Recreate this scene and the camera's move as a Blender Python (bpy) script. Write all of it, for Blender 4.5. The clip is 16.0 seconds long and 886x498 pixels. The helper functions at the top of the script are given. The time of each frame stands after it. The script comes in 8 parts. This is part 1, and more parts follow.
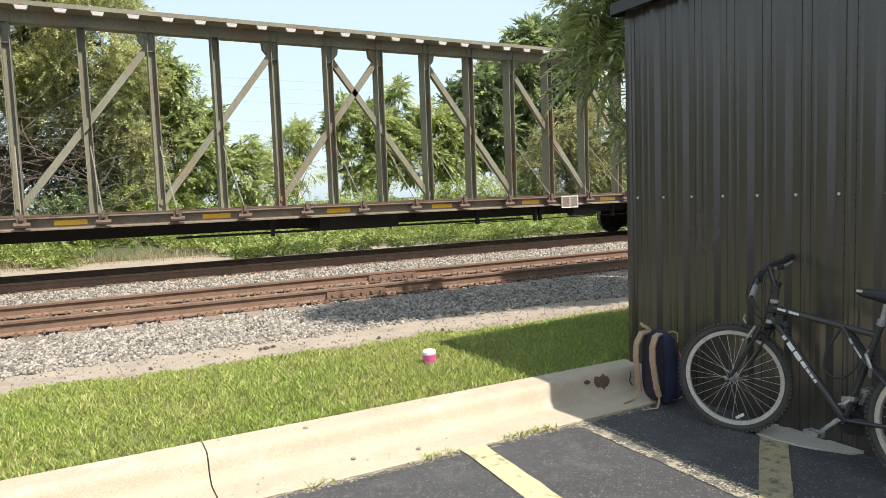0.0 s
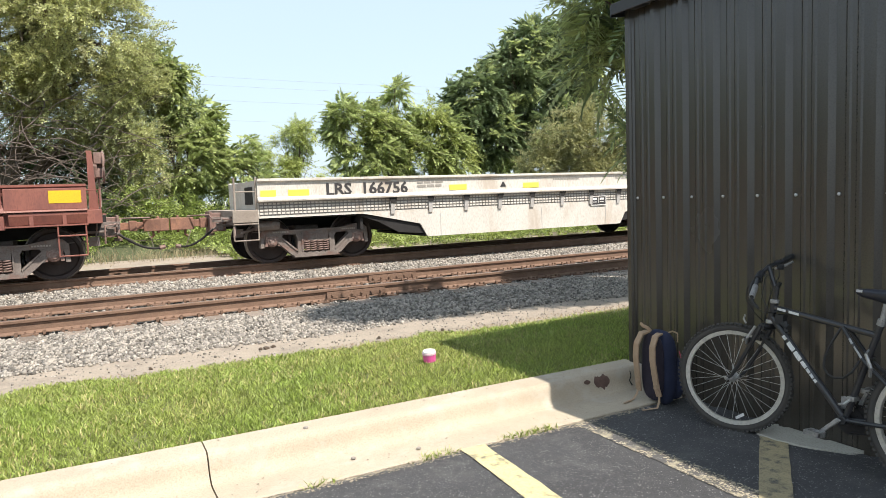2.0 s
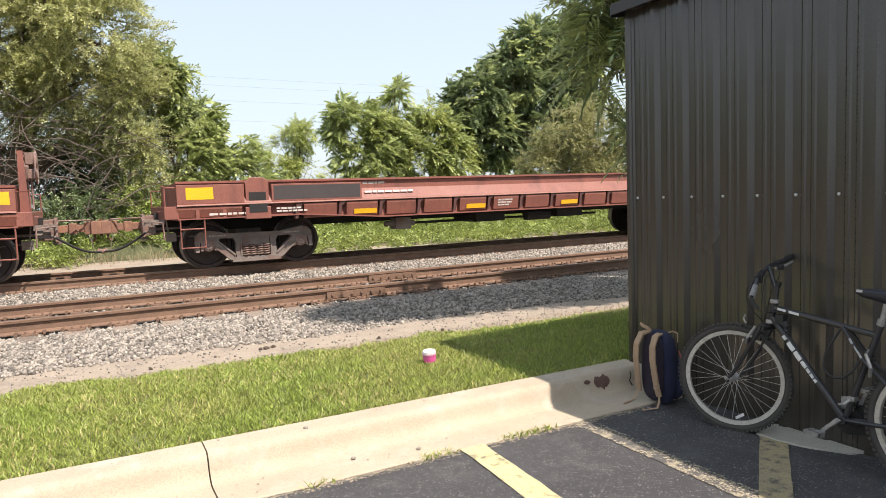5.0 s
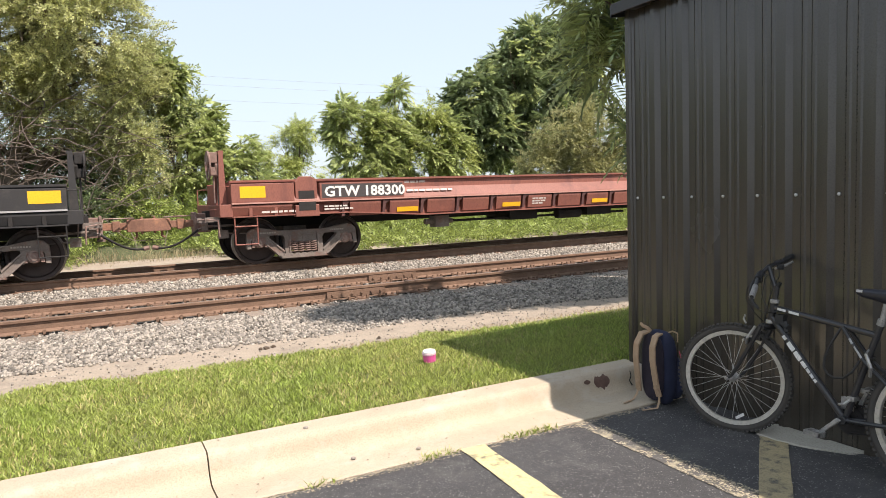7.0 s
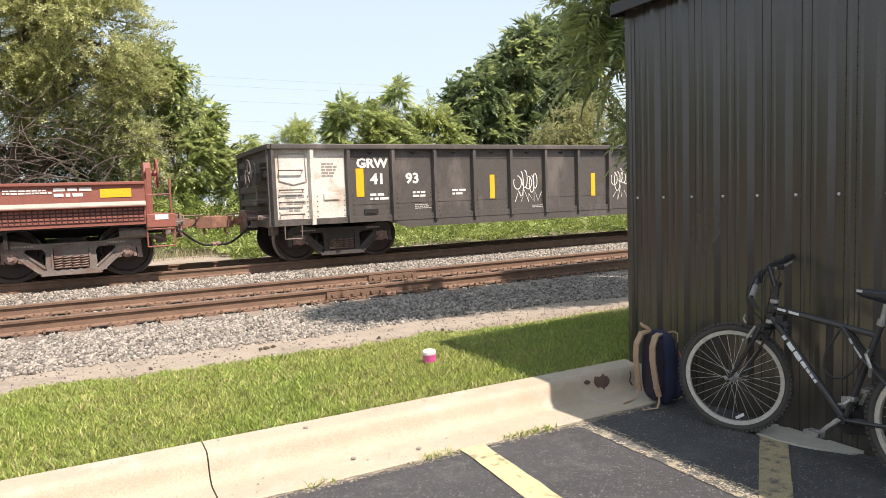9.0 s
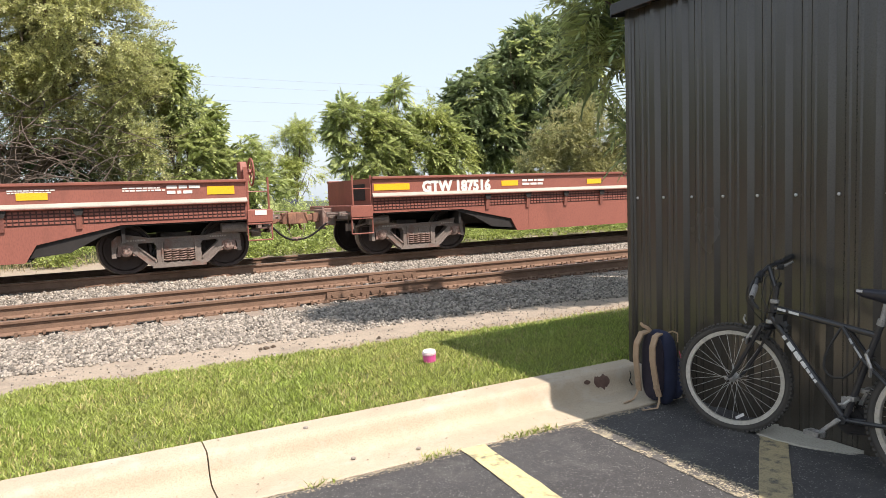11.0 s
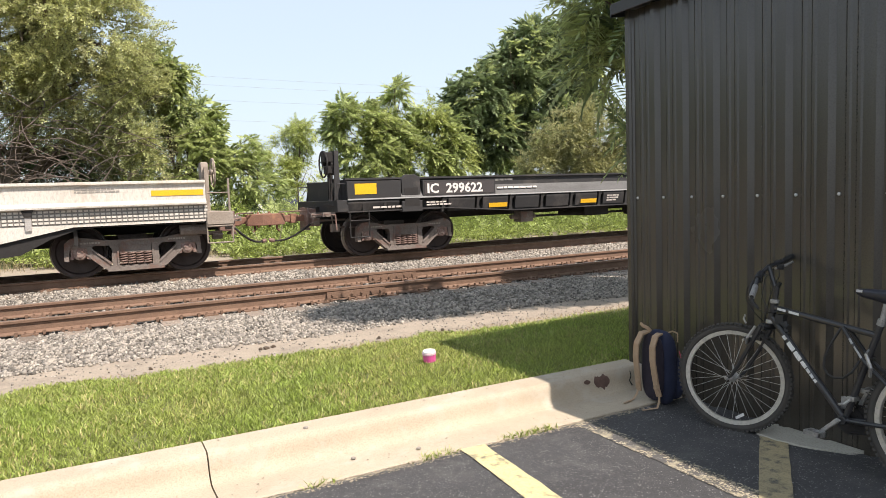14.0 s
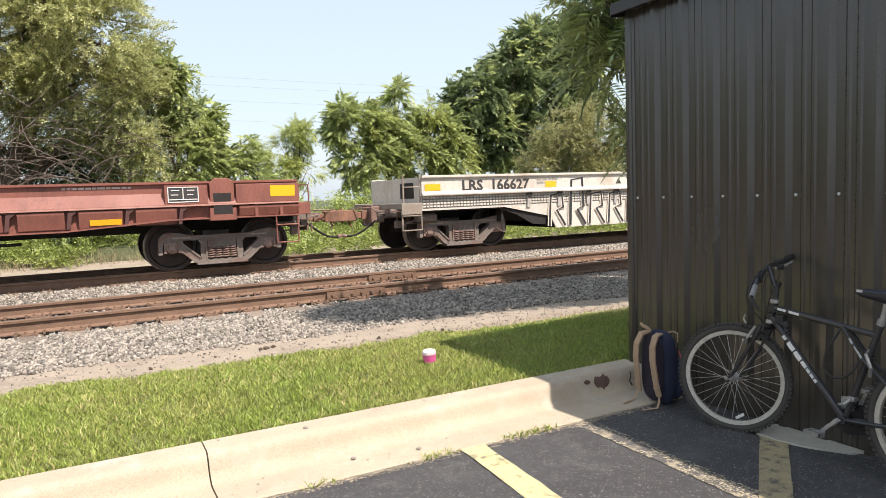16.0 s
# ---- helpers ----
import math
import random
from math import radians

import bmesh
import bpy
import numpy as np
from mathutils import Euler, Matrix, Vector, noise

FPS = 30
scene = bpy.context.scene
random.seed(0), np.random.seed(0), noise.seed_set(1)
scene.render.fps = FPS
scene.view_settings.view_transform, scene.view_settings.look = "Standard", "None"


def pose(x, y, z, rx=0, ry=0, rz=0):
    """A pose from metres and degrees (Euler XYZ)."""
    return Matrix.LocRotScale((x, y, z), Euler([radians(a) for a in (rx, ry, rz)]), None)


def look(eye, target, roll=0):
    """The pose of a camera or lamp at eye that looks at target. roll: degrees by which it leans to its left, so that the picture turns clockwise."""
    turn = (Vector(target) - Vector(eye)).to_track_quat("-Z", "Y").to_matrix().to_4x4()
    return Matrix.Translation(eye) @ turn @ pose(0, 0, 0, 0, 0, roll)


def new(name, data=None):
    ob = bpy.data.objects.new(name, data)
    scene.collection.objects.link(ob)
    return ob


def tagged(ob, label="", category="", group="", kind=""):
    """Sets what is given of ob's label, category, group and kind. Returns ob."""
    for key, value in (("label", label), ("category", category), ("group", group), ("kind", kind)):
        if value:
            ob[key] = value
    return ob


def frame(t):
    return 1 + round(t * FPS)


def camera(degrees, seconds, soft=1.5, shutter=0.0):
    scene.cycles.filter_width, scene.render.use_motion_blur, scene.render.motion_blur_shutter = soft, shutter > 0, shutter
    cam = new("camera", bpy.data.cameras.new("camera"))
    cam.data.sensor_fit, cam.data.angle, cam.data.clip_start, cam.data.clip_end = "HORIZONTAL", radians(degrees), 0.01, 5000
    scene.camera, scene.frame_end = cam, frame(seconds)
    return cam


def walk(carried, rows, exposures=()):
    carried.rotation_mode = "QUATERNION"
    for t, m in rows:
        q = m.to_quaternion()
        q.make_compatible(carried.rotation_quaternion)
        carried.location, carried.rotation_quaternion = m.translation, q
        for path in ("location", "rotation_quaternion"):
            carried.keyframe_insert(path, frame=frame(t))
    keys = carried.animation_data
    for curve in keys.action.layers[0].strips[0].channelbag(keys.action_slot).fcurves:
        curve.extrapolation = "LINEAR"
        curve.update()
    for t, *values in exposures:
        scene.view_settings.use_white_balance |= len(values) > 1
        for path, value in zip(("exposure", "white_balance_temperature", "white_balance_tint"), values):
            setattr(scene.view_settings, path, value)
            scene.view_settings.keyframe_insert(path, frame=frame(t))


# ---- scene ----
# ---------------- camera ----------------
cam = camera(67.43, 16.0, soft=0.5)
EYE = (0.0, 0.0, 1.5)
_yaw, _pit = radians(27.945), radians(4.583)
_aim = Vector(EYE) + Vector((math.sin(_yaw) * math.cos(_pit), math.cos(_yaw) * math.cos(_pit), -math.sin(_pit))) * 10
VIEW = look(EYE, _aim, -2.071)
walk(cam, [(0.0, VIEW), (16.0, VIEW)],
     exposures=[(0.0, 1.36, 6650, 10), (1.2, 1.36, 6600, 11), (1.8, 1.36, 6550, 11), (2.6, 1.20, 6500, 12), (3.2, 1.20, 6650, 13), (4.4, 1.32, 6900, 16.5), (12.8, 1.32, 6900, 16.5), (13.6, 1.24, 6800, 14), (14.2, 1.29, 6850, 16), (16.0, 1.31, 6850, 16)])

# ---------------- daylight ----------------
SUN_TO = Vector((0.78, -1.63, 2.73)).normalized()
world = bpy.data.worlds.new("sky")
scene.world = world
world.use_nodes = True
_wn = world.node_tree.nodes
_sky = _wn.new("ShaderNodeTexSky")
_sky.sky_type = 'NISHITA'
_sky.sun_disc = False
_sky.sun_elevation = math.asin(SUN_TO.z)
_sky.sun_rotation = math.atan2(-SUN_TO.x, SUN_TO.y)
_sky.air_density = 1.3
_sky.dust_density = 1.6
_sky.ozone_density = 2.0
# thin high haze over the blue
_haze = _wn.new("ShaderNodeMix")
_haze.data_type = 'RGBA'
_haze.inputs["Factor"].default_value = 0.80
_haze.inputs["B"].default_value = (2.85, 3.5, 4.05, 1.0)
world.node_tree.links.new(_sky.outputs[0], _haze.inputs["A"])
world.node_tree.links.new(_haze.outputs["Result"], _wn["Background"].inputs[0])
_wn["Background"].inputs[1].default_value = 0.104
_sun = bpy.data.lights.new("sun", 'SUN')
_sun.energy = 3.15
_sun.angle = radians(0.55)
_sun.color = (1.0, 0.95, 0.87)
sun = new("sun", _sun)
sun.matrix_world = look(SUN_TO * 50, (0, 0, 0))

# ---------------- materials ----------------
MATS = {}


def mat(name, base, second=None, scale=3.0, fine=60.0, rough=0.6, metal=0.0, bump=0.15, mix=0.6, vary=0.0, stain=None, stain_scale=1.2, coords="Object", island=0.0, stretch=None):
    """Base and second colour mixed by coarse noise, fine grain and relief, optional stains and per-piece variation."""
    if name in MATS:
        return MATS[name]
    m = bpy.data.materials.new(name)
    m.use_nodes = True
    nt = m.node_tree
    N, L = nt.nodes, nt.links
    bs = N["Principled BSDF"]
    tc = N.new("ShaderNodeTexCoord")
    src = tc.outputs[coords]
    if stretch:
        mp = N.new("ShaderNodeMapping")
        mp.inputs["Scale"].default_value = stretch
        L.new(src, mp.inputs[0])
        src = mp.outputs[0]

    def nz(sc, detail=5.0, ro=0.6):
        n = N.new("ShaderNodeTexNoise")
        n.inputs["Scale"].default_value = sc
        n.inputs["Detail"].default_value = detail
        n.inputs["Roughness"].default_value = ro
        L.new(src, n.inputs["Vector"])
        return n.outputs["Fac"]

    def ramp(fac, lo, hi):
        r = N.new("ShaderNodeMapRange")
        r.inputs["From Min"].default_value = lo
        r.inputs["From Max"].default_value = hi
        L.new(fac, r.inputs["Value"])
        return r.outputs[0]

    def blend(fac, a, b):
        x = N.new("ShaderNodeMix")
        x.data_type = 'RGBA'
        L.new(fac, x.inputs[0])
        for sock, val in ((x.inputs[6], a), (x.inputs[7], b)):
            if isinstance(val, tuple):
                sock.default_value = (*val, 1)
            else:
                L.new(val, sock)
        return x.outputs[2]

    second = second or tuple(c * 0.72 for c in base)
    coarse = nz(scale)
    col = blend(ramp(coarse, 0.5 - 0.25 * mix, 0.5 + 0.35), base, second)
    f = nz(fine, 3.0, 0.7)
    col = blend(ramp(f, 0.45, 0.95), col, tuple(c * 0.55 for c in second))
    if stain:
        col = blend(ramp(nz(stain_scale, 8.0, 0.7), 0.52, 0.66), col, stain)
    if vary or island:
        hs = N.new("ShaderNodeHueSaturation")
        if vary:
            oi = N.new("ShaderNodeObjectInfo")
            rnd = oi.outputs["Random"]
        else:
            ge = N.new("ShaderNodeNewGeometry")
            rnd = ge.outputs["Random Per Island"]
        mr = N.new("ShaderNodeMapRange")
        a = vary or island
        mr.inputs["To Min"].default_value = 1 - a
        mr.inputs["To Max"].default_value = 1 + a
        L.new(rnd, mr.inputs["Value"])
        L.new(mr.outputs[0], hs.inputs["Value"])
        L.new(col, hs.inputs["Color"])
        col = hs.outputs[0]
    L.new(col, bs.inputs["Base Color"])
    rr = N.new("ShaderNodeMapRange")
    rr.inputs["To Min"].default_value = max(0.05, rough - 0.12)
    rr.inputs["To Max"].default_value = min(1.0, rough + 0.12)
    L.new(coarse, rr.inputs["Value"])
    L.new(rr.outputs[0], bs.inputs["Roughness"])
    bs.inputs["Metallic"].default_value = metal
    if bump:
        b = N.new("ShaderNodeBump")
        b.inputs["Strength"].default_value = bump
        b.inputs["Distance"].default_value = 0.02
        L.new(f, b.inputs["Height"])
        L.new(b.outputs[0], bs.inputs["Normal"])
    MATS[name] = m
    return m


def leaf_mat(name, base, second, trans=0.35, spread=0.28):
    m = mat(name, base, second, scale=0.6, fine=6.0, rough=0.5, bump=0.0, island=spread)
    nt = m.node_tree
    bs = nt.nodes["Principled BSDF"]
    tr = nt.nodes.new("ShaderNodeBsdfTranslucent")
    mx = nt.nodes.new("ShaderNodeMixShader")
    mx.inputs[0].default_value = trans
    src = bs.inputs["Base Color"].links[0].from_socket
    nt.links.new(src, tr.inputs[0])
    nt.links.new(bs.outputs[0], mx.inputs[1])
    nt.links.new(tr.outputs[0], mx.inputs[2])
    nt.links.new(mx.outputs[0], nt.nodes["Material Output"].inputs[0])
    return m


# ---------------- mesh helpers ----------------
class Geo:
    def __init__(self):
        self.v, self.f = [], []

    def add(self, vs, fs):
        o = len(self.v)
        self.v += [tuple(p) for p in vs]
        self.f += [tuple(i + o for i in q) for q in fs]
        return self

    def box(self, x0, x1, y0, y1, z0, z1):
        return self.add([(x0, y0, z0), (x1, y0, z0), (x1, y1, z0), (x0, y1, z0), (x0, y0, z1), (x1, y0, z1), (x1, y1, z1), (x0, y1, z1)],
                        [(0, 3, 2, 1), (4, 5, 6, 7), (0, 1, 5, 4), (1, 2, 6, 5), (2, 3, 7, 6), (3, 0, 4, 7)])

    def prism(self, poly, a, b, axis="y"):
        """A closed outline pushed from a to b along an axis; the outline is (x, z), (y, z) or (x, y)."""
        put = {"y": lambda p, t: (p[0], t, p[1]), "x": lambda p, t: (t, p[0], p[1]), "z": lambda p, t: (p[0], p[1], t)}[axis]
        n = len(poly)
        vs = [put(p, a) for p in poly] + [put(p, b) for p in poly]
        fs = [tuple(range(n)), tuple(range(2 * n - 1, n - 1, -1))] + [(i, i + n, (i + 1) % n + n, (i + 1) % n) for i in range(n)]
        return self.add(vs, fs)

    def tube(self, pts, r, n=8, closed=False, r2=None):
        pts = [Vector(p) for p in pts]
        m = len(pts)
        vs, fs = [], []
        up = None
        for i, p in enumerate(pts):
            d = (pts[(i + 1) % m] - pts[i - 1]) if closed else (pts[min(i + 1, m - 1)] - pts[max(i - 1, 0)])
            d.normalize()
            if up is None:
                up = d.orthogonal().normalized()
            up = (up - d * up.dot(d)).normalized()
            s = d.cross(up)
            rr = r if r2 is None else r + (r2 - r) * i / max(1, m - 1)
            vs += [p + (up * math.cos(2 * math.pi * k / n) + s * math.sin(2 * math.pi * k / n)) * rr for k in range(n)]
        for i in range(m if closed else m - 1):
            j = (i + 1) % m
            fs += [(i * n + k, i * n + (k + 1) % n, j * n + (k + 1) % n, j * n + k) for k in range(n)]
        if not closed:
            fs += [tuple(range(n - 1, -1, -1)), tuple(range((m - 1) * n, m * n))]
        return self.add(vs, fs)

    def lathe(self, prof, centre=(0, 0, 0), n=24, axis="y"):
        """prof: (radius, along) pairs turned about an axis through centre."""
        vs, fs = [], []
        for r, a in prof:
            for k in range(n):
                c, s = r * math.cos(2 * math.pi * k / n), r * math.sin(2 * math.pi * k / n)
                p = {"y": (c, a, s), "z": (c, s, a), "x": (a, c, s)}[axis]
                vs.append(tuple(p[i] + centre[i] for i in range(3)))
        for i in range(len(prof) - 1):
            fs += [(i * n + k, i * n + (k + 1) % n, (i + 1) * n + (k + 1) % n, (i + 1) * n + k) for k in range(n)]
        fs += [tuple(range(n)), tuple(range(len(prof) * n - 1, (len(prof) - 1) * n - 1, -1))]
        return self.add(vs, fs)

    def moved(self, m):
        g = Geo()
        g.v = [tuple(m @ Vector(p)) for p in self.v]
        g.f = list(self.f)
        return g

    def join(self, other):
        return self.add(other.v, other.f)


def mesh_of(name, geo, material, smooth=False):
    me = bpy.data.meshes.new(name)
    me.from_pydata(geo.v, [], geo.f)
    bm = bmesh.new()
    bm.from_mesh(me)
    if len(geo.f) < 20000:
        bmesh.ops.recalc_face_normals(bm, faces=bm.faces)
    bm.to_mesh(me)
    bm.free()
    me.materials.append(material)
    if smooth:
        me.shade_smooth()
    return me


def part(name, geo, material, parent=None, label="", bevel=0.0, smooth=False, at=None):
    me = geo if isinstance(geo, bpy.types.Mesh) else mesh_of(name, geo, material, smooth)
    ob = new(name, me)
    if parent:
        ob.parent = parent
    if at is not None:
        ob.matrix_basis = at
    if bevel:
        b = ob.modifiers.new("edge", 'BEVEL')
        b.width, b.segments, b.limit_method, b.angle_limit = bevel, 2, 'ANGLE', radians(35)
    if label:
        tagged(ob, label)
    return ob


def big_mesh(name, V, F, material):
    """A mesh from numpy arrays: V (n, 3), F (m, 3 or 4)."""
    me = bpy.data.meshes.new(name)
    k = F.shape[1]
    me.vertices.add(len(V))
    me.vertices.foreach_set("co", V.astype(np.float32).ravel())
    me.loops.add(F.size)
    me.loops.foreach_set("vertex_index", F.astype(np.int32).ravel())
    me.polygons.add(len(F))
    me.polygons.foreach_set("loop_start", np.arange(0, F.size, k, dtype=np.int32))
    me.update(calc_edges=True)
    me.materials.append(material)
    return new(name, me)


rng = np.random.default_rng(7)
M_ASPHALT = mat("asphalt", (0.074, 0.0725, 0.074), (0.052, 0.051, 0.053), scale=2.2, fine=120, rough=0.85, bump=0.8, stain=(0.092, 0.09, 0.088), stain_scale=4)
M_CONC = mat("concrete", (0.44, 0.37, 0.275), (0.35, 0.29, 0.215), scale=2.5, fine=120, rough=0.9, bump=0.12, stain=(0.42, 0.37, 0.30), stain_scale=3)
M_SOIL = mat("lawn_soil", (0.13, 0.13, 0.05), (0.08, 0.09, 0.03), scale=3, fine=30, rough=1.0, bump=0.5)
M_DIRT = mat("dirt", (0.345, 0.285, 0.22), (0.25, 0.205, 0.16), scale=1.5, fine=40, rough=1.0, bump=0.4, stain=(0.22, 0.18, 0.14), stain_scale=2)
M_BED = mat("ballast_bed", (0.15, 0.125, 0.10), (0.09, 0.075, 0.06), scale=8, fine=40, rough=1.0, bump=0.8)
M_STONE = mat("ballast_stone", (0.31, 0.275, 0.23), (0.17, 0.152, 0.135), scale=6, fine=60, rough=0.9, bump=0.2, island=0.6)
M_GRASS = leaf_mat("grass_blade", (0.28, 0.37, 0.072), (0.40, 0.40, 0.13), 0.40, 0.5)
M_RUST = mat("rail_rust", (0.235, 0.145, 0.098), (0.15, 0.09, 0.062), scale=5, fine=60, rough=0.8, metal=0.2, bump=0.3)
M_RAILTOP = mat("rail_head", (0.42, 0.33, 0.28), (0.30, 0.21, 0.16), scale=6, fine=40, rough=0.4, metal=0.8, bump=0.1)
M_TIE = mat("tie_wood", (0.23, 0.18, 0.14), (0.14, 0.108, 0.085), scale=5, fine=50, rough=0.95, bump=0.6, vary=0.25, stretch=(1, 0.25, 1))
M_SHED = mat("shed_steel", (0.057, 0.049, 0.039), (0.047, 0.041, 0.033), scale=1.2, fine=120, rough=0.24, bump=0.012)
M_SHED.node_tree.nodes["Principled BSDF"].inputs["Specular IOR Level"].default_value = 0.7
M_TRIM = mat("shed_trim", (0.034, 0.032, 0.032), scale=2, rough=0.4, bump=0.02)
M_SCREW = mat("zinc_screw", (0.7, 0.7, 0.7), rough=0.35, metal=0.8, bump=0)
M_YELLOW = mat("road_paint", (0.60, 0.52, 0.26), (0.46, 0.40, 0.22), scale=6, fine=90, rough=0.8, bump=0.2, stain=(0.12, 0.11, 0.09), stain_scale=9)
M_BARK = mat("bark", (0.16, 0.12, 0.09), (0.09, 0.07, 0.05), scale=6, fine=30, rough=1.0, bump=0.8, stretch=(1, 1, 0.3))
M_WHEEL = mat("wheel_steel", (0.058, 0.040, 0.035), (0.032, 0.024, 0.022), scale=5, fine=60, rough=0.6, metal=0.3, bump=0.15)
M_FRAME = mat("truck_casting", (0.225, 0.185, 0.16), (0.115, 0.092, 0.08), scale=6, fine=40, rough=0.75, bump=0.35, stain=(0.17, 0.085, 0.06), stain_scale=3.5)
M_BEARING = mat("bearing_rust", (0.25, 0.15, 0.12), (0.14, 0.09, 0.075), scale=9, fine=50, rough=0.7, bump=0.3, stain=(0.30, 0.24, 0.21), stain_scale=6)
M_SPRING = mat("spring_rust", (0.21, 0.13, 0.105), (0.13, 0.085, 0.07), scale=9, fine=50, rough=0.7, bump=0.2)
M_UNDER = mat("underframe", (0.021, 0.018, 0.017), (0.014, 0.012, 0.011), scale=4, rough=0.8, bump=0.2)
M_RED = mat("red_oxide_paint", (0.26, 0.094, 0.066), (0.195, 0.069, 0.052), scale=1.6, fine=50, rough=0.6, bump=0.08, stain=(0.15, 0.055, 0.045), stain_scale=1.5, stretch=(1, 1, 0.35))
M_REDB = mat("bright_oxide_paint", (0.29, 0.098, 0.069), (0.225, 0.076, 0.056), scale=1.6, fine=50, rough=0.6, bump=0.08, stain=(0.20, 0.07, 0.05), stain_scale=1.5, stretch=(1, 1, 0.35))
M_WHITE = mat("dirty_white_paint", (0.66, 0.615, 0.55), (0.54, 0.485, 0.42), scale=1.3, fine=40, rough=0.6, bump=0.06, stain=(0.46, 0.38, 0.30), stain_scale=1.2, stretch=(1, 1, 0.35))
M_GREYW = mat("grey_panel_paint", (0.52, 0.49, 0.46), (0.40, 0.37, 0.34), scale=1.3, fine=40, rough=0.6, bump=0.06)
M_BLACK = mat("black_car_paint", (0.024, 0.023, 0.024), (0.036, 0.033, 0.032), scale=1.6, fine=50, rough=0.75, bump=0.06, stain=(0.06, 0.052, 0.048), stain_scale=1.5)
M_GON = mat("gondola_paint", (0.092, 0.080, 0.071), (0.058, 0.050, 0.046), scale=1.2, fine=40, rough=0.55, bump=0.08, stain=(0.14, 0.118, 0.105), stain_scale=1.2, stretch=(1, 1, 0.4))
M_OLIVE = mat("olive_steel_paint", (0.22, 0.21, 0.15), (0.15, 0.14, 0.10), scale=1.6, fine=40, rough=0.7, bump=0.1, stain=(0.20, 0.13, 0.08), stain_scale=1.5, stretch=(1, 1, 0.35))
M_SILL = mat("dirty_sill_paint", (0.235, 0.195, 0.145), (0.15, 0.115, 0.085), scale=2, fine=40, rough=0.75, bump=0.12, stain=(0.13, 0.075, 0.05), stain_scale=2.2, stretch=(0.5, 1, 1))
M_GREEN = mat("green_bulkhead_paint", (0.085, 0.13, 0.105), (0.065, 0.10, 0.08), scale=1.2, fine=40, rough=0.6, bump=0.06)
M_REFL = mat("yellow_reflector", (0.85, 0.48, 0.02), (0.75, 0.40, 0.02), scale=6, rough=0.4, bump=0)
M_LEMON = mat("lemon_reflector", (0.80, 0.72, 0.10), (0.7, 0.6, 0.1), scale=6, rough=0.4, bump=0)
M_LETW = mat("white_lettering", (0.80, 0.77, 0.72), (0.65, 0.6, 0.55), scale=8, rough=0.6, bump=0)
M_LETK = mat("dark_lettering", (0.05, 0.045, 0.045), rough=0.6, bump=0)


def colour(name, c):
    return mat(name, c, tuple(x * 0.85 for x in c), scale=4, rough=0.6, bump=0.03)


# ---------------- ground ----------------
KERB_Y = 3.93
PROFILE = [(-400, 0.0), (-60, 0.0), (3.30, 0.0), (3.42, -0.03), (3.88, -0.03), (3.90, 0.10), (3.95, 0.125), (4.6, 0.13), (5.4, 0.11), (6.0, 0.07), (6.5, 0.02), (7.4, -0.02), (8.3, 0.0), (8.75, 0.0), (9.0, -0.012),
           (11.2, -0.012), (11.6, 0.0), (12.2, 0.0), (12.8, 0.055), (13.2, 0.062), (15.6, 0.062), (16.6, 0.0), (17.6, 0.0), (20.0, 0.05), (21.5, 0.28), (23.5, 0.55), (27.0, 0.45), (32.0, 0.15), (60.0, 0.15), (400.0, 0.0), (2500.0, 0.0)]


def ground_z(y):
    for (a, za), (b, zb) in zip(PROFILE, PROFILE[1:]):
        if a <= y <= b:
            return za + (zb - za) * (y - a) / (b - a)
    return 0.0


def build_ground():
    # one sheet: strips with their own surface
    me = bpy.data.meshes.new("ground")
    xs = [-2500, -300, -60] + [-20 + 1.0 * i for i in range(61)] + [80, 300, 2500]
    V = [(x, y, z - 0.004 * (0 if -60 < y < 20 else 1)) for y, z in PROFILE for x in xs]
    n = len(xs)
    F, mi = [], []
    for j in range(len(PROFILE) - 1):
        ym = (PROFILE[j][0] + PROFILE[j + 1][0]) / 2
        k = 0 if ym < 3.9 else 1 if ym < 5.75 else 2 if ym < 7.35 else 3 if ym < 16.2 else 2 if ym < 20 else 4
        for i in range(n - 1):
            F.append((j * n + i, j * n + i + 1, (j + 1) * n + i + 1, (j + 1) * n + i))
            mi.append(k)
    me.from_pydata(V, [], F)
    for m in (M_ASPHALT, M_SOIL, M_DIRT, M_BED, mat("weedy_earth", (0.07, 0.09, 0.03), (0.05, 0.05, 0.025), scale=1, fine=8, rough=1.0, bump=0.6)):
        me.materials.append(m)
    me.polygons.foreach_set("material_index", mi)
    tagged(new("ground", me), "asphalt, lawn, dirt and ballast bed in strips beside the tracks", "ground", kind="structure")


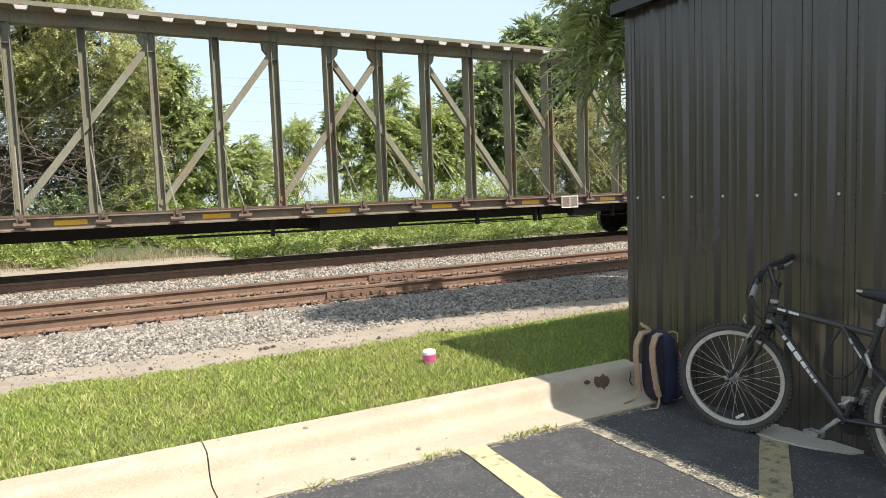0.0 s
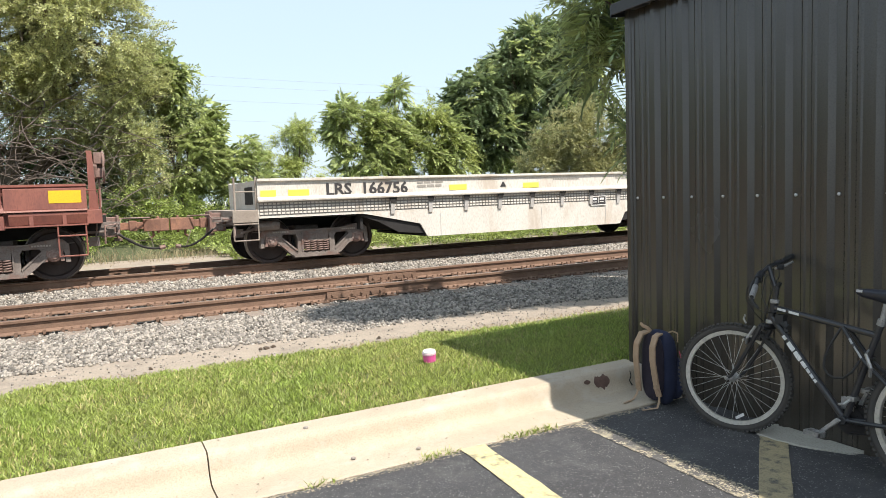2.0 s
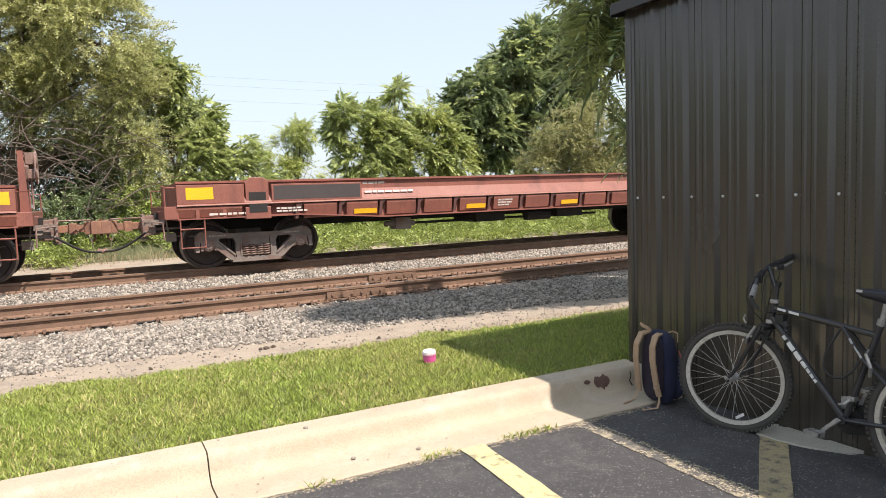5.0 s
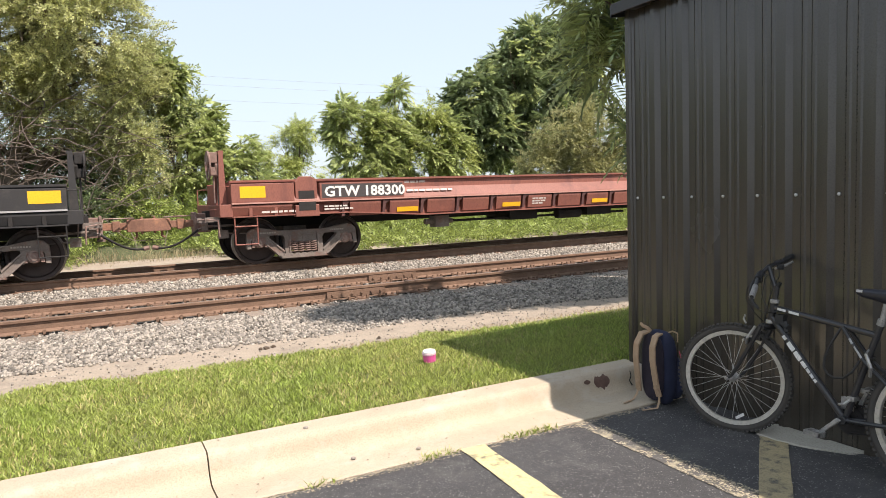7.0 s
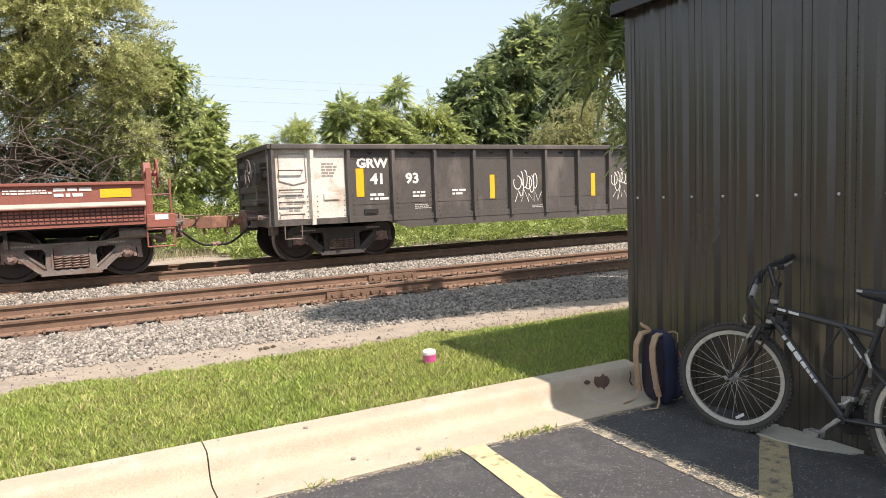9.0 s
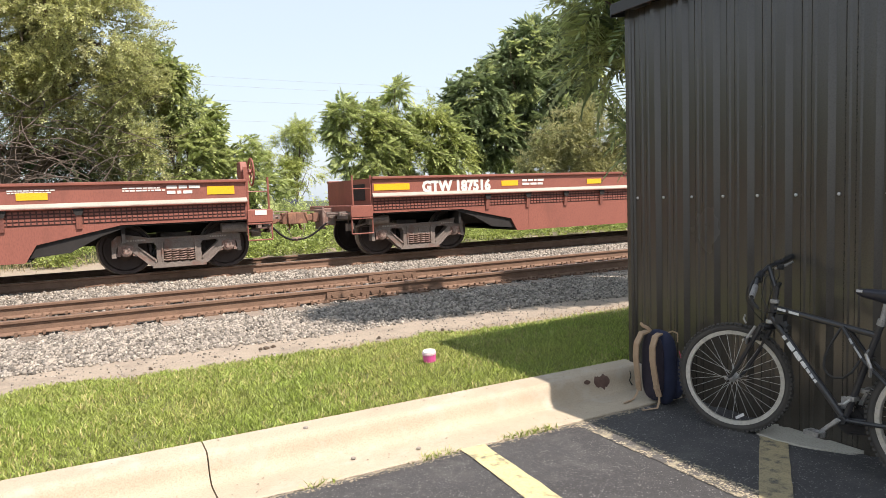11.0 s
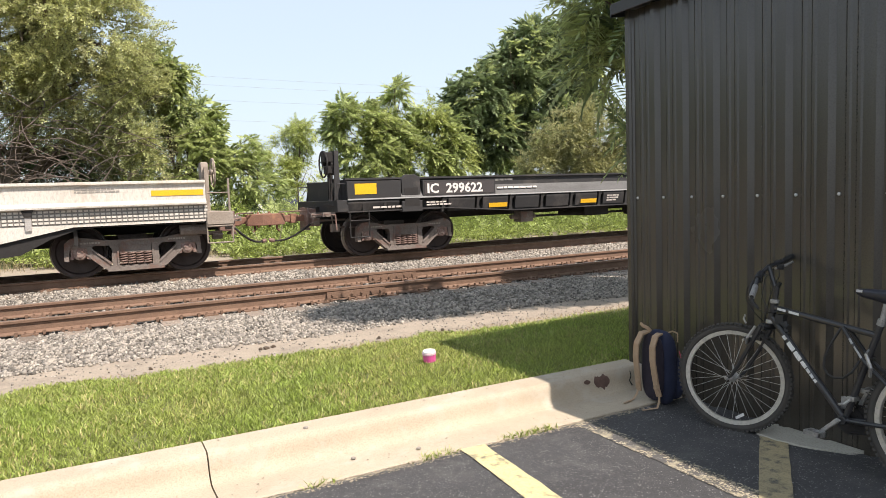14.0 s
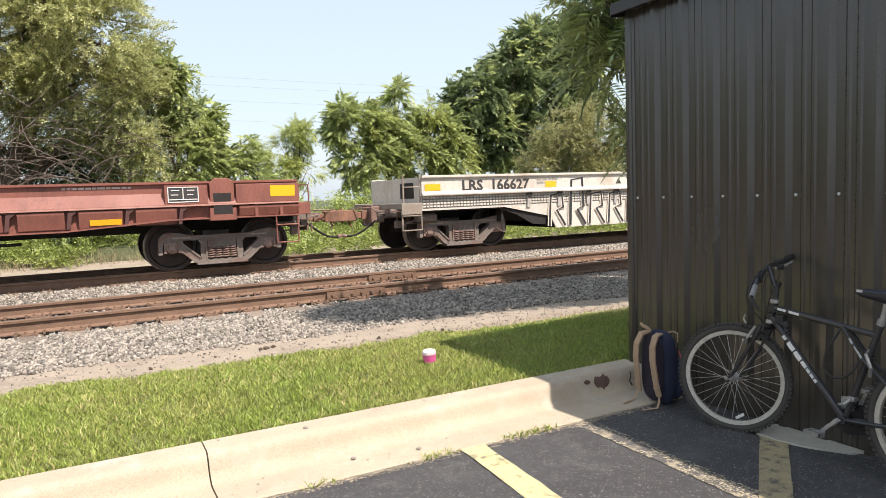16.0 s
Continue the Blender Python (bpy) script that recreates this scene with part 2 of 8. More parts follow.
def build_kerb():
    prof = [(3.33, 0.004), (3.34, 0.010), (3.60, 0.000), (3.655, 0.015), (3.69, 0.05), (3.715, 0.115), (3.735, 0.14), (3.77, 0.152), (3.93, 0.152), (3.935, -0.1), (3.33, -0.1)]
    pts = [Vector(p) for p in prof[1:9]]
    fine = [prof[0]]
    for i in range(len(pts) - 1):
        p0, p1, p2, p3 = pts[max(0, i - 1)], pts[i], pts[i + 1], pts[min(len(pts) - 1, i + 2)]
        for k in range(5):
            t = k / 5
            if i in (0, 6):
                fine.append(tuple(p1.lerp(p2, t)))
            else:
                q = 0.5 * (2 * p1 + (p2 - p0) * t + (2 * p0 - 5 * p1 + 4 * p2 - p3) * t * t + (3 * p1 - p0 - 3 * p2 + p3) * t ** 3)
                fine.append((max(q.x, 3.34), max(-0.002, min(q.y, 0.152))))
    prof = fine + prof[8:]
    root = tagged(new("kerb"), "pale cast concrete kerb with a gutter along the lawn", "kerb", kind="structure")
    joints = [-30, -16, -10, -6.0, -3.0, 0.48, 3.69]
    for a, b in zip(joints, joints[1:]):
        part("kerb_length", Geo().prism(prof, a + 0.004, b - 0.004, "x"), M_CONC, root)


def paint_lines():
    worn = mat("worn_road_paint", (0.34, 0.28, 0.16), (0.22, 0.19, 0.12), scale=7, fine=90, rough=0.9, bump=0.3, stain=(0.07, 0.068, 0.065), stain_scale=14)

    def strip(name, label, pts, w0, m=M_YELLOW, z=0.008):
        (x0, y0), (x1, y1) = pts
        d = Vector((x1 - x0, y1 - y0)).normalized()
        s = Vector((-d.y, d.x)) * w0 / 2
        n = 40
        g = Geo()
        vs = []
        for i in range(n + 1):
            p = Vector((x0, y0)).lerp(Vector((x1, y1)), i / n)
            j = [random.uniform(-0.004, 0.004) for _ in range(2)]
            vs += [(p.x + s.x * (1 + j[0] * 20), p.y + s.y, z), (p.x - s.x * (1 + j[1] * 20), p.y - s.y, z)]
        g.add(vs, [(2 * i, 2 * i + 1, 2 * i + 3, 2 * i + 2) for i in range(n)])
        tagged(part(name, g, m), label, "road marking", kind="structure")
    strip("parking_line", "worn yellow paint line on the asphalt", [(1.916, 3.33), (1.63, -1.5)], 0.155)
    nearly = mat("nearly_gone_paint", (0.074, 0.071, 0.07), (0.13, 0.118, 0.10), scale=14, fine=80, rough=0.9, bump=0.6, stain=(0.46, 0.40, 0.27), stain_scale=7)
    strip("parking_line", "nearly worn off yellow line at the edge of the shade", [(2.735, 3.31), (2.728, 2.0)], 0.125, nearly, 0.004)
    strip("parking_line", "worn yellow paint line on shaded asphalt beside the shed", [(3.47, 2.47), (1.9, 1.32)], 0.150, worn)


build_ground()
build_kerb()
paint_lines()

# ---------------- railway ----------------
RAIL_H = 0.172
TRACKS = [(10.10, 0.201, "near"), (14.35, 0.258, "far")]


def rail_profile(s=1.0):
    h = RAIL_H
    return [(-0.07, 0), (0.07, 0), (0.07, 0.012), (0.012, 0.035), (0.009, h - 0.045), (0.036, h - 0.036), (0.036, h - 0.006), (0.028, h), (-0.028, h), (-0.036, h - 0.006), (-0.036, h - 0.036), (-0.009, h - 0.045), (-0.012, 0.035), (-0.07, 0.012)]


def build_track(yc, ztop, which):
    root = tagged(new("railway_track"), "rusty steel rails on weathered wooden ties in pale ballast", "railway track", kind="structure")
    zb = ztop - RAIL_H
    for side in (-1, 1):
        y = yc + side * 0.7525
        r = part("rail", Geo().prism([(y + a, zb + b) for a, b in rail_profile()], -150, 420, "x"), M_RUST, root)
        part("running_band", Geo().box(-150, 420, y - 0.024, y + 0.024, ztop - 0.003, ztop + 0.0015), M_RAILTOP, root)
    tie = mesh_of("tie", Geo().box(-0.115, 0.115, -1.29, 1.29, -0.17, 0), M_TIE)
    plate = Geo().box(-0.09, 0.09, -0.17, 0.17, 0, 0.018)
    for sx in (-1, 1):
        for sy in (-0.1, 0.1):
            plate.box(sx * 0.05 - 0.011, sx * 0.05 + 0.011, sy - 0.02, sy + 0.012, 0.015, 0.05)
    plate = mesh_of("tie_plate", plate, M_RUST)
    anchor = mesh_of("rail_anchor", Geo().box(-0.016, 0.016, -0.085, -0.06, -0.025, 0.035).box(-0.016, 0.016, -0.09, 0.09, -0.02, 0.004), M_RUST)
    n = int((26 + 8) / 0.52)
    for i in range(n):
        x = -8 + i * 0.52 + random.uniform(-0.03, 0.03)
        ob = part("tie", tie, None, root, at=pose(x, yc + random.uniform(-0.06, 0.06), zb - 0.012, 0, random.uniform(-0.6, 0.6), random.uniform(-1, 1)))
        for side in (-1, 1):
            part("tie_plate", plate, None, root, at=pose(x, yc + side * 0.7525, zb - 0.011))
            if which == "near":
                for dx in (-0.145, 0.145):
                    part("rail_anchor", anchor, None, root, at=pose(x + dx, yc + side * 0.7525, zb))
    far = Geo()
    for i in range(90):
        for x in (18.6 + i * 0.52, -8.5 - i * 0.52):
            far.box(x - 0.115, x + 0.115, yc - 1.29, yc + 1.29, zb - 0.17, zb - 0.012)
    part("more_ties", far, M_TIE, root)["kind"] = "stuff"
    if which == "near":
        bar = Geo().box(-0.46, 0.46, -0.055, -0.02, 0.03, RAIL_H - 0.05)
        for k in range(6):
            bar.tube([(-0.38 + k * 0.152, -0.075, 0.08), (-0.38 + k * 0.152, -0.05, 0.08)], 0.02, 6)
        for x, side in ((3.45, -1), (4.7, 1)):
            part("joint_bar", bar, M_RUST, root, "rusty bolted joint bar", at=pose(x, yc + side * 0.7525, zb))


for _y, _z, _w in TRACKS:
    build_track(_y, _z, _w)

# ---------------- shed ----------------
SX, SY0, SY1, SZ = 3.70, -4.5, 3.862, 2.83


def build_shed():
    root = tagged(new("shed"), "dark brown ribbed steel shed on the parking lot", "shed", kind="structure")
    def panel_line(a, b, step=0.2563):
        out = []
        n = int(round(abs(b - a) / step))
        for i in range(n):
            c = 3.8367 - i * step
            out += [(c + 0.034, 0), (c + 0.020, -0.034), (c - 0.014, -0.034), (c - 0.040, 0), (c - 0.09, 0), (c - 0.10, -0.006), (c - 0.115, -0.006), (c - 0.125, 0), (c - 0.15, 0), (c - 0.16, -0.006), (c - 0.175, -0.006), (c - 0.185, 0)]
        return out
    pl = panel_line(SY0, SY1)
    poly = [(SX + d, y) for y, d in pl]
    outline = [(SX, SY1)] + poly + [(SX, SY0), (SX + 0.06, SY0), (SX + 0.06, SY1)]
    g = Geo()
    vs = [(x, y, -0.02) for x, y in outline] + [(x, y, SZ) for x, y in outline]
    n = len(outline)
    g.add(vs, [(i, (i + 1) % n, (i + 1) % n + n, i + n) for i in range(n)])
    part("wall_panel", g, M_SHED, root)
    part("end_wall", Geo().box(SX + 0.06, SX + 5.0, SY1 - 0.06, SY1, 0.0, SZ), M_SHED, root)
    part("end_wall", Geo().box(SX + 0.06, SX + 5.0, SY0, SY0 + 0.06, 0.0, SZ), M_SHED, root)
    part("back_wall", Geo().box(SX + 4.94, SX + 5.0, SY0 + 0.06, SY1 - 0.06, 0.0, SZ + 0.6), M_SHED, root)
    part("corner_trim", Geo().prism([(SX - 0.020, SY1 + 0.004), (SX - 0.020, SY1 - 0.055), (SX - 0.016, SY1 - 0.055), (SX - 0.016, SY1), (SX + 0.1, SY1), (SX + 0.1, SY1 + 0.004)], -0.02, SZ, "z"), M_SHED, root)
    part("roof", Geo().prism([(SX - 0.11, SZ + 0.012), (SX - 0.12, SZ + 0.05), (SX + 5.1, SZ + 0.75), (SX + 5.1, SZ + 0.70)], SY0 - 0.1, SY1 + 0.045, "y"), M_TRIM, root)
    part("eave_trim", Geo().box(SX - 0.125, SX - 0.112, SY0 - 0.1, SY1 + 0.045, SZ - 0.022, SZ + 0.060), M_TRIM, root, bevel=0.004)
    part("fascia", Geo().prism([(SX - 0.12, SZ - 0.035), (SX - 0.12, SZ + 0.048), (SX + 5.1, SZ + 0.74), (SX + 5.1, SZ + 0.65)], SY1 + 0.047, SY1 + 0.058, "y"), M_TRIM, root)
    part("base_slab", Geo().box(SX + 0.03, SX + 5.0, SY0, SY1 - 0.01, -0.1, 0.02), M_CONC, root)
    sc = Geo()
    sc.lathe([(0.010, 0.0), (0.011, -0.004), (0.009, -0.009), (0.005, -0.011)], n=8, axis="x")
    scm = mesh_of("screw", sc, M_SCREW)
    for i in range(28):
        y = 3.773 - i * 0.2563
        part("screw", scm, None, root, at=pose(SX - 0.001, y, 1.43))


build_shed()

# ---------------- railway cars ----------------
# A car's space: x along the track (its front is -x), y across (-y is the parking-lot side), z above the rail heads.
# how far the train has gone at each time
GONE = [(0.0, 0.05), (0.5, 7.93), (1.0, 16.745), (1.5, 24.738), (2.0, 33.81), (2.5, 41.716), (3.0, 50.489), (3.5, 58.401), (4.0, 67.15), (4.5, 75.45), (5.25, 87.9), (6.0, 100.35),
        (6.5, 108.634), (7.0, 117.806), (7.5, 125.687), (8.0, 134.792), (8.5, 142.685), (9.0, 151.802), (9.5, 160.1), (10.25, 172.55), (11.0, 185.0),
        (11.5, 193.291), (12.0, 202.154), (12.5, 210.183), (13.0, 218.955), (13.5, 226.893), (14.0, 235.79), (14.5, 243.835), (15.0, 252.697), (15.5, 260.713), (16.0, 269.475)]
WHEEL_R = 0.457
TRACK_Y, TRACK_Z = TRACKS[1][0], TRACKS[1][1] + 0.0015
CARS = []
PIECES = {}


def piece(key, make):
    if key not in PIECES:
        PIECES[key] = make()
    return PIECES[key]


def text_mesh(txt, size, material, bold=0.0):
    key = ("text", txt, size, material.name, bold)
    if key not in PIECES:
        cu = bpy.data.curves.new("lettering", 'FONT')
        cu.body, cu.size, cu.extrude, cu.offset = txt, size, 0.0015, bold
        cu.resolution_u = 2
        ob = bpy.data.objects.new("lettering", cu)
        scene.collection.objects.link(ob)
        dg = bpy.context.evaluated_depsgraph_get()
        me = bpy.data.meshes.new_from_object(ob.evaluated_get(dg))
        bpy.data.objects.remove(ob)
        me.materials.clear()
        me.materials.append(material)
        PIECES[key] = me
    return PIECES[key]


def letter(parent, txt, x, z, size, material, y, label="", tilt=0.0, bold=0.0, squeeze=1.0):
    ob = part("lettering", text_mesh(txt, size, material, bold), material, parent, label)
    ob.matrix_basis = pose(x, y, z, 90 + tilt, 0, 0) @ Matrix.Diagonal((squeeze, 1, 1, 1))
    return ob


def plate(parent, name, x0, x1, z0, z1, y, material, label="", t=0.004, tilt=0.0):
    xc, zc = (x0 + x1) / 2, (z0 + z1) / 2
    g = Geo().box(-(x1 - x0) / 2, (x1 - x0) / 2, -t, 0, -(z1 - z0) / 2, (z1 - z0) / 2)
    return part(name, g, material, parent, label, at=pose(xc, y, zc, tilt, 0, 0))


def bars(parent, x, z, w, h, rows, material, y, tilt=0.0, seed=1):
    """Small print too fine to read, as short bars."""
    rr = random.Random(seed)
    g = Geo()
    for k in range(rows):
        zz = -k * h * 1.7
        xx = 0.0
        while xx < w * rr.uniform(0.75, 1.0):
            ww = h * rr.uniform(1.2, 4.0)
            g.box(xx, xx + ww, -0.003, 0, zz - h, zz)
            xx += ww + h * 0.6
    return part("small_print", g, material, parent, at=pose(x, y, z, tilt, 0, 0))


def side_frame_mesh():
    """A cast side frame: arched top, jaws round the bearings, columns, diagonals and two D-shaped windows."""
    def make():
        g = Geo()
        a, b = -0.07, 0.07
        top = [(-1.13, 0.50), (-1.12, 0.64), (-1.03, 0.72), (-0.90, 0.735), (-0.72, 0.70), (-0.50, 0.655), (0.50, 0.655), (0.72, 0.70), (0.90, 0.735), (1.03, 0.72), (1.12, 0.64), (1.13, 0.50), (1.13, 0.34), (1.065, 0.34), (1.05, 0.50), (1.0, 0.57), (0.80, 0.57), (0.60, 0.575), (0.40, 0.565), (-0.40, 0.565), (-0.60, 0.575), (-0.80, 0.57), (-1.0, 0.57), (-1.05, 0.50), (-1.065, 0.34), (-1.13, 0.34)]
        g.prism(top, a, b, "y")
        g.prism([(-0.95, 0.742), (-0.72, 0.708), (-0.50, 0.662), (0.50, 0.662), (0.72, 0.708), (0.95, 0.742), (0.95, 0.715), (0.72, 0.68), (0.50, 0.632), (-0.50, 0.632), (-0.72, 0.68), (-0.95, 0.715)], a - 0.022, b + 0.022, "y")
        for s in (-1, 1):
            m = lambda pts: [(s * p, q) for p, q in pts]
            # diagonal with a raised border
            g.prism(m([(0.80, 0.52), (0.72, 0.50), (0.40, 0.215), (0.34, 0.13), (0.44, 0.13), (0.52, 0.17), (0.80, 0.43)]), a, b, "y")
            g.prism(m([(0.80, 0.455), (0.80, 0.425), (0.52, 0.165), (0.44, 0.125), (0.42, 0.15), (0.50, 0.19)]), a - 0.03, b + 0.03, "y")
            g.prism(m([(0.735, 0.525), (0.72, 0.545), (0.39, 0.255), (0.41, 0.225)]), a - 0.018, b + 0.018, "y")
            # column and the rounded corners of the window
            g.prism(m([(0.28, 0.14), (0.375, 0.14), (0.395, 0.30), (0.385, 0.50), (0.43, 0.575), (0.28, 0.575)]), a - 0.012, b + 0.012, "y")
            g.prism(m([(0.275, 0.15), (0.305, 0.15), (0.305, 0.60), (0.275, 0.60)]), a - 0.032, b + 0.032, "y")
            g.prism(m([(0.46, 0.585), (0.39, 0.585), (0.38, 0.50), (0.40, 0.55)]), a, b, "y")
            g.prism(m([(0.72, 0.585), (0.64, 0.585), (0.69, 0.56), (0.70, 0.51)]), a, b, "y")
            # inner jaw and the pads over the bearing
            g.prism(m([(0.70, 0.57), (0.775, 0.57), (0.765, 0.35), (0.725, 0.33), (0.70, 0.40)]), a - 0.01, b + 0.01, "y")
            g.prism(m([(0.76, 0.575), (1.03, 0.575), (1.0, 0.535), (0.79, 0.535)]), a - 0.02, b + 0.02, "y")
            g.box(*sorted((s * 1.06, s * 1.135)), a - 0.015, b + 0.015, 0.33, 0.40)
        g.prism([(-0.45, 0.115), (0.45, 0.115), (0.40, 0.20), (-0.40, 0.20)], a - 0.035, b + 0.035, "y")
        g.prism([(-0.47, 0.105), (0.47, 0.105), (0.47, 0.13), (-0.47, 0.13)], a - 0.05, b + 0.05, "y")
        return mesh_of("side_frame", g, M_FRAME)
    return piece("side_frame", make)


def spring_mesh():
    def make():
        g = Geo()
        for x in (0.0,):
            for y in (-0.03,):
                pts = [(x + 0.065 * math.cos(t * 0.9), y + 0.065 * math.sin(t * 0.9), 0.205 + 0.0062 * t) for t in range(36)]
                g.tube(pts, 0.0165, 5)
        return mesh_of("coil_spring", g, M_SPRING, True)
    return piece("springs", make)


def wheelset_mesh():
    def make():
        g = Geo()
        for s in (-1, 1):
            prof = [(0.07, -0.10), (0.12, -0.10), (0.13, -0.05), (0.20, -0.02), (0.37, -0.03), (0.395, -0.065), (0.452, -0.068), (0.457, -0.055), (0.459, 0.03), (0.466, 0.045), (0.482, 0.052), (0.484, 0.062), (0.474, 0.072), (0.40, 0.072), (0.38, 0.04), (0.20, 0.045), (0.13, 0.08), (0.08, 0.09)]
            g.lathe([(r, s * (0.755 - a)) for r, a in prof], n=32)
        g.lathe([(0.075, -1.10), (0.075, 1.10)], n=12)
        for s in (-1, 1):
            g.lathe([(0.12, s * 0.93), (0.12, s * 1.09), (0.10, s * 1.11), (0.075, s * 1.112), (0.07, s * 1.125), (0.03, s * 1.127)], n=16)
            for k in range(3):
                t = 2 * math.pi * k / 3
                g.tube([(0.05 * math.cos(t), s * 1.11, 0.05 * math.sin(t)), (0.05 * math.cos(t), s * 1.145, 0.05 * math.sin(t))], 0.018, 6)
        me = mesh_of("wheelset", g, M_WHEEL)
        me.materials.append(M_BEARING)
        me.materials.append(mat("worn_wheel_rim", (0.34, 0.29, 0.25), (0.20, 0.17, 0.15), scale=8, rough=0.45, metal=0.6, bump=0.05))
        for pl in me.polygons:
            c = pl.center
            r = max(math.hypot(me.vertices[i].co.x, me.vertices[i].co.z) for i in pl.vertices)
            lo = min(math.hypot(me.vertices[i].co.x, me.vertices[i].co.z) for i in pl.vertices)
            pl.material_index = 1 if abs(c.y) > 0.92 else 2 if lo > 0.44 and r > 0.45 else 0
        return me
    return piece("wheelset", make)


def add_truck(car, x, paint=None):
    bol = piece("bolster", lambda: mesh_of("truck", Geo().box(-0.19, 0.19, -1.0, 1.0, 0.40, 0.60), M_FRAME))
    tr = part("truck", bol, None, car, at=pose(x, 0, 0))

    part("centre_plate", piece("centre_plate", lambda: mesh_of("centre_plate", Geo().box(-0.25, 0.25, -0.45, 0.45, 0.60, 0.72), M_FRAME)), None, tr)

    def bolster_end():
        out = [(-0.265, 0.43), (0.265, 0.43), (0.265, 0.57), (-0.265, 0.57)]
        g = Geo().prism(out, -0.07, 0.05, "y")
        g.prism([(-0.265, 0.54), (0.265, 0.54), (0.265, 0.57), (-0.265, 0.57)], -0.09, 0.09, "y").prism([(-0.265, 0.43), (0.265, 0.43), (0.265, 0.455), (-0.265, 0.455)], -0.09, 0.09, "y").box(-0.02, 0.02, -0.09, 0.09, 0.45, 0.55)
        return mesh_of("bolster_end", g, M_FRAME)
    for s in (-1, 1):
        part("bolster_end", piece("bolster_end", bolster_end), None, tr, at=pose(0, s * 1.02, 0))

    def adapter():
        g = Geo().prism([(-0.135, 0.545), (0.135, 0.545), (0.15, 0.36), (0.105, 0.36), (0.095, 0.47), (0.0, 0.515), (-0.095, 0.47), (-0.105, 0.36), (-0.15, 0.36)], -0.075, 0.075, "y")
        g.box(-0.155, -0.10, -0.09, 0.09, 0.355, 0.40).box(0.10, 0.155, -0.09, 0.09, 0.355, 0.40)
        return mesh_of("bearing_adapter", g, M_BEARING)
    ad = piece("adapter", adapter)

    def rigging():
        g = Geo().tube([(-0.62, -0.55, 0.36), (0.62, -0.55, 0.36)], 0.03, 6)
        for k in (-1, 1):
            g.box(k * 0.40 - 0.04, k * 0.40 + 0.04, -0.9, 0.9, 0.33, 0.40)
            for y in (-0.80, 0.80):
                g.prism([(k * 0.40, 0.30), (k * 0.44, 0.52), (k * 0.415, 0.54), (k * 0.37, 0.30)], y - 0.06, y + 0.06, "y")
        return mesh_of("brake_rigging", g, M_UNDER)
    part("brake_rigging", piece("rigging", rigging), None, tr)
    def casting():
        g, rr = Geo(), random.Random(2)
        for k in (-1, 1):
            x = k * 0.72 - 0.16
            for i in range(7):
                w = rr.uniform(0.02, 0.04)
                g.box(x, x + w, -1.096, -1.09, 0.615, 0.645)
                x += w + 0.015
        return mesh_of("cast_lettering", g, mat("chalky_casting_marks", (0.42, 0.37, 0.32), rough=0.8))
    part("cast_lettering", piece("casting", casting), None, tr)["kind"] = "stuff"
    for s in (-1, 1):
        f = part("side_frame", side_frame_mesh(), None, tr, at=pose(0, s * 1.02, 0))
        for k in (-0.20, -0.067, 0.067, 0.20):
            part("coil_spring", spring_mesh(), None, tr, "rusty coil spring", at=pose(k, s * 1.05, 0))
        for k in (-1, 1):
            part("bearing_adapter", ad, None, tr, at=pose(k * 0.889, s * 1.02, 0))
    for k in (-1, 1):
        part("wheelset", wheelset_mesh(), None, tr, "dark steel wheels on an axle", at=pose(k * 0.889, 0, WHEEL_R))
    for ob in (tr, *tr.children):
        if paint and ob.data.materials[0] is M_FRAME:
            ob.material_slots[0].link = 'OBJECT'
            ob.material_slots[0].material = paint
    return tr


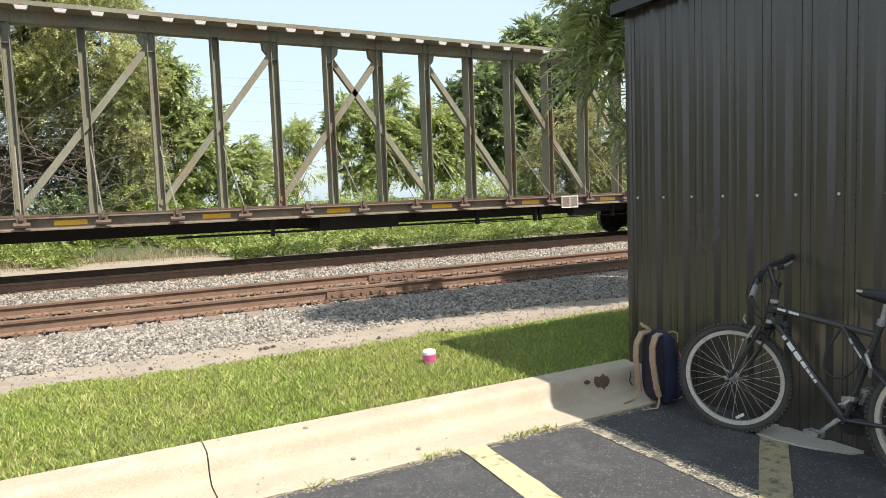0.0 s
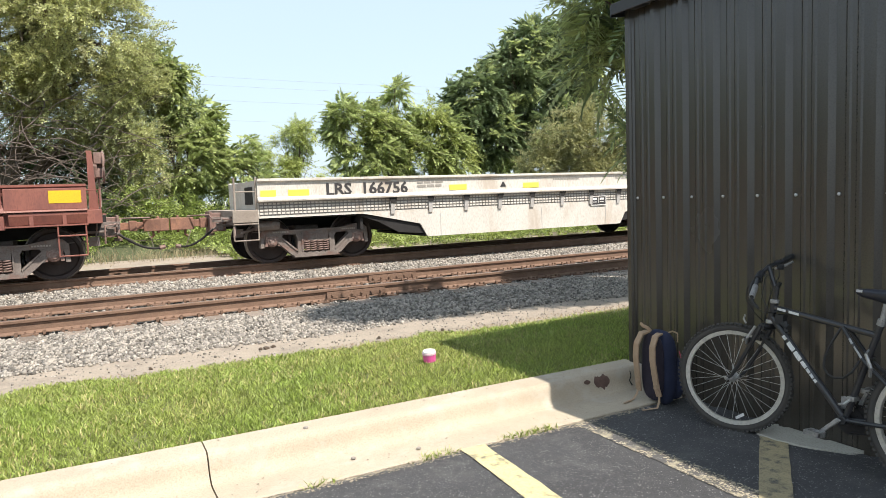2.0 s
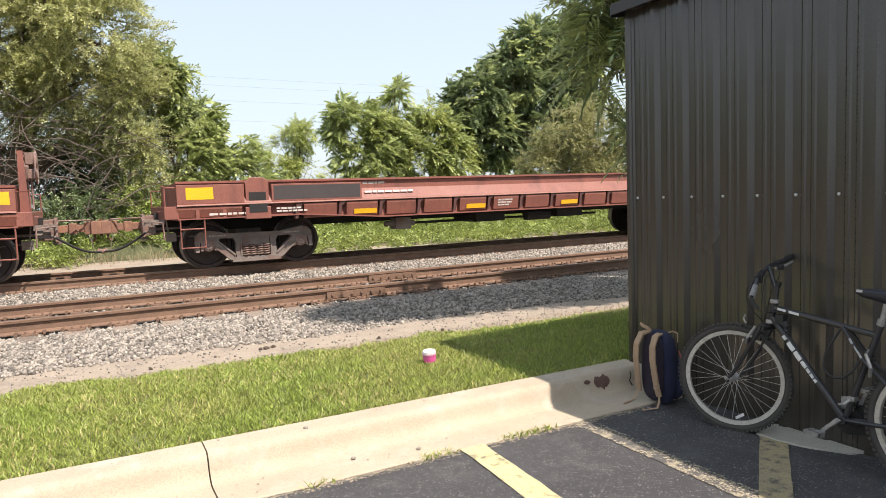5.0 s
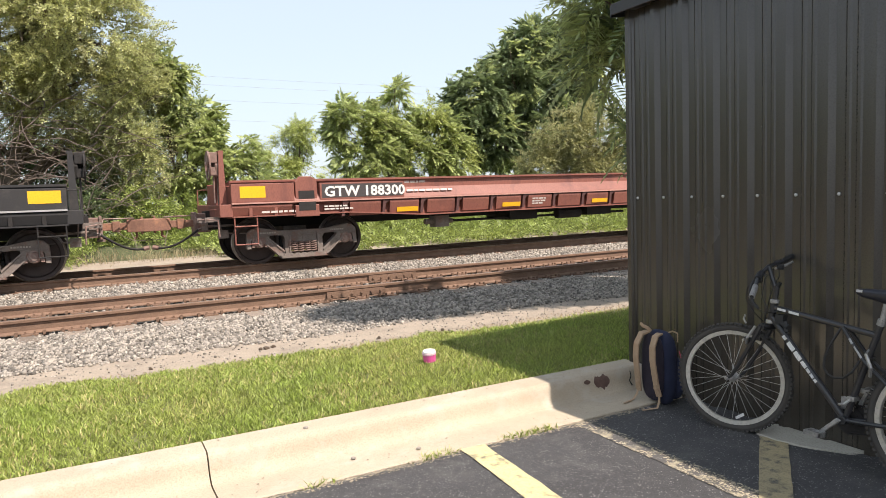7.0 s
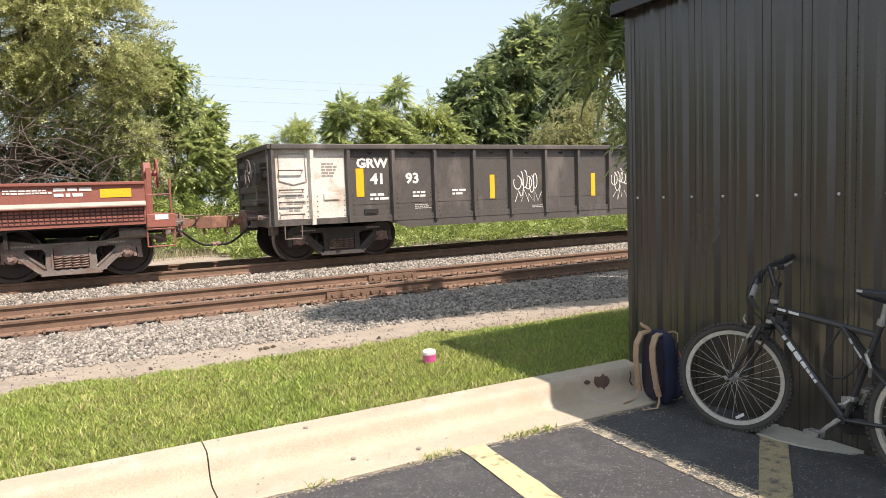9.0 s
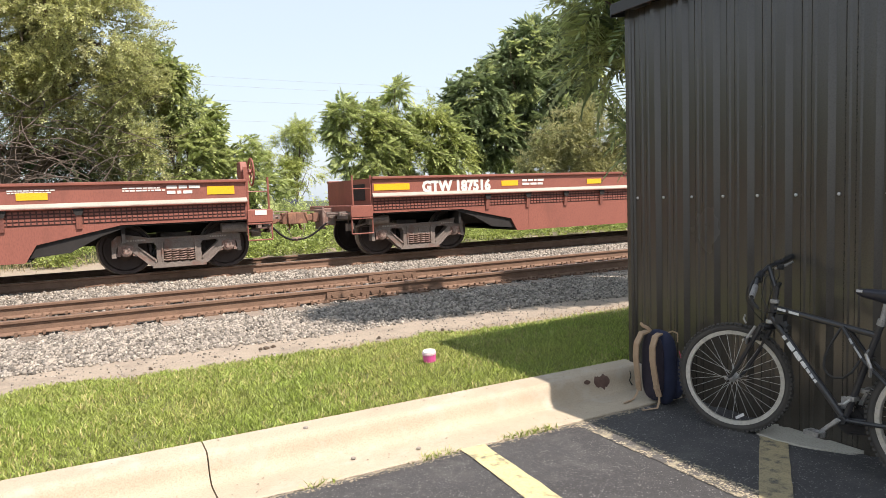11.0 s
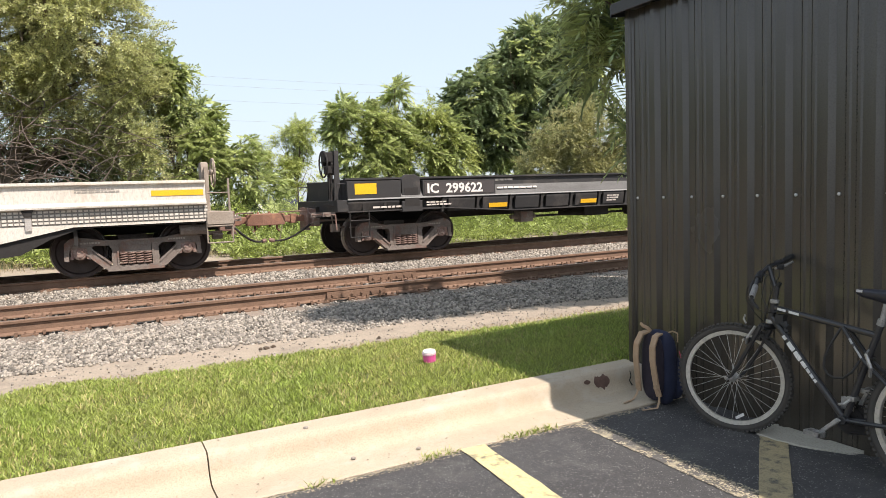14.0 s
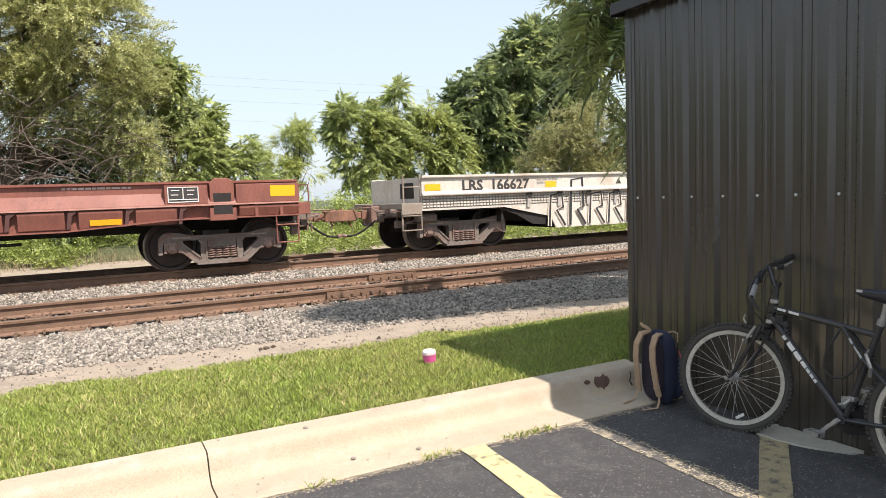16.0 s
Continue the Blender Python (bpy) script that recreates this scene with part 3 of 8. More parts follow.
def add_end_gear(car, xe, s, sill_end):
    """Draft gear, knuckle coupler, air hose, brake rod and cut lever at an end; s = -1 front, +1 rear; xe: coupling plane."""
    rust = mat("coupler_rust", (0.27, 0.135, 0.09), (0.15, 0.08, 0.058), scale=6, rough=0.85, bump=0.3, stain=(0.34, 0.17, 0.10), stain_scale=4)
    X = lambda d: xe - s * d
    g = Geo()
    g.box(*sorted((sill_end, X(0.30))), -0.075, 0.075, 0.80, 0.94)
    g.box(*sorted((X(0.62), X(0.48))), -0.11, 0.11, 0.77, 0.97)
    # head with its guard arm, and the knuckle on its pin
    g.prism([(X(d), q) for d, q in [(0.36, -0.10), (0.22, -0.15), (0.06, -0.20), (-0.09, -0.19), (-0.10, -0.13), (0.03, -0.10), (0.09, -0.04), (0.10, 0.06), (0.16, 0.15), (0.36, 0.11)]], 0.75, 0.99, "z")
    cp = part("coupler", g, rust, car, "rusty knuckle coupler", bevel=0.012)
    part("knuckle", Geo().prism([(X(d), q) for d, q in [(0.15, 0.16), (0.02, 0.20), (-0.07, 0.15), (-0.06, 0.05), (0.02, 0.02), (0.05, 0.09), (0.12, 0.09)]], 0.74, 1.0, "z").tube([(X(0.08), 0.13, 0.70), (X(0.08), 0.13, 1.04)], 0.028, 8), rust, cp, bevel=0.012)
    part("lock_lifter", Geo().tube([(X(0.20), -0.02, 0.76), (X(0.19), -0.06, 0.66), (X(0.24), -0.07, 0.62)], 0.024, 6), rust, cp)
    a, b = sorted((sill_end, sill_end + s * 0.30))
    g = Geo().box(a, b, -0.23, 0.23, 0.99, 1.06).box(a, b, -0.23, 0.23, 0.68, 0.76).box(a, b, -0.23, -0.16, 0.74, 1.0).box(a, b, 0.16, 0.23, 0.74, 1.0)
    g.box(*sorted((sill_end + s * 0.27, sill_end + s * 0.32)), -0.28, 0.28, 0.64, 1.09)
    part("draft_pocket", g, M_BEARING, car, bevel=0.012)
    part("carrier_iron", Geo().box(*sorted((sill_end + s * 0.22, sill_end + s * 0.36)), -0.16, 0.16, 0.60, 0.645), M_FRAME, car)
    # train pipe, valve and the hose that droops to its mate
    px = sill_end + s * 0.12
    part("train_pipe", Geo().tube([(sill_end - s * 0.5, -0.42, 0.80), (px, -0.42, 0.80), (px + s * 0.16, -0.40, 0.74)], 0.024, 6).box(*sorted((px - s * 0.02, px + s * 0.10)), -0.48, -0.36, 0.72, 0.86), M_FRAME, car)
    pts = [(px + s * 0.16 + (xe - px - s * 0.16) * t / 8, -0.40 + 0.30 * t / 8, 0.74 - 0.33 * math.sin(math.pi * min(1.0, t / 8 * 0.62))) for t in range(9)]
    part("air_hose", Geo().tube(pts, 0.024, 6), M_UNDER, car, "black rubber air hose", smooth=True)
    part("hose_coupling", Geo().tube([pts[-2], pts[-1]], 0.042, 8), M_BEARING, car)
    part("hose_chain", Geo().tube([pts[6], (X(0.25), -0.16, 0.62), (X(0.30), -0.10, 0.76)], 0.008, 4), M_FRAME, car)
    lever = [(sill_end + s * 0.04, -1.40, 0.62), (sill_end + s * 0.05, -1.38, 0.93), (sill_end + s * 0.22, -1.26, 0.95), (sill_end + s * 0.30, -0.55, 0.93), (sill_end + s * 0.34, -0.40, 1.03), (X(0.24), -0.12, 1.02), (X(0.22), -0.06, 0.90)]
    part("cut_lever", Geo().tube(lever, 0.015, 5), M_BEARING, car)
    part("lever_bracket", Geo().box(*sorted((sill_end, sill_end + s * 0.26)), -1.24, -1.19, 0.90, 0.99), M_FRAME, car)
    part("lever_bracket", Geo().box(*sorted((sill_end, sill_end + s * 0.32)), -0.60, -0.56, 0.88, 0.98), M_FRAME, car)
    part("brake_rod", Geo().tube([(sill_end - s * 1.3, -0.75, 0.60), (sill_end - s * 0.1, -0.78, 0.66)], 0.018, 5).tube([(sill_end - s * 0.1, -0.78, 0.66), (sill_end - s * 0.06, -0.78, 1.0)], 0.014, 5).box(*sorted((sill_end - s * 0.22, sill_end - s * 0.04)), -0.84, -0.72, 0.56, 0.72), M_FRAME, car)


def brake_wheel(car, x, s, y, z, material):
    """A spoked hand-brake wheel facing the end of a car, on its gear housing."""
    pts = [(x + s * 0.10, y + 0.27 * math.cos(2 * math.pi * k / 20), z + 0.27 * math.sin(2 * math.pi * k / 20)) for k in range(20)]
    w = part("brake_wheel", Geo().tube(pts, 0.018, 6, closed=True), material, car, "round spoked hand-brake wheel")
    g = Geo().tube([(x, y, z), (x + s * 0.12, y, z)], 0.05, 8)
    for k in range(5):
        t = 2 * math.pi * k / 5 + 0.3
        g.tube([(x + s * 0.11, y, z), (x + s * 0.10, y + 0.27 * math.cos(t), z + 0.27 * math.sin(t))], 0.012, 5)
    part("spokes", g, material, w)
    hs = Geo().prism([(y - 0.15, z - 0.22), (y + 0.15, z - 0.22), (y + 0.19, z), (y + 0.12, z + 0.20), (y - 0.12, z + 0.20), (y - 0.19, z)], *sorted((x, x - s * 0.14)), "x")
    part("brake_gear_housing", hs, material, car, bevel=0.02)
    part("brake_chain", Geo().tube([(x - s * 0.06, y, z - 0.2), (x - s * 0.06, y + 0.03, 1.0)], 0.014, 5), M_FRAME, car)


def ladder(car, x, z0, z1, y, w, material, rungs=3, name="ladder"):
    g = Geo()
    g.tube([(x - w / 2, y, z1), (x - w / 2, y, z0)], 0.014, 6)
    g.tube([(x + w / 2, y, z1), (x + w / 2, y, z0)], 0.014, 6)
    for k in range(rungs):
        z = z0 + (z1 - z0) * k / max(1, rungs - 0.4)
        g.tube([(x - w / 2, y - 0.02, z), (x + w / 2, y - 0.02, z)], 0.014, 6)
    return part(name, g, material, car)


def new_car(name, label, category, xf, tc):
    car = tagged(new(name), label, category, "cars of the train")
    car.matrix_basis = pose(xf + tc / 2, TRACK_Y, TRACK_Z)
    CARS.append((car, xf + tc / 2))
    return car


def coil_well_car(xf, tc, main, mesh_paint, lettering, label, mark, marks_small, refl, scrawl=0, letter_x=1.36, letter_size=0.33):
    """A car with deep-bellied sides between its trucks."""
    car = new_car("coil_car", label, "railway car", xf, tc)
    h, e = tc / 2, tc / 2 + 1.22
    top, band, sill, belly = 1.69, 1.25, 0.97, 0.37
    outline = [(-e, top), (e, top), (e, 0.93), (h - 0.95, 0.93), (h - 2.35, belly), (-h + 2.35, belly), (-h + 0.95, 0.93), (-e, 0.93)]
    low = [(-e, band), (e, band), (e, 0.93), (h - 0.95, 0.93), (h - 2.25, 0.66), (h - 2.42, belly), (-h + 2.42, belly), (-h + 2.25, 0.66), (-h + 0.95, 0.93), (-e, 0.93)]
    for s in (-1, 1):
        part("lower_side", Geo().prism(low, s * 1.36, s * 1.40, "y"), main, car)
        up = part("upper_side", Geo().prism([(s * 1.36, band - 0.02), (s * 1.50, band), (s * 1.50, band + 0.015), (s * 1.44, band + 0.02), (s * 1.44, top - 0.06), (s * 1.49, top - 0.05), (s * 1.49, top), (s * 1.33, top), (s * 1.33, band)], -e, e, "x"), main, car, bevel=0.006)
        part("dusty_ledge", Geo().prism([(s * 1.441, band + 0.095), (s * 1.502, band + 0.035), (s * 1.502, band + 0.017), (s * 1.441, band + 0.022)], -e, e, "x"), mat("dusty_ledge_paint", (0.42, 0.37, 0.32), (0.33, 0.27, 0.23), scale=2, rough=0.8) if main is not M_WHITE else main, car)
        for q in (-1, 1):
            part("belly_skirt", Geo().prism([(q * (h - p), z) for p, z in ((0.70, 0.95), (1.30, 0.74), (1.75, 0.50), (2.36, 0.44), (2.46, 0.70), (1.0, 0.97))], *sorted((s * 1.30, s * 1.358)), "y"), M_UNDER, car)
        if s > 0:
            continue
        # grating of small bars between the sill lines
        g = Geo()
        lo = sill
        x = -e + 0.04
        while x < e - 0.04:
            for k in range(4):
                z = lo + 0.03 + k * 0.062
                g.box(x, x + 0.062, -1.418, -1.40, z, z + 0.036)
            x += 0.085
        part("grating", g, main, car)["kind"] = "stuff"
        # dark sheet painted in for the shade between the bars
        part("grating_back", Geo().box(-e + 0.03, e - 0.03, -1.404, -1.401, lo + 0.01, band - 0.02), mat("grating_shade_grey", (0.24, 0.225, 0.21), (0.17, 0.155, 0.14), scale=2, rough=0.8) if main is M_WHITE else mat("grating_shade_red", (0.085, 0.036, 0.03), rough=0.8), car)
        n = 9
        for k in range(n):
            x = -h + 1.6 + k * (tc - 3.2) / (n - 1)
            part("side_stake", Geo().prism([(-1.40, 0.90), (-1.43, 0.90), (-1.465, band), (-1.40, band)], x - 0.045, x + 0.045, "x"), mesh_paint, car)
            part("stake_cap", Geo().prism([(x - 0.09, band - 0.005), (x + 0.09, band - 0.005), (x + 0.05, band - 0.12), (x - 0.05, band - 0.12)], -1.468, -1.462, "y"), M_UNDER, car)
        for x in (-h + 2.75, 0.3, h - 2.9):
            part("seam", Geo().box(x - 0.008, x + 0.008, -1.404, -1.400, belly + 0.01, sill - 0.1), mesh_paint, car)
    grimy = mat("grimy_end_paint", (0.34, 0.29, 0.24), (0.20, 0.15, 0.115), scale=3, rough=0.85, bump=0.2) if main is M_WHITE else main
    part("trough", Geo().prism([(-1.36, 1.5), (-1.30, 1.5), (-0.5, 0.8), (0.5, 0.8), (1.30, 1.5), (1.36, 1.5), (1.36, 1.0), (0.5, 0.55), (-0.5, 0.55), (-1.36, 1.0)], -h + 0.9, h - 0.9, "x"), M_UNDER, car)
    part("belly_floor", Geo().box(-h + 2.35, h - 2.35, -1.36, 1.36, belly + 0.01, belly + 0.05), M_UNDER, car)
    for q in (-1, 1):
        part("end_floor", Geo().box(*sorted((q * e, q * (h - 1.0))), -1.36, 1.36, 0.90, 0.96), M_UNDER, car)
        part("slope_wall", Geo().box(*sorted((q * (h - 0.9), q * (h - 0.96))), -1.3, 1.3, 0.6, 1.5), M_UNDER, car)
    part("centre_sill", Geo().box(-e - 0.4, e + 0.4, -0.2, 0.2, 0.72, 1.02), M_UNDER, car)
    for s in (-1, 1):
        part("end_wall", Geo().box(*sorted((s * e, s * (e - 0.05))), -1.33, 1.33, 0.96, 1.66), main, car)
        p0, p1 = sorted((s * e, s * (e + 0.48)))
        part("end_platform", Geo().box(p0, p1, -1.44, 1.44, 0.98, 1.10).box(p0, p1, -1.44, -1.38, 0.86, 1.0), grimy, car, bevel=0.01)
        for y in (-1.40,):
            ladder(car, s * (e + 0.23), 0.52, 1.02, y, 0.46, grimy, 2, "step")
        for xx in (s * (e + 0.02), s * (e + 0.42)):
            part("grab_post", Geo().tube([(xx, -1.40, 1.08), (xx, -1.40, 1.72)], 0.02, 6), grimy, car)
        if s > 0:
            st = Geo()
            for yy in (-0.86, -0.40):
                st.box(*sorted((s * (e + 0.08), s * (e + 0.16))), yy - 0.025, yy + 0.025, 1.1, 1.95)
            st.box(*sorted((s * (e + 0.09), s * (e + 0.15))), -0.86, -0.40, 1.45, 1.52)
            part("hand_brake_stand", st, grimy, car)
            brake_wheel(car, s * (e + 0.18), s, -0.63, 1.86, grimy)
        else:
            part("end_opening", Geo().box(*sorted((s * (e + 0.004), s * (e + 0.012))), -1.05, -0.35, 1.20, 1.55), M_UNDER, car)
        part("platform_rail", Geo().tube([(s * (e + 0.02), -1.40, 1.45), (s * (e + 0.42), -1.40, 1.45)], 0.012, 5), grimy, car)
        gear = Geo().tube([(s * (e + 0.02), -1.15, 0.78), (s * (e - 0.45), -1.15, 0.78)], 0.10, 10)
        gear.tube([(s * (e + 0.3), -1.2, 0.66), (s * (e + 0.02), -1.1, 0.72)], 0.025, 6).box(*sorted((s * (e + 0.05), s * (e + 0.4))), -1.0, -0.3, 0.82, 0.96)
        part("end_brake_gear", gear, M_FRAME, car)
        add_end_gear(car, s * (h + 2.58), s, s * (e + 0.4))
        add_truck(car, s * h)
    y = -1.4455
    soft_print = mat("grey_print", (0.35, 0.32, 0.28)) if main is M_WHITE else lettering
    if mark.endswith("627"):
        strips = [(-e + 0.08, -e + 0.46, 1.36, 1.50), (-e + 3.30, -e + 3.62, 1.36, 1.50), (e - 0.62, e - 0.14, 1.36, 1.48)]
    elif mark.startswith("LRS"):
        strips = [(-e + 0.06, -e + 0.36, 1.34, 1.465), (-e + 0.60, -e + 1.02, 1.34, 1.465), (-e + 4.19, -e + 4.63, 1.36, 1.48), (-e + 6.16, -e + 6.61, 1.36, 1.48), (e - 0.62, e - 0.14, 1.36, 1.48)]
    elif main is not M_WHITE:
        strips = [(-e + 0.04, -e + 0.86, 1.40, 1.535), (-e + 3.20, -e + 3.66, 1.42, 1.54), (-e + 5.72, -e + 6.17, 1.41, 1.53), (0.95, 1.42, 1.41, 1.53), (3.6, 4.05, 1.41, 1.53), (e - 0.71, e - 0.22, 1.42, 1.57)]
    elif mark.endswith("104"):
        strips = [(-e + 0.10, -e + 1.36, 1.46, 1.56), (e - 0.92, e - 0.04, 1.42, 1.52)]
    else:
        strips = [(-e + 0.14, -e + 0.50, 1.31, 1.55), (e - 0.48, e - 0.10, 1.36, 1.56)]
    for x0, x1, za, zb in strips:
        plate(car, "reflector", x0, x1, za, zb, y, refl, "yellow reflective panel")
    if main is not M_WHITE:
        bars(car, e - 1.40, 1.60, 0.55, 0.055, 2, lettering, y, seed=21)
        plate(car, "end_badge", *sorted((e + 0.14, e + 0.36)), 1.0, 1.09, -1.441, M_LETW, "small pale badge")
    if main is not M_WHITE:
        letter_x -= 0.2
    letter(car, mark, -e + letter_x, 1.34, letter_size, lettering, y, "reporting mark lettering", bold=0.010 if main is M_WHITE else 0.018, squeeze=1.08 if main is M_WHITE else 0.93)
    bars(car, -e + letter_x + (2.05 if main is M_WHITE else 2.62), 1.58 if main is M_WHITE else 1.56, 0.72, 0.05, 2, soft_print, y, seed=3)
    bars(car, 0.62, 1.56, 0.75, 0.03, 1, soft_print, y, seed=4)
    bars(car, h - 0.9, 1.58, 0.7, 0.026, 2, soft_print, y, seed=5)
    bars(car, h - 2.6, 1.58, 0.7, 0.022, 2, soft_print, y, seed=25)
    xm = -0.81 if main is M_WHITE else -0.03
    part("warning_mark", Geo().prism([(xm - 0.09, 1.40), (xm + 0.09, 1.40), (xm, 1.53)], y - 0.004, y, "y"), lettering if marks_small else colour("sign_red", (0.4, 0.05, 0.05)), car)
    for k in range(2 if mark.endswith("104") else 0):
        plate(car, "reflector", -h + 1.55 + k * (tc - 3.4) / 2, -h + 1.95 + k * (tc - 3.4) / 2, 1.10, 1.22, -1.419, refl, "small yellow reflector strip")
    x2 = h - (2.98 if scrawl == 1 else 3.40)
    plate(car, "stencil_panel", x2, x2 + 0.50, 0.86, 1.10, -1.419, M_LETK, "black stencil panel with a white frame")
    fr = Geo()
    for a, b, c, d in ((0, 0.50, 1.08, 1.10), (0, 0.50, 0.86, 0.88), (0, 0.02, 0.881, 1.079), (0.48, 0.50, 0.881, 1.079), (0.07, 0.20, 1.0, 1.05), (0.29, 0.42, 1.0, 1.05), (0.07, 0.20, 0.94, 0.955), (0.29, 0.42, 0.94, 0.955), (0.24, 0.25, 0.92, 1.079)):
        a, b = a + x2, b + x2
        fr.box(a, b, -1.427, -1.4235, c, d)
    part("stencil_frame", fr, M_LETW, car)
    if scrawl:
        SCRAWLS[scrawl](car, h)
    return car


def stroke(parent, pts, r, material, y, name="paint_stroke"):
    """A flat sprayed line through points (x, z) on a side."""
    g = Geo()
    n = len(pts)
    vs = []
    for i in range(n):
        a, b = pts[max(0, i - 1)], pts[min(n - 1, i + 1)]
        d = Vector((b[0] - a[0], b[1] - a[1]))
        d = d.normalized() if d.length else Vector((1, 0))
        vs += [(pts[i][0] - d.y * r, y, pts[i][1] + d.x * r), (pts[i][0] + d.y * r, y, pts[i][1] - d.x * r)]
    g.add(vs, [(2 * i, 2 * i + 2, 2 * i + 3, 2 * i + 1) for i in range(n - 1)])
    return part(name, g, material, parent)


def loops(x, z, w, h, n=24, turns=1.0):
    return [(x + w * math.sin(2 * math.pi * turns * i / n), z + h * math.cos(2 * math.pi * turns * i / n)) for i in range(n + 1)]


def scrawl_one(car, h):
    y = -1.4225
    rust, white, dark = colour("sprayed_rust_red", (0.42, 0.13, 0.09)), colour("sprayed_white", (0.78, 0.74, 0.68)), colour("sprayed_dark", (0.12, 0.08, 0.07))
    gold = colour("sprayed_gold", (0.62, 0.33, 0.08))
    x = -h + 2.95
    stroke(car, [(x, 1.15), (x, 0.55), (x + 0.5, 0.62)], 0.05, rust, y)
    part("paint_patch", Geo().prism([(x - 0.2, 0.9), (x - 0.02, 0.9), (x - 0.02, 1.18), (x - 0.2, 1.18)], y - 0.002, y, "y"), gold, car)
    part("paint_patch", Geo().prism([(x + 0.75, 0.60), (x + 1.5, 0.68), (x + 1.55, 0.78), (x + 0.8, 0.72)], y - 0.002, y, "y"), rust, car)
    for k in range(3):
        stroke(car, loops(x + 1.0 + 0.24 * k, 0.88 + 0.05 * (k % 2), 0.13, 0.17, turns=0.93), 0.014, rust if k % 2 else white, y - 0.001 * k)
    stroke(car, [(x + 0.70, 0.58), (x + 1.1, 0.70), (x + 1.5, 0.66), (x + 1.72, 0.84), (x + 1.62, 0.98)], 0.020, dark, y - 0.005)
    # four bubble letters: a red-brown fill with a dark outline
    fill = colour("sprayed_dusty_red", (0.48, 0.30, 0.25))
    x0 = x + 3.50
    for k, (w, b, t) in enumerate(((0.10, 0.47, 1.03), (0.14, 0.50, 1.06), (0.14, 0.48, 1.09), (0.13, 0.52, 1.05))):
        cx = x0 - 0.08 + 0.26 * k
        zc, hh = (b + t) / 2, (t - b) / 2
        rim = [(cx + w * math.copysign(abs(math.cos(a)) ** 0.6, math.cos(a)) * (1 + 0.12 * math.sin(3 * a + k)), zc + hh * math.copysign(abs(math.sin(a)) ** 0.7, math.sin(a)) * (1 + 0.06 * math.sin(2 * a))) for a in [2 * math.pi * i / 30 for i in range(30)]]
        part("paint_patch", Geo().prism(rim, y - 0.002 - 0.0012 * k, y - 0.0012 * k, "y"), fill if k % 2 else colour("sprayed_pale_rose", (0.58, 0.44, 0.38)), car)
        stroke(car, rim + [rim[0]], 0.014, dark, y - 0.007 - 0.0012 * k)
        stroke(car, [(cx - 0.02, b + 0.10), (cx + 0.02, zc), (cx - 0.01, t - 0.14)], 0.016, dark, y - 0.013)
    part("paint_patch", Geo().prism([(x + 3.16, 0.46), (x + 3.28, 0.46), (x + 3.30, 1.0), (x + 3.14, 1.02)], y - 0.002, y, "y"), dark, car)
    for xr in (x + 2.98, x + 5.55):
        part("reflector", Geo().prism([(xr, 1.24), (xr + 0.34, 1.24), (xr + 0.20, 0.96), (xr + 0.12, 0.96)], -1.4715, -1.4685, "y"), M_REFL, car, "yellow reflective stake plate")


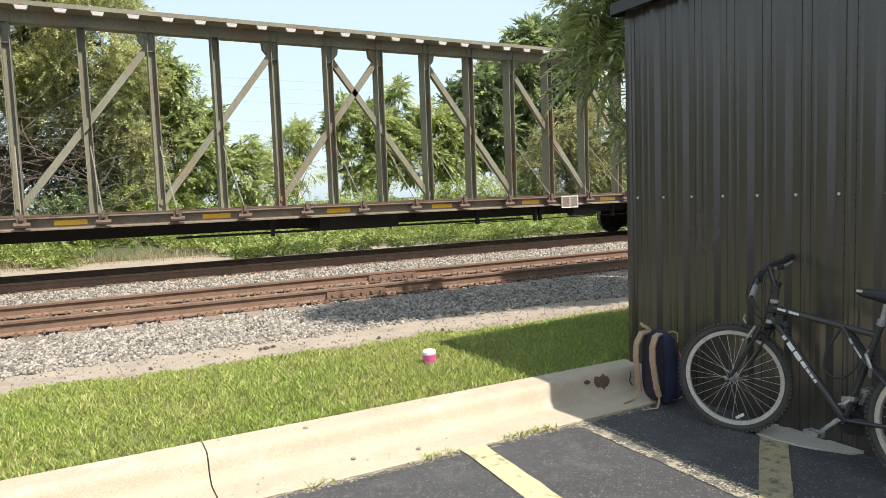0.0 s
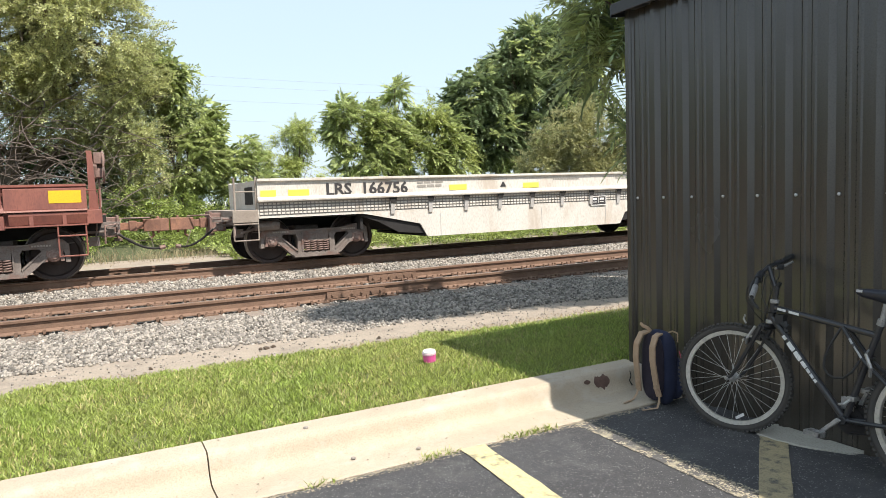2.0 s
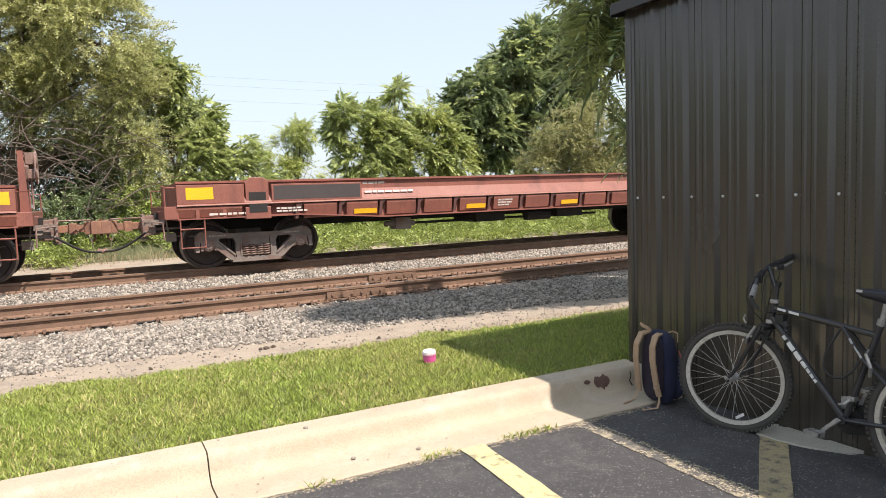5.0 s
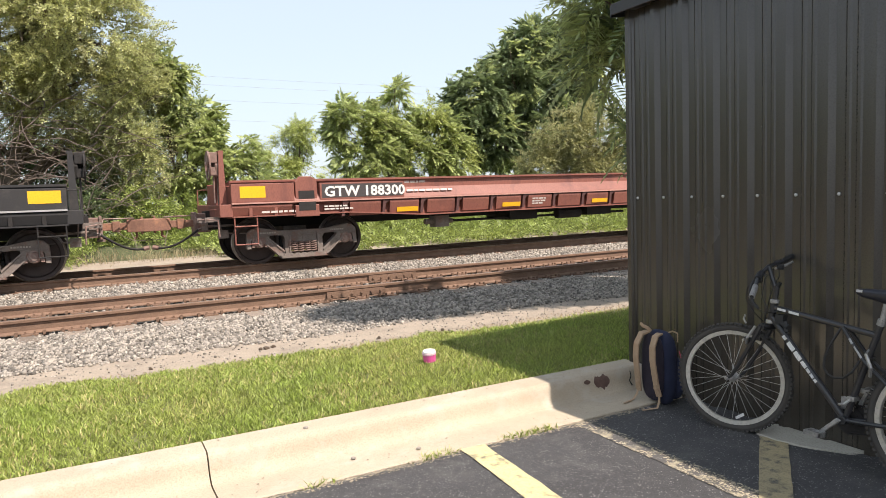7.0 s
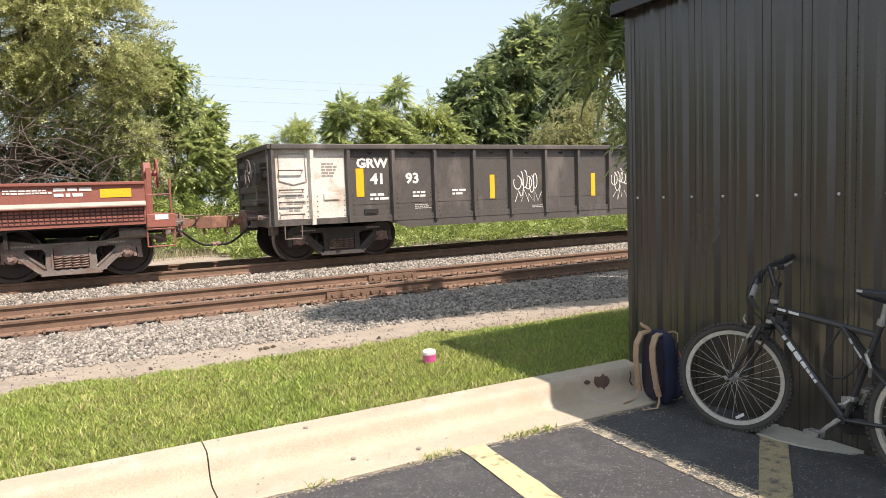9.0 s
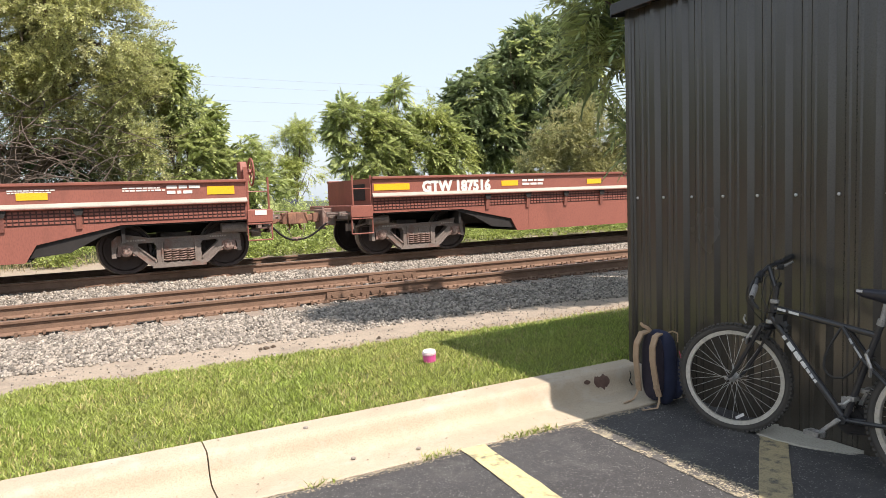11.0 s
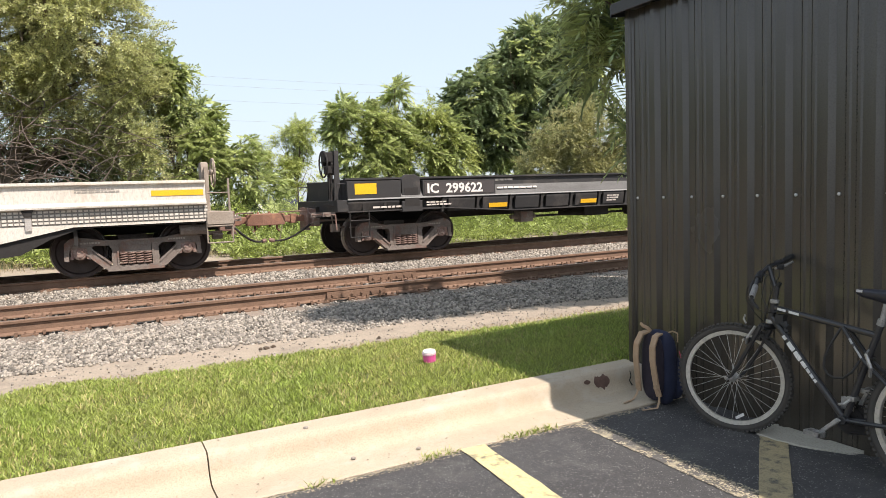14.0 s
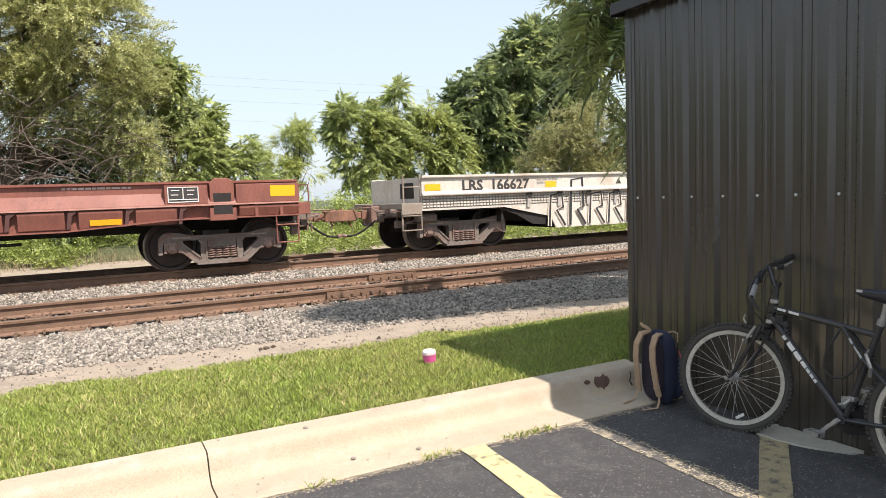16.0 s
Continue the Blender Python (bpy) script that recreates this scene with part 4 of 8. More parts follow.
def scrawl_two(car, h):
    y = -1.4225
    C = {k: colour("sprayed_" + k, c) for k, c in (("teal", (0.05, 0.36, 0.32)), ("orange", (0.70, 0.36, 0.14)), ("pink", (0.72, 0.40, 0.48)), ("violet", (0.45, 0.22, 0.48)), ("yellow", (0.78, 0.58, 0.10)), ("aqua", (0.16, 0.56, 0.60)), ("black", (0.03, 0.03, 0.035)), ("salmon", (0.74, 0.48, 0.34)), ("green", (0.16, 0.44, 0.20)), ("red", (0.42, 0.06, 0.05)), ("cream", (0.70, 0.62, 0.52)))}
    B, T = 0.40, 1.22

    def block(x0, x1, z0, z1, c, lift=0, slant=0.0):
        part("paint_patch", Geo().prism([(x0, z0), (x1, z0), (x1 + slant, z1), (x0 + slant, z1)], y - 0.002 - 0.003 * lift, y - 0.003 * lift, "y"), C[c], car)
    for x0, x1, c in ((-2.45, -1.95, "pink"), (-1.95, -1.1, "salmon"), (-1.1, -0.42, "aqua"), (-0.42, 0.95, "yellow"), (0.95, 1.22, "aqua"), (1.22, 2.05, "cream"), (2.05, 2.38, "violet")):
        block(x0, x1, B, T, c)
    for x0, x1, z0, z1, c in ((-2.45, -2.2, 0.62, T, "violet"), (-2.15, -1.62, 0.86, T, "teal"), (-2.15, -1.45, 0.56, 0.70, "violet"), (-1.08, -0.62, 0.84, T, "teal"), (0.45, 0.92, 0.62, T, "green"), (-0.1, 0.45, 1.06, T, "teal"), (1.24, 1.9, 1.0, T, "teal"), (-1.45, -1.12, 0.9, T, "orange")):
        block(x0, x1, z0, z1, c, 1)
    for x0, x1, z0, z1, s in ((-1.62, -1.45, 0.56, T, 0), (-2.3, -1.6, 0.74, 0.84, 0), (-1.10, -1.05, B, 0.9, 0), (-0.60, -0.42, B, T, 0), (-1.05, -0.8, 0.86, 1.04, 0), (-0.95, -0.75, B, 0.62, -0.2), (1.22, 1.27, 0.62, 1.05, 0), (1.55, 1.66, 0.66, 1.06, 0), (1.27, 1.66, 0.62, 0.70, 0), (1.66, 2.05, 0.84, 0.98, 0), (1.95, 2.06, B, T, 0)):
        block(x0, x1, z0, z1, "black", 2, s)
    stroke(car, [(0.02, 1.06), (0.62, 1.06), (0.66, 0.60), (0.04, 0.58), (0.02, 1.06)], 0.022, C["red"], y - 0.012)
    stroke(car, [(0.06, 0.60), (0.55, 1.02)], 0.018, C["red"], y - 0.013)
    stroke(car, [(0.92, B + 0.02), (0.92, T)], 0.026, C["red"], y - 0.012)
    rr = random.Random(11)
    for k in range(26):
        x, z, r = rr.uniform(-1.9, 1.2), rr.uniform(0.44, 0.62), rr.uniform(0.02, 0.06)
        part("paint_dot", Geo().prism([(x + r * math.cos(t), z + r * math.sin(t)) for t in [2 * math.pi * i / 10 for i in range(10)]], y - 0.009, y - 0.0085, "y"), C[rr.choice(["cream", "aqua", "cream", "salmon"])], car)
    for k in range(5):
        x = 2.3 + 0.07 * k
        stroke(car, [(x, 0.75 + 0.1 * (k % 2)), (x + 0.05, 1.1), (x + 0.1, 0.8), (x + 0.14, 1.05)], 0.012, colour("sprayed_magenta", (0.5, 0.08, 0.18)), y - 0.012)


def scrawl_three(car, h):
    y = -1.4225
    dark, pale = colour("sprayed_black", (0.03, 0.03, 0.03)), colour("sprayed_cream", (0.72, 0.66, 0.56))
    x = -h + 2.2
    for k in range(9):
        xx = x + k * 0.62
        zt = 1.52 if k % 3 == 1 else 1.16
        pts = [(xx, 0.42), (xx + 0.05, zt), (xx + 0.38, zt + 0.04), (xx + 0.42, 0.86), (xx + 0.22, 0.80), (xx + 0.48, 0.42)]
        stroke(car, pts, 0.06, pale, y)
        stroke(car, pts, 0.03, dark, y - 0.003 if zt < 1.3 else -1.4455 - 0.003)


SCRAWLS = {1: scrawl_one, 2: scrawl_two, 3: scrawl_three}


def mast(car, s, e, main, dark):
    """A tall brake stand on the end platform, with its gear housing, side box and wheel."""
    st = Geo()
    for yy in (-1.12, -0.70):
        st.prism([(s * (e + 0.03), 1.2), (s * (e + 0.17), 1.2), (s * (e + 0.13), 2.24), (s * (e + 0.05), 2.24)], yy - 0.022, yy + 0.022, "y")
    st.box(*sorted((s * (e + 0.05), s * (e + 0.12))), -1.12, -0.70, 1.60, 1.68).box(*sorted((s * (e + 0.04), s * (e + 0.13))), -1.14, -0.68, 2.20, 2.25)
    part("brake_stand", st, main, car, "upright brake stand")
    dirty = M_UNDER if dark else M_BEARING
    brake_wheel(car, s * (e + 0.20), s, -0.91, 1.98, dirty)
    part("side_box", Geo().box(*sorted((s * (e + 0.15), s * (e + 0.33))), -1.10, -0.86, 2.02, 2.22).box(*sorted((s * (e + 0.17), s * (e + 0.30))), -1.08, -0.90, 1.78, 1.94).tube([(s * (e + 0.22), -1.0, 1.25), (s * (e + 0.22), -1.0, 1.8)], 0.02, 6), dirty, car, bevel=0.02)


def coil_flat_car(xf, tc, main, lettering, label, mark, dark=False, scrawl=False, high=False, mast_end=1):
    """A car with a low coaming wall, a sloped ledge and gusseted side sills."""
    car = new_car("coil_flat_car", label, "railway car", xf, tc)
    h, e = tc / 2, tc / 2 + 1.45
    for s in (-1, 1):
        part("coaming", Geo().prism([(s * 1.28, 1.05), (s * 1.31, 1.05), (s * 1.31, 1.62), (s * 1.36, 1.63), (s * 1.36, 1.67), (s * 1.25, 1.67), (s * 1.25, 1.63), (s * 1.28, 1.62)], -e, e, "x"), main, car)
        part("ledge", Geo().prism([(s * 1.31, 1.46), (s * 1.33, 1.46), (s * 1.46, 1.25), (s * 1.46, 1.215), (s * 1.44, 1.215), (s * 1.31, 1.42)], -e, e, "x"), mat("scuffed_grey_ledge", (0.10, 0.097, 0.094), (0.045, 0.043, 0.042), scale=2.5, fine=50, rough=0.65, bump=0.08, stretch=(0.4, 1, 1)) if dark else main, car)
        part("ledge_edge", Geo().box(-e, e, *sorted((s * 1.46, s * 1.475)), 1.215, 1.245), mat("scuffed_edge", (0.50, 0.27, 0.22), (0.42, 0.2, 0.16), rough=0.5) if not dark else mat("scuffed_grey_edge", (0.42, 0.41, 0.40), (0.3, 0.3, 0.3), rough=0.5), car)
        # fish-belly sill plate with a bottom flange
        web = [(-e, 1.215), (e, 1.215), (e, 0.99), (h - 0.9, 0.99), (h - 2.6, 0.87), (-h + 2.6, 0.87), (-h + 0.9, 0.99), (-e, 0.99)]
        part("side_sill", Geo().prism(web, s * 1.32, s * 1.35, "y"), main, car)
        fl = [(-e, 0.99), (-h + 0.9, 0.99), (-h + 2.6, 0.87), (h - 2.6, 0.87), (h - 0.9, 0.99), (e, 0.99), (e, 0.965), (h - 0.9, 0.965), (h - 2.6, 0.845), (-h + 2.6, 0.845), (-h + 0.9, 0.965), (-e, 0.965)]
        part("sill_flange", Geo().prism(fl, *sorted((s * 1.30, s * 1.46)), "y"), main, car)
        if s > 0:
            continue
        n = 12
        xs = [-h + 0.75 + k * (tc - 1.5) / n for k in range(n + 1)]
        for k, x in enumerate(xs):
            # gussets coloured dark to stand for the shade under the ledge
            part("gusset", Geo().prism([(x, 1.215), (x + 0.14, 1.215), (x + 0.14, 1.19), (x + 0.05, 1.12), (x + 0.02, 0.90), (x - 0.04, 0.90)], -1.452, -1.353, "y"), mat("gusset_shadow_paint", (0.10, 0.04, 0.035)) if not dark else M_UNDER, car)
            if k < n:
                x1 = xs[k + 1] - 0.06
                part("skirt_panel", Geo().prism([(-1.355, 0.90), (-1.40, 0.90), (-1.452, 1.15), (-1.452, 1.19), (-1.36, 1.19)], x + 0.15, x1, "x"), main, car)
        for q in (-1, 1):
            part("skirt_panel", Geo().prism([(-1.355, 1.0), (-1.40, 1.0), (-1.452, 1.15), (-1.452, 1.19), (-1.36, 1.19)], *sorted((q * (h + 0.3), q * e)), "x"), main, car)
            part("jack_pad", Geo().box(q * h - 0.24, q * h + 0.24, -1.478, -1.33, 0.93, 1.16), main, car, bevel=0.01)
            part("pad_slot", Geo().box(q * h - 0.17, q * h + 0.17, -1.482, -1.40, 1.05, 1.22), M_UNDER, car)
            part("bolster_gusset", Geo().prism([(q * h - 0.22, 1.25), (q * h + 0.22, 1.25), (q * h + 0.22, 1.66), (q * h + 0.1, 1.72), (q * h - 0.12, 1.72), (q * h - 0.22, 1.62)], -1.44, -1.32, "y"), main, car, bevel=0.01)
            part("bolster_slot", Geo().box(q * h - 0.16, q * h + 0.16, -1.446, -1.40, 1.28, 1.44), M_UNDER, car)
    part("deck", Geo().box(-e, e, -1.30, 1.30, 1.10, 1.16), M_UNDER, car)
    part("centre_sill", Geo().box(-e - 0.3, e + 0.3, -0.25, 0.25, 0.72, 1.1), M_UNDER, car)
    gear = Geo().box(-0.9, -0.1, -0.9, 0.2, 0.60, 0.84).box(1.4, 2.2, -1.0, -0.5, 0.62, 0.84)
    gear.tube([(-2.6, -0.8, 0.66), (2.8, -0.8, 0.66)], 0.03, 6)
    gear.tube([(0.5, -0.9, 0.70), (1.2, -0.9, 0.70)], 0.13, 10)
    part("brake_gear", gear, M_UNDER, car)
    rb = part("brake_valve", Geo().box(-3.1, -2.75, -1.2, -0.9, 0.55, 0.80).tube([(-3.3, -1.05, 0.68), (-2.6, -1.05, 0.68)], 0.06, 8), M_FRAME, car)
    for s in (-1, 1):
        part("end_wall", Geo().box(*sorted((s * e, s * (e - 0.05))), -1.30, 1.30, 0.95, 1.64), main, car)
        part("end_sill", Geo().box(*sorted((s * (e - 0.02), s * (e + 0.22))), -1.44, 1.44, 0.98, 1.22), main, car, bevel=0.01)
        ladder(car, s * (e - 0.25), 0.45, 1.0, -1.44, 0.42, M_UNDER if dark else main, 2, "step")
        if s == mast_end:
            mast(car, s, e, main, dark)
        g = Geo()
        for yy in (-1.42, 1.42):
            g.tube([(s * (e + 0.20), yy, 1.2), (s * (e + 0.20), yy, 1.56), (s * (e - 0.02), yy * 0.93, 1.56)], 0.014, 5)
        g.tube([(s * (e + 0.235), -1.3, 1.13), (s * (e + 0.28), -1.3, 1.13), (s * (e + 0.28), -0.75, 1.13), (s * (e + 0.235), -0.75, 1.13)], 0.012, 5)
        part("grab_iron", g, main, car)
        for d in (0.62, 1.1):
            part("bolster_rib", Geo().box(s * (h + d) - 0.03, s * (h + d) + 0.03, -1.45, -1.33, 0.97, 1.21), M_UNDER if dark else main, car)
        add_end_gear(car, s * (h + 2.76), s, s * (e + 0.2))
        add_truck(car, s * h)
    y = -1.3135
    yb = -1.469
    field = mat("number_field_paint", (0.06, 0.05, 0.05))
    part("number_board", Geo().box(-h + 0.27, -h + 2.12, -1.465, -1.312, 1.247, 1.585), main, car, "flat board for the reporting mark", bevel=0.006)
    part("number_field", Geo().box(-h + 0.31, -h + 2.08, -1.4685, -1.464, 1.285, 1.555), field, car, "dark painted number field")
    for q in (-1, 1):
        part("end_board", Geo().box(*sorted((q * e, q * (h + 0.25))), -1.465, -1.312, 1.247, 1.60), main, car, bevel=0.006)
    plate(car, "reflector", -e + 0.16, -e + 0.64, 1.33, 1.55, yb + 0.004, M_REFL, "yellow reflective panel")
    plate(car, "reflector", e - 0.56, e - 0.08, 1.35, 1.56, yb + 0.004, M_REFL, "yellow reflective panel")
    letter(car, mark, -h + 0.36, 1.315, 0.285, lettering, yb - 0.0015, "reporting mark lettering", bold=0.008, squeeze=1.10)
    worn = mat("worn_white_print", (0.62, 0.57, 0.52), (0.45, 0.38, 0.34), scale=10, rough=0.7, bump=0)
    bars(car, -h + 2.2, 1.59, 0.6, 0.04, 1, worn, y, seed=3)
    bars(car, -h + 2.2, 1.40, 1.2, 0.045, 1, worn, -1.405, tilt=-32, seed=6)
    bars(car, h - 2.6, 1.60, 1.1, 0.035, 1, worn, y, seed=7)
    bars(car, -h - 0.9, 1.07, 0.8, 0.04, 1, worn, -1.46, seed=8)
    bars(car, -h + 0.35, 1.13, 0.6, 0.032, 2, worn, -1.4535, seed=9)
    for k in (1, 4, 7, 10):
        xx = -h + 0.75 + (k + 0.35) * (tc - 1.5) / 12
        if high:
            plate(car, "reflector", xx, xx + 0.52, 1.50, 1.60, y, M_REFL, "yellow reflector strip")
        else:
            plate(car, "reflector", xx, xx + 0.50, 0.94, 1.04, -1.432, M_REFL, "yellow reflector strip", tilt=11)
    xx = -h + 0.75 + 5.3 * (tc - 1.5) / 12
    bars(car, xx, 1.12, 0.4, 0.035, 3, worn, -1.447, tilt=11, seed=10)
    part("stencil_board", Geo().box(h - 1.0, h - 0.26, -1.465, -1.312, 1.247, 1.60), main, car, bevel=0.006)
    plate(car, "stencil_panel", h - 0.95, h - 0.42, 1.29, 1.57, yb + 0.004, M_LETK, "black stencil panel with a white frame")
    fr = Geo()
    x0, x1 = h - 0.95, h - 0.42
    for a, b, c, d in ((x0, x1, 1.555, 1.57), (x0, x1, 1.29, 1.305), (x0, x0 + 0.015, 1.306, 1.554), (x1 - 0.015, x1, 1.306, 1.554), (x0 + 0.255, x0 + 0.27, 1.351, 1.554), (x0 + 0.016, x1 - 0.016, 1.335, 1.35), (x0 + 0.06, x0 + 0.2, 1.50, 1.515), (x0 + 0.33, x0 + 0.46, 1.50, 1.515), (x0 + 0.06, x0 + 0.18, 1.42, 1.435), (x0 + 0.33, x0 + 0.44, 1.42, 1.435)):
        fr.box(a, b, yb - 0.006, yb - 0.001, c, d)
    part("stencil_frame", fr, M_LETW, car)
    if scrawl:
        white = colour("sprayed_white", (0.78, 0.74, 0.68))
        for k in range(6):
            xx = -0.9 + 0.28 * k
            stroke(car, [(xx, 1.50), (xx + 0.12, 1.64), (xx + 0.18, 1.50), (xx + 0.26, 1.62)], 0.014, white, y - 0.003)
    return car


def gondola_car(xf, tc, label, letters, white_doors, sprayed):
    car = new_car("gondola_car", label, "railway car", xf, tc)
    h, e = tc / 2, tc / 2 + 1.46
    z0, z1 = 0.76, 2.35
    cols = {}
    door = mat("chalky_white_paint", (0.72, 0.67, 0.60), (0.60, 0.54, 0.47), scale=1.5, fine=30, rough=0.7, stain=(0.45, 0.36, 0.28), stain_scale=2)
    n = 17
    wide = (2 * e - 2 * 0.765 - 2 * 0.69) / 13
    xs = [-e, -e + 0.765] + [-e + 1.53 + wide * k for k in range(14)] + [e - 0.69, e]
    for s in (-1, 1):
        part("side_sill", Geo().prism([(-e, z0), (e, z0), (e, z0 + 0.12), (-e, z0 + 0.12)], *sorted((s * 1.40, s * 1.47)), "y"), M_GON, car)
        lo = [(-h + 0.9, z0), (h - 0.9, z0), (h - 1.35, z0 - 0.16), (-h + 1.35, z0 - 0.16)]
        part("lower_skirt", Geo().prism(lo, *sorted((s * 1.43, s * 1.46)), "y"), M_GON, car)
        part("top_chord", Geo().box(-e - 0.03, e + 0.03, *sorted((s * 1.34, s * 1.54)), z1 - 0.10, z1), M_GON, car, bevel=0.012)
        for k in range(n):
            m = door if (s < 0 and white_doors and k < 2) else M_GON
            part("side_panel", Geo().box(xs[k] + 0.002, xs[k + 1] - 0.002, *sorted((s * 1.40, s * 1.43)), z0 + 0.12, z1 - 0.10), m, car)
        for k in range(n + 1):
            x = xs[k]
            m = door if (s < 0 and white_doors and k in (1,)) else M_GON
            part("side_post", Geo().prism([(x - 0.06, s * 1.43), (x - 0.035, s * 1.52), (x + 0.035, s * 1.52), (x + 0.06, s * 1.43)], z0, z1 - 0.10, "z"), m, car)
        if s < 0:
            rv = Geo()
            for k in range(n + 1):
                for j in range(6):
                    for d in (-0.1, 0.1):
                        if -e < xs[k] + d < e:
                            rv.box(xs[k] + d - 0.01, xs[k] + d + 0.01, -1.475 if j == 0 else -1.438, -1.43, z0 + 0.05 + 0.10 * j, z0 + 0.07 + 0.10 * j)
            part("rivets", rv, M_UNDER, car)["kind"] = "stuff"
    part("floor", Geo().box(-e, e, -1.40, 1.40, z0, z0 + 0.08), M_UNDER, car)
    part("centre_sill", Geo().box(-e - 0.3, e + 0.3, -0.25, 0.25, 0.66, 0.9), M_UNDER, car)
    for s in (-1, 1):
        prof = [(s * e, z0)]
        for k in range(5):
            z = z0 + 0.10 + k * 0.28
            prof += [(s * e, z), (s * (e + 0.07), z + 0.04), (s * (e + 0.07), z + 0.14), (s * e, z + 0.18)]
        prof += [(s * e, z1 - 0.05), (s * (e - 0.05), z1 - 0.05), (s * (e - 0.05), z0)]
        part("end_wall", Geo().prism(prof, -1.42, 1.42, "y"), M_GON, car)
        part("end_chord", Geo().box(*sorted((s * (e - 0.06), s * (e + 0.10))), -1.5, 1.5, z1 - 0.09, z1 - 0.003), M_GON, car)
        for y in (-1.33,):
            for k in range(4):
                z = 0.95 + 0.32 * k
                part("ladder_rung", Geo().tube([(s * (e + 0.02), y, z), (s * (e + 0.13), y, z), (s * (e + 0.13), y + 0.42, z), (s * (e + 0.02), y + 0.42, z)], 0.013, 6), M_GON, car)
        part("step", Geo().tube([(s * (e - 0.18), -1.45, z0), (s * (e - 0.18), -1.45, z0 - 0.26), (s * (e - 0.52), -1.45, z0 - 0.26), (s * (e - 0.52), -1.45, z0)], 0.016, 6), M_FRAME, car)
        for zz in (0.98, 1.22, 1.46, 1.84):
            part("grab_iron", Geo().tube([(s * (e - 0.12), -1.43, zz), (s * (e - 0.12), -1.50, zz), (s * (e - 0.58), -1.50, zz), (s * (e - 0.58), -1.43, zz)], 0.013, 6), M_GON, car)
        brake_wheel(car, s * (e + 0.22), s, -0.72, 1.82, M_GON)
        part("brake_step", Geo().box(*sorted((s * (e + 0.05), s * (e + 0.30))), -1.05, -0.35, 1.22, 1.25), M_GON, car)
        part("end_post", Geo().box(*sorted((s * e, s * (e + 0.10))), -1.43, -1.36, z0, z1 - 0.1).box(*sorted((s * e, s * (e + 0.10))), 1.36, 1.43, z0, z1 - 0.1), M_GON, car)
        part("end_sill", Geo().box(*sorted((s * e, s * (e + 0.12))), -1.42, 1.42, z0 - 0.02, z0 + 0.18), M_GON, car, bevel=0.01)
        add_end_gear(car, s * (h + 2.36), s, s * (e + 0.02))
        # gondola trucks get darker castings than the other cars
        add_truck(car, s * h, mat("dark_casting", (0.075, 0.064, 0.058), (0.045, 0.038, 0.035), scale=6, fine=40, rough=0.75, bump=0.3))
    y = -1.4335
    for txt, x, z, size in letters:
        letter(car, txt, -e + x, z, size, M_LETW, y, "white stencilled lettering", bold=0.011, squeeze=1.08)
    for x, w, a, b in ((1.70, 0.17, 1.28, 1.86), (4.93, 0.13, 1.14, 1.68), (7.90, 0.13, 1.11, 1.67), (10.08, 0.14, 1.15, 1.7), (2 * e - 3.60, 0.13, 1.15, 1.75), (2 * e - 0.92, 0.12, 1.1, 2.05)):
        plate(car, "reflector", -e + x, -e + x + w, a, b, y, M_REFL, "upright yellow reflector")
    thin = mat("faded_print", (0.50, 0.47, 0.43), (0.36, 0.33, 0.30), scale=12, rough=0.7, bump=0)
    bars(car, -e + 2.0, 1.34, 0.32, 0.05, 2, M_LETW, y, seed=3)
    bars(car, -e + 2.98, 1.36, 0.28, 0.045, 2, M_LETW, y, seed=4)
    bars(car, -e + 3.02, 1.08, 0.34, 0.022, 3, thin, y, seed=14)
    bars(car, -e + 3.95, 1.38, 0.30, 0.045, 2, M_LETW, y, seed=5)
    bars(car, -e + 6.1, 0.95, 0.5, 0.022, 2, thin, y, seed=15)
    part("routing_box", Geo().box(-e + 1.86, -e + 2.16, -1.458, -1.43, 0.93, 1.02), M_UNDER, car)
    # flanged borders and worn streaks of the panels
    for k in range(2, n - 1):
        for za in (z1 - 0.30, z0 + 0.36):
            part("panel_seam", Geo().box(xs[k] + 0.09, xs[k + 1] - 0.09, -1.4365, -1.43, za, za + 0.014), M_GON, car)
        cl = Geo().tube([((xs[k] + xs[k + 1]) / 2 - 0.06, -1.43, z1 - 0.16), ((xs[k] + xs[k + 1]) / 2, -1.47, z1 - 0.19), ((xs[k] + xs[k + 1]) / 2 + 0.06, -1.43, z1 - 0.16)], 0.012, 5)
        part("tie_ring", cl, M_UNDER, car)
    if white_doors:
        grey_ink = mat("grey_print", (0.35, 0.32, 0.28))
        bars(car, -e + 0.14, 1.42, 0.48, 0.012, 1, grey_ink, y, seed=6)
        for k, zz in enumerate((1.36, 1.24, 1.10)):
            bars(car, -e + 0.22 + 0.03 * k, zz, 0.36 - 0.06 * k, 0.06, 1, grey_ink, y, seed=40 + k)
        bars(car, -e + 0.98, 1.98, 0.28, 0.035, 5, grey_ink, y, seed=44)
        part("door_frame", Geo().tube([(-e + 0.12, -1.44, 2.16), (-e + 0.64, -1.44, 2.16), (-e + 0.66, -1.44, 1.62), (-e + 0.40, -1.44, 1.56), (-e + 0.12, -1.44, 1.64)], 0.010, 5, closed=True), grey_ink, car)
        part("routing_box", Geo().box(-e + 1.0, -e + 1.32, -1.455, -1.43, 1.24, 1.38), door, car, bevel=0.01)
    rr = random.Random(5 + len(letters))
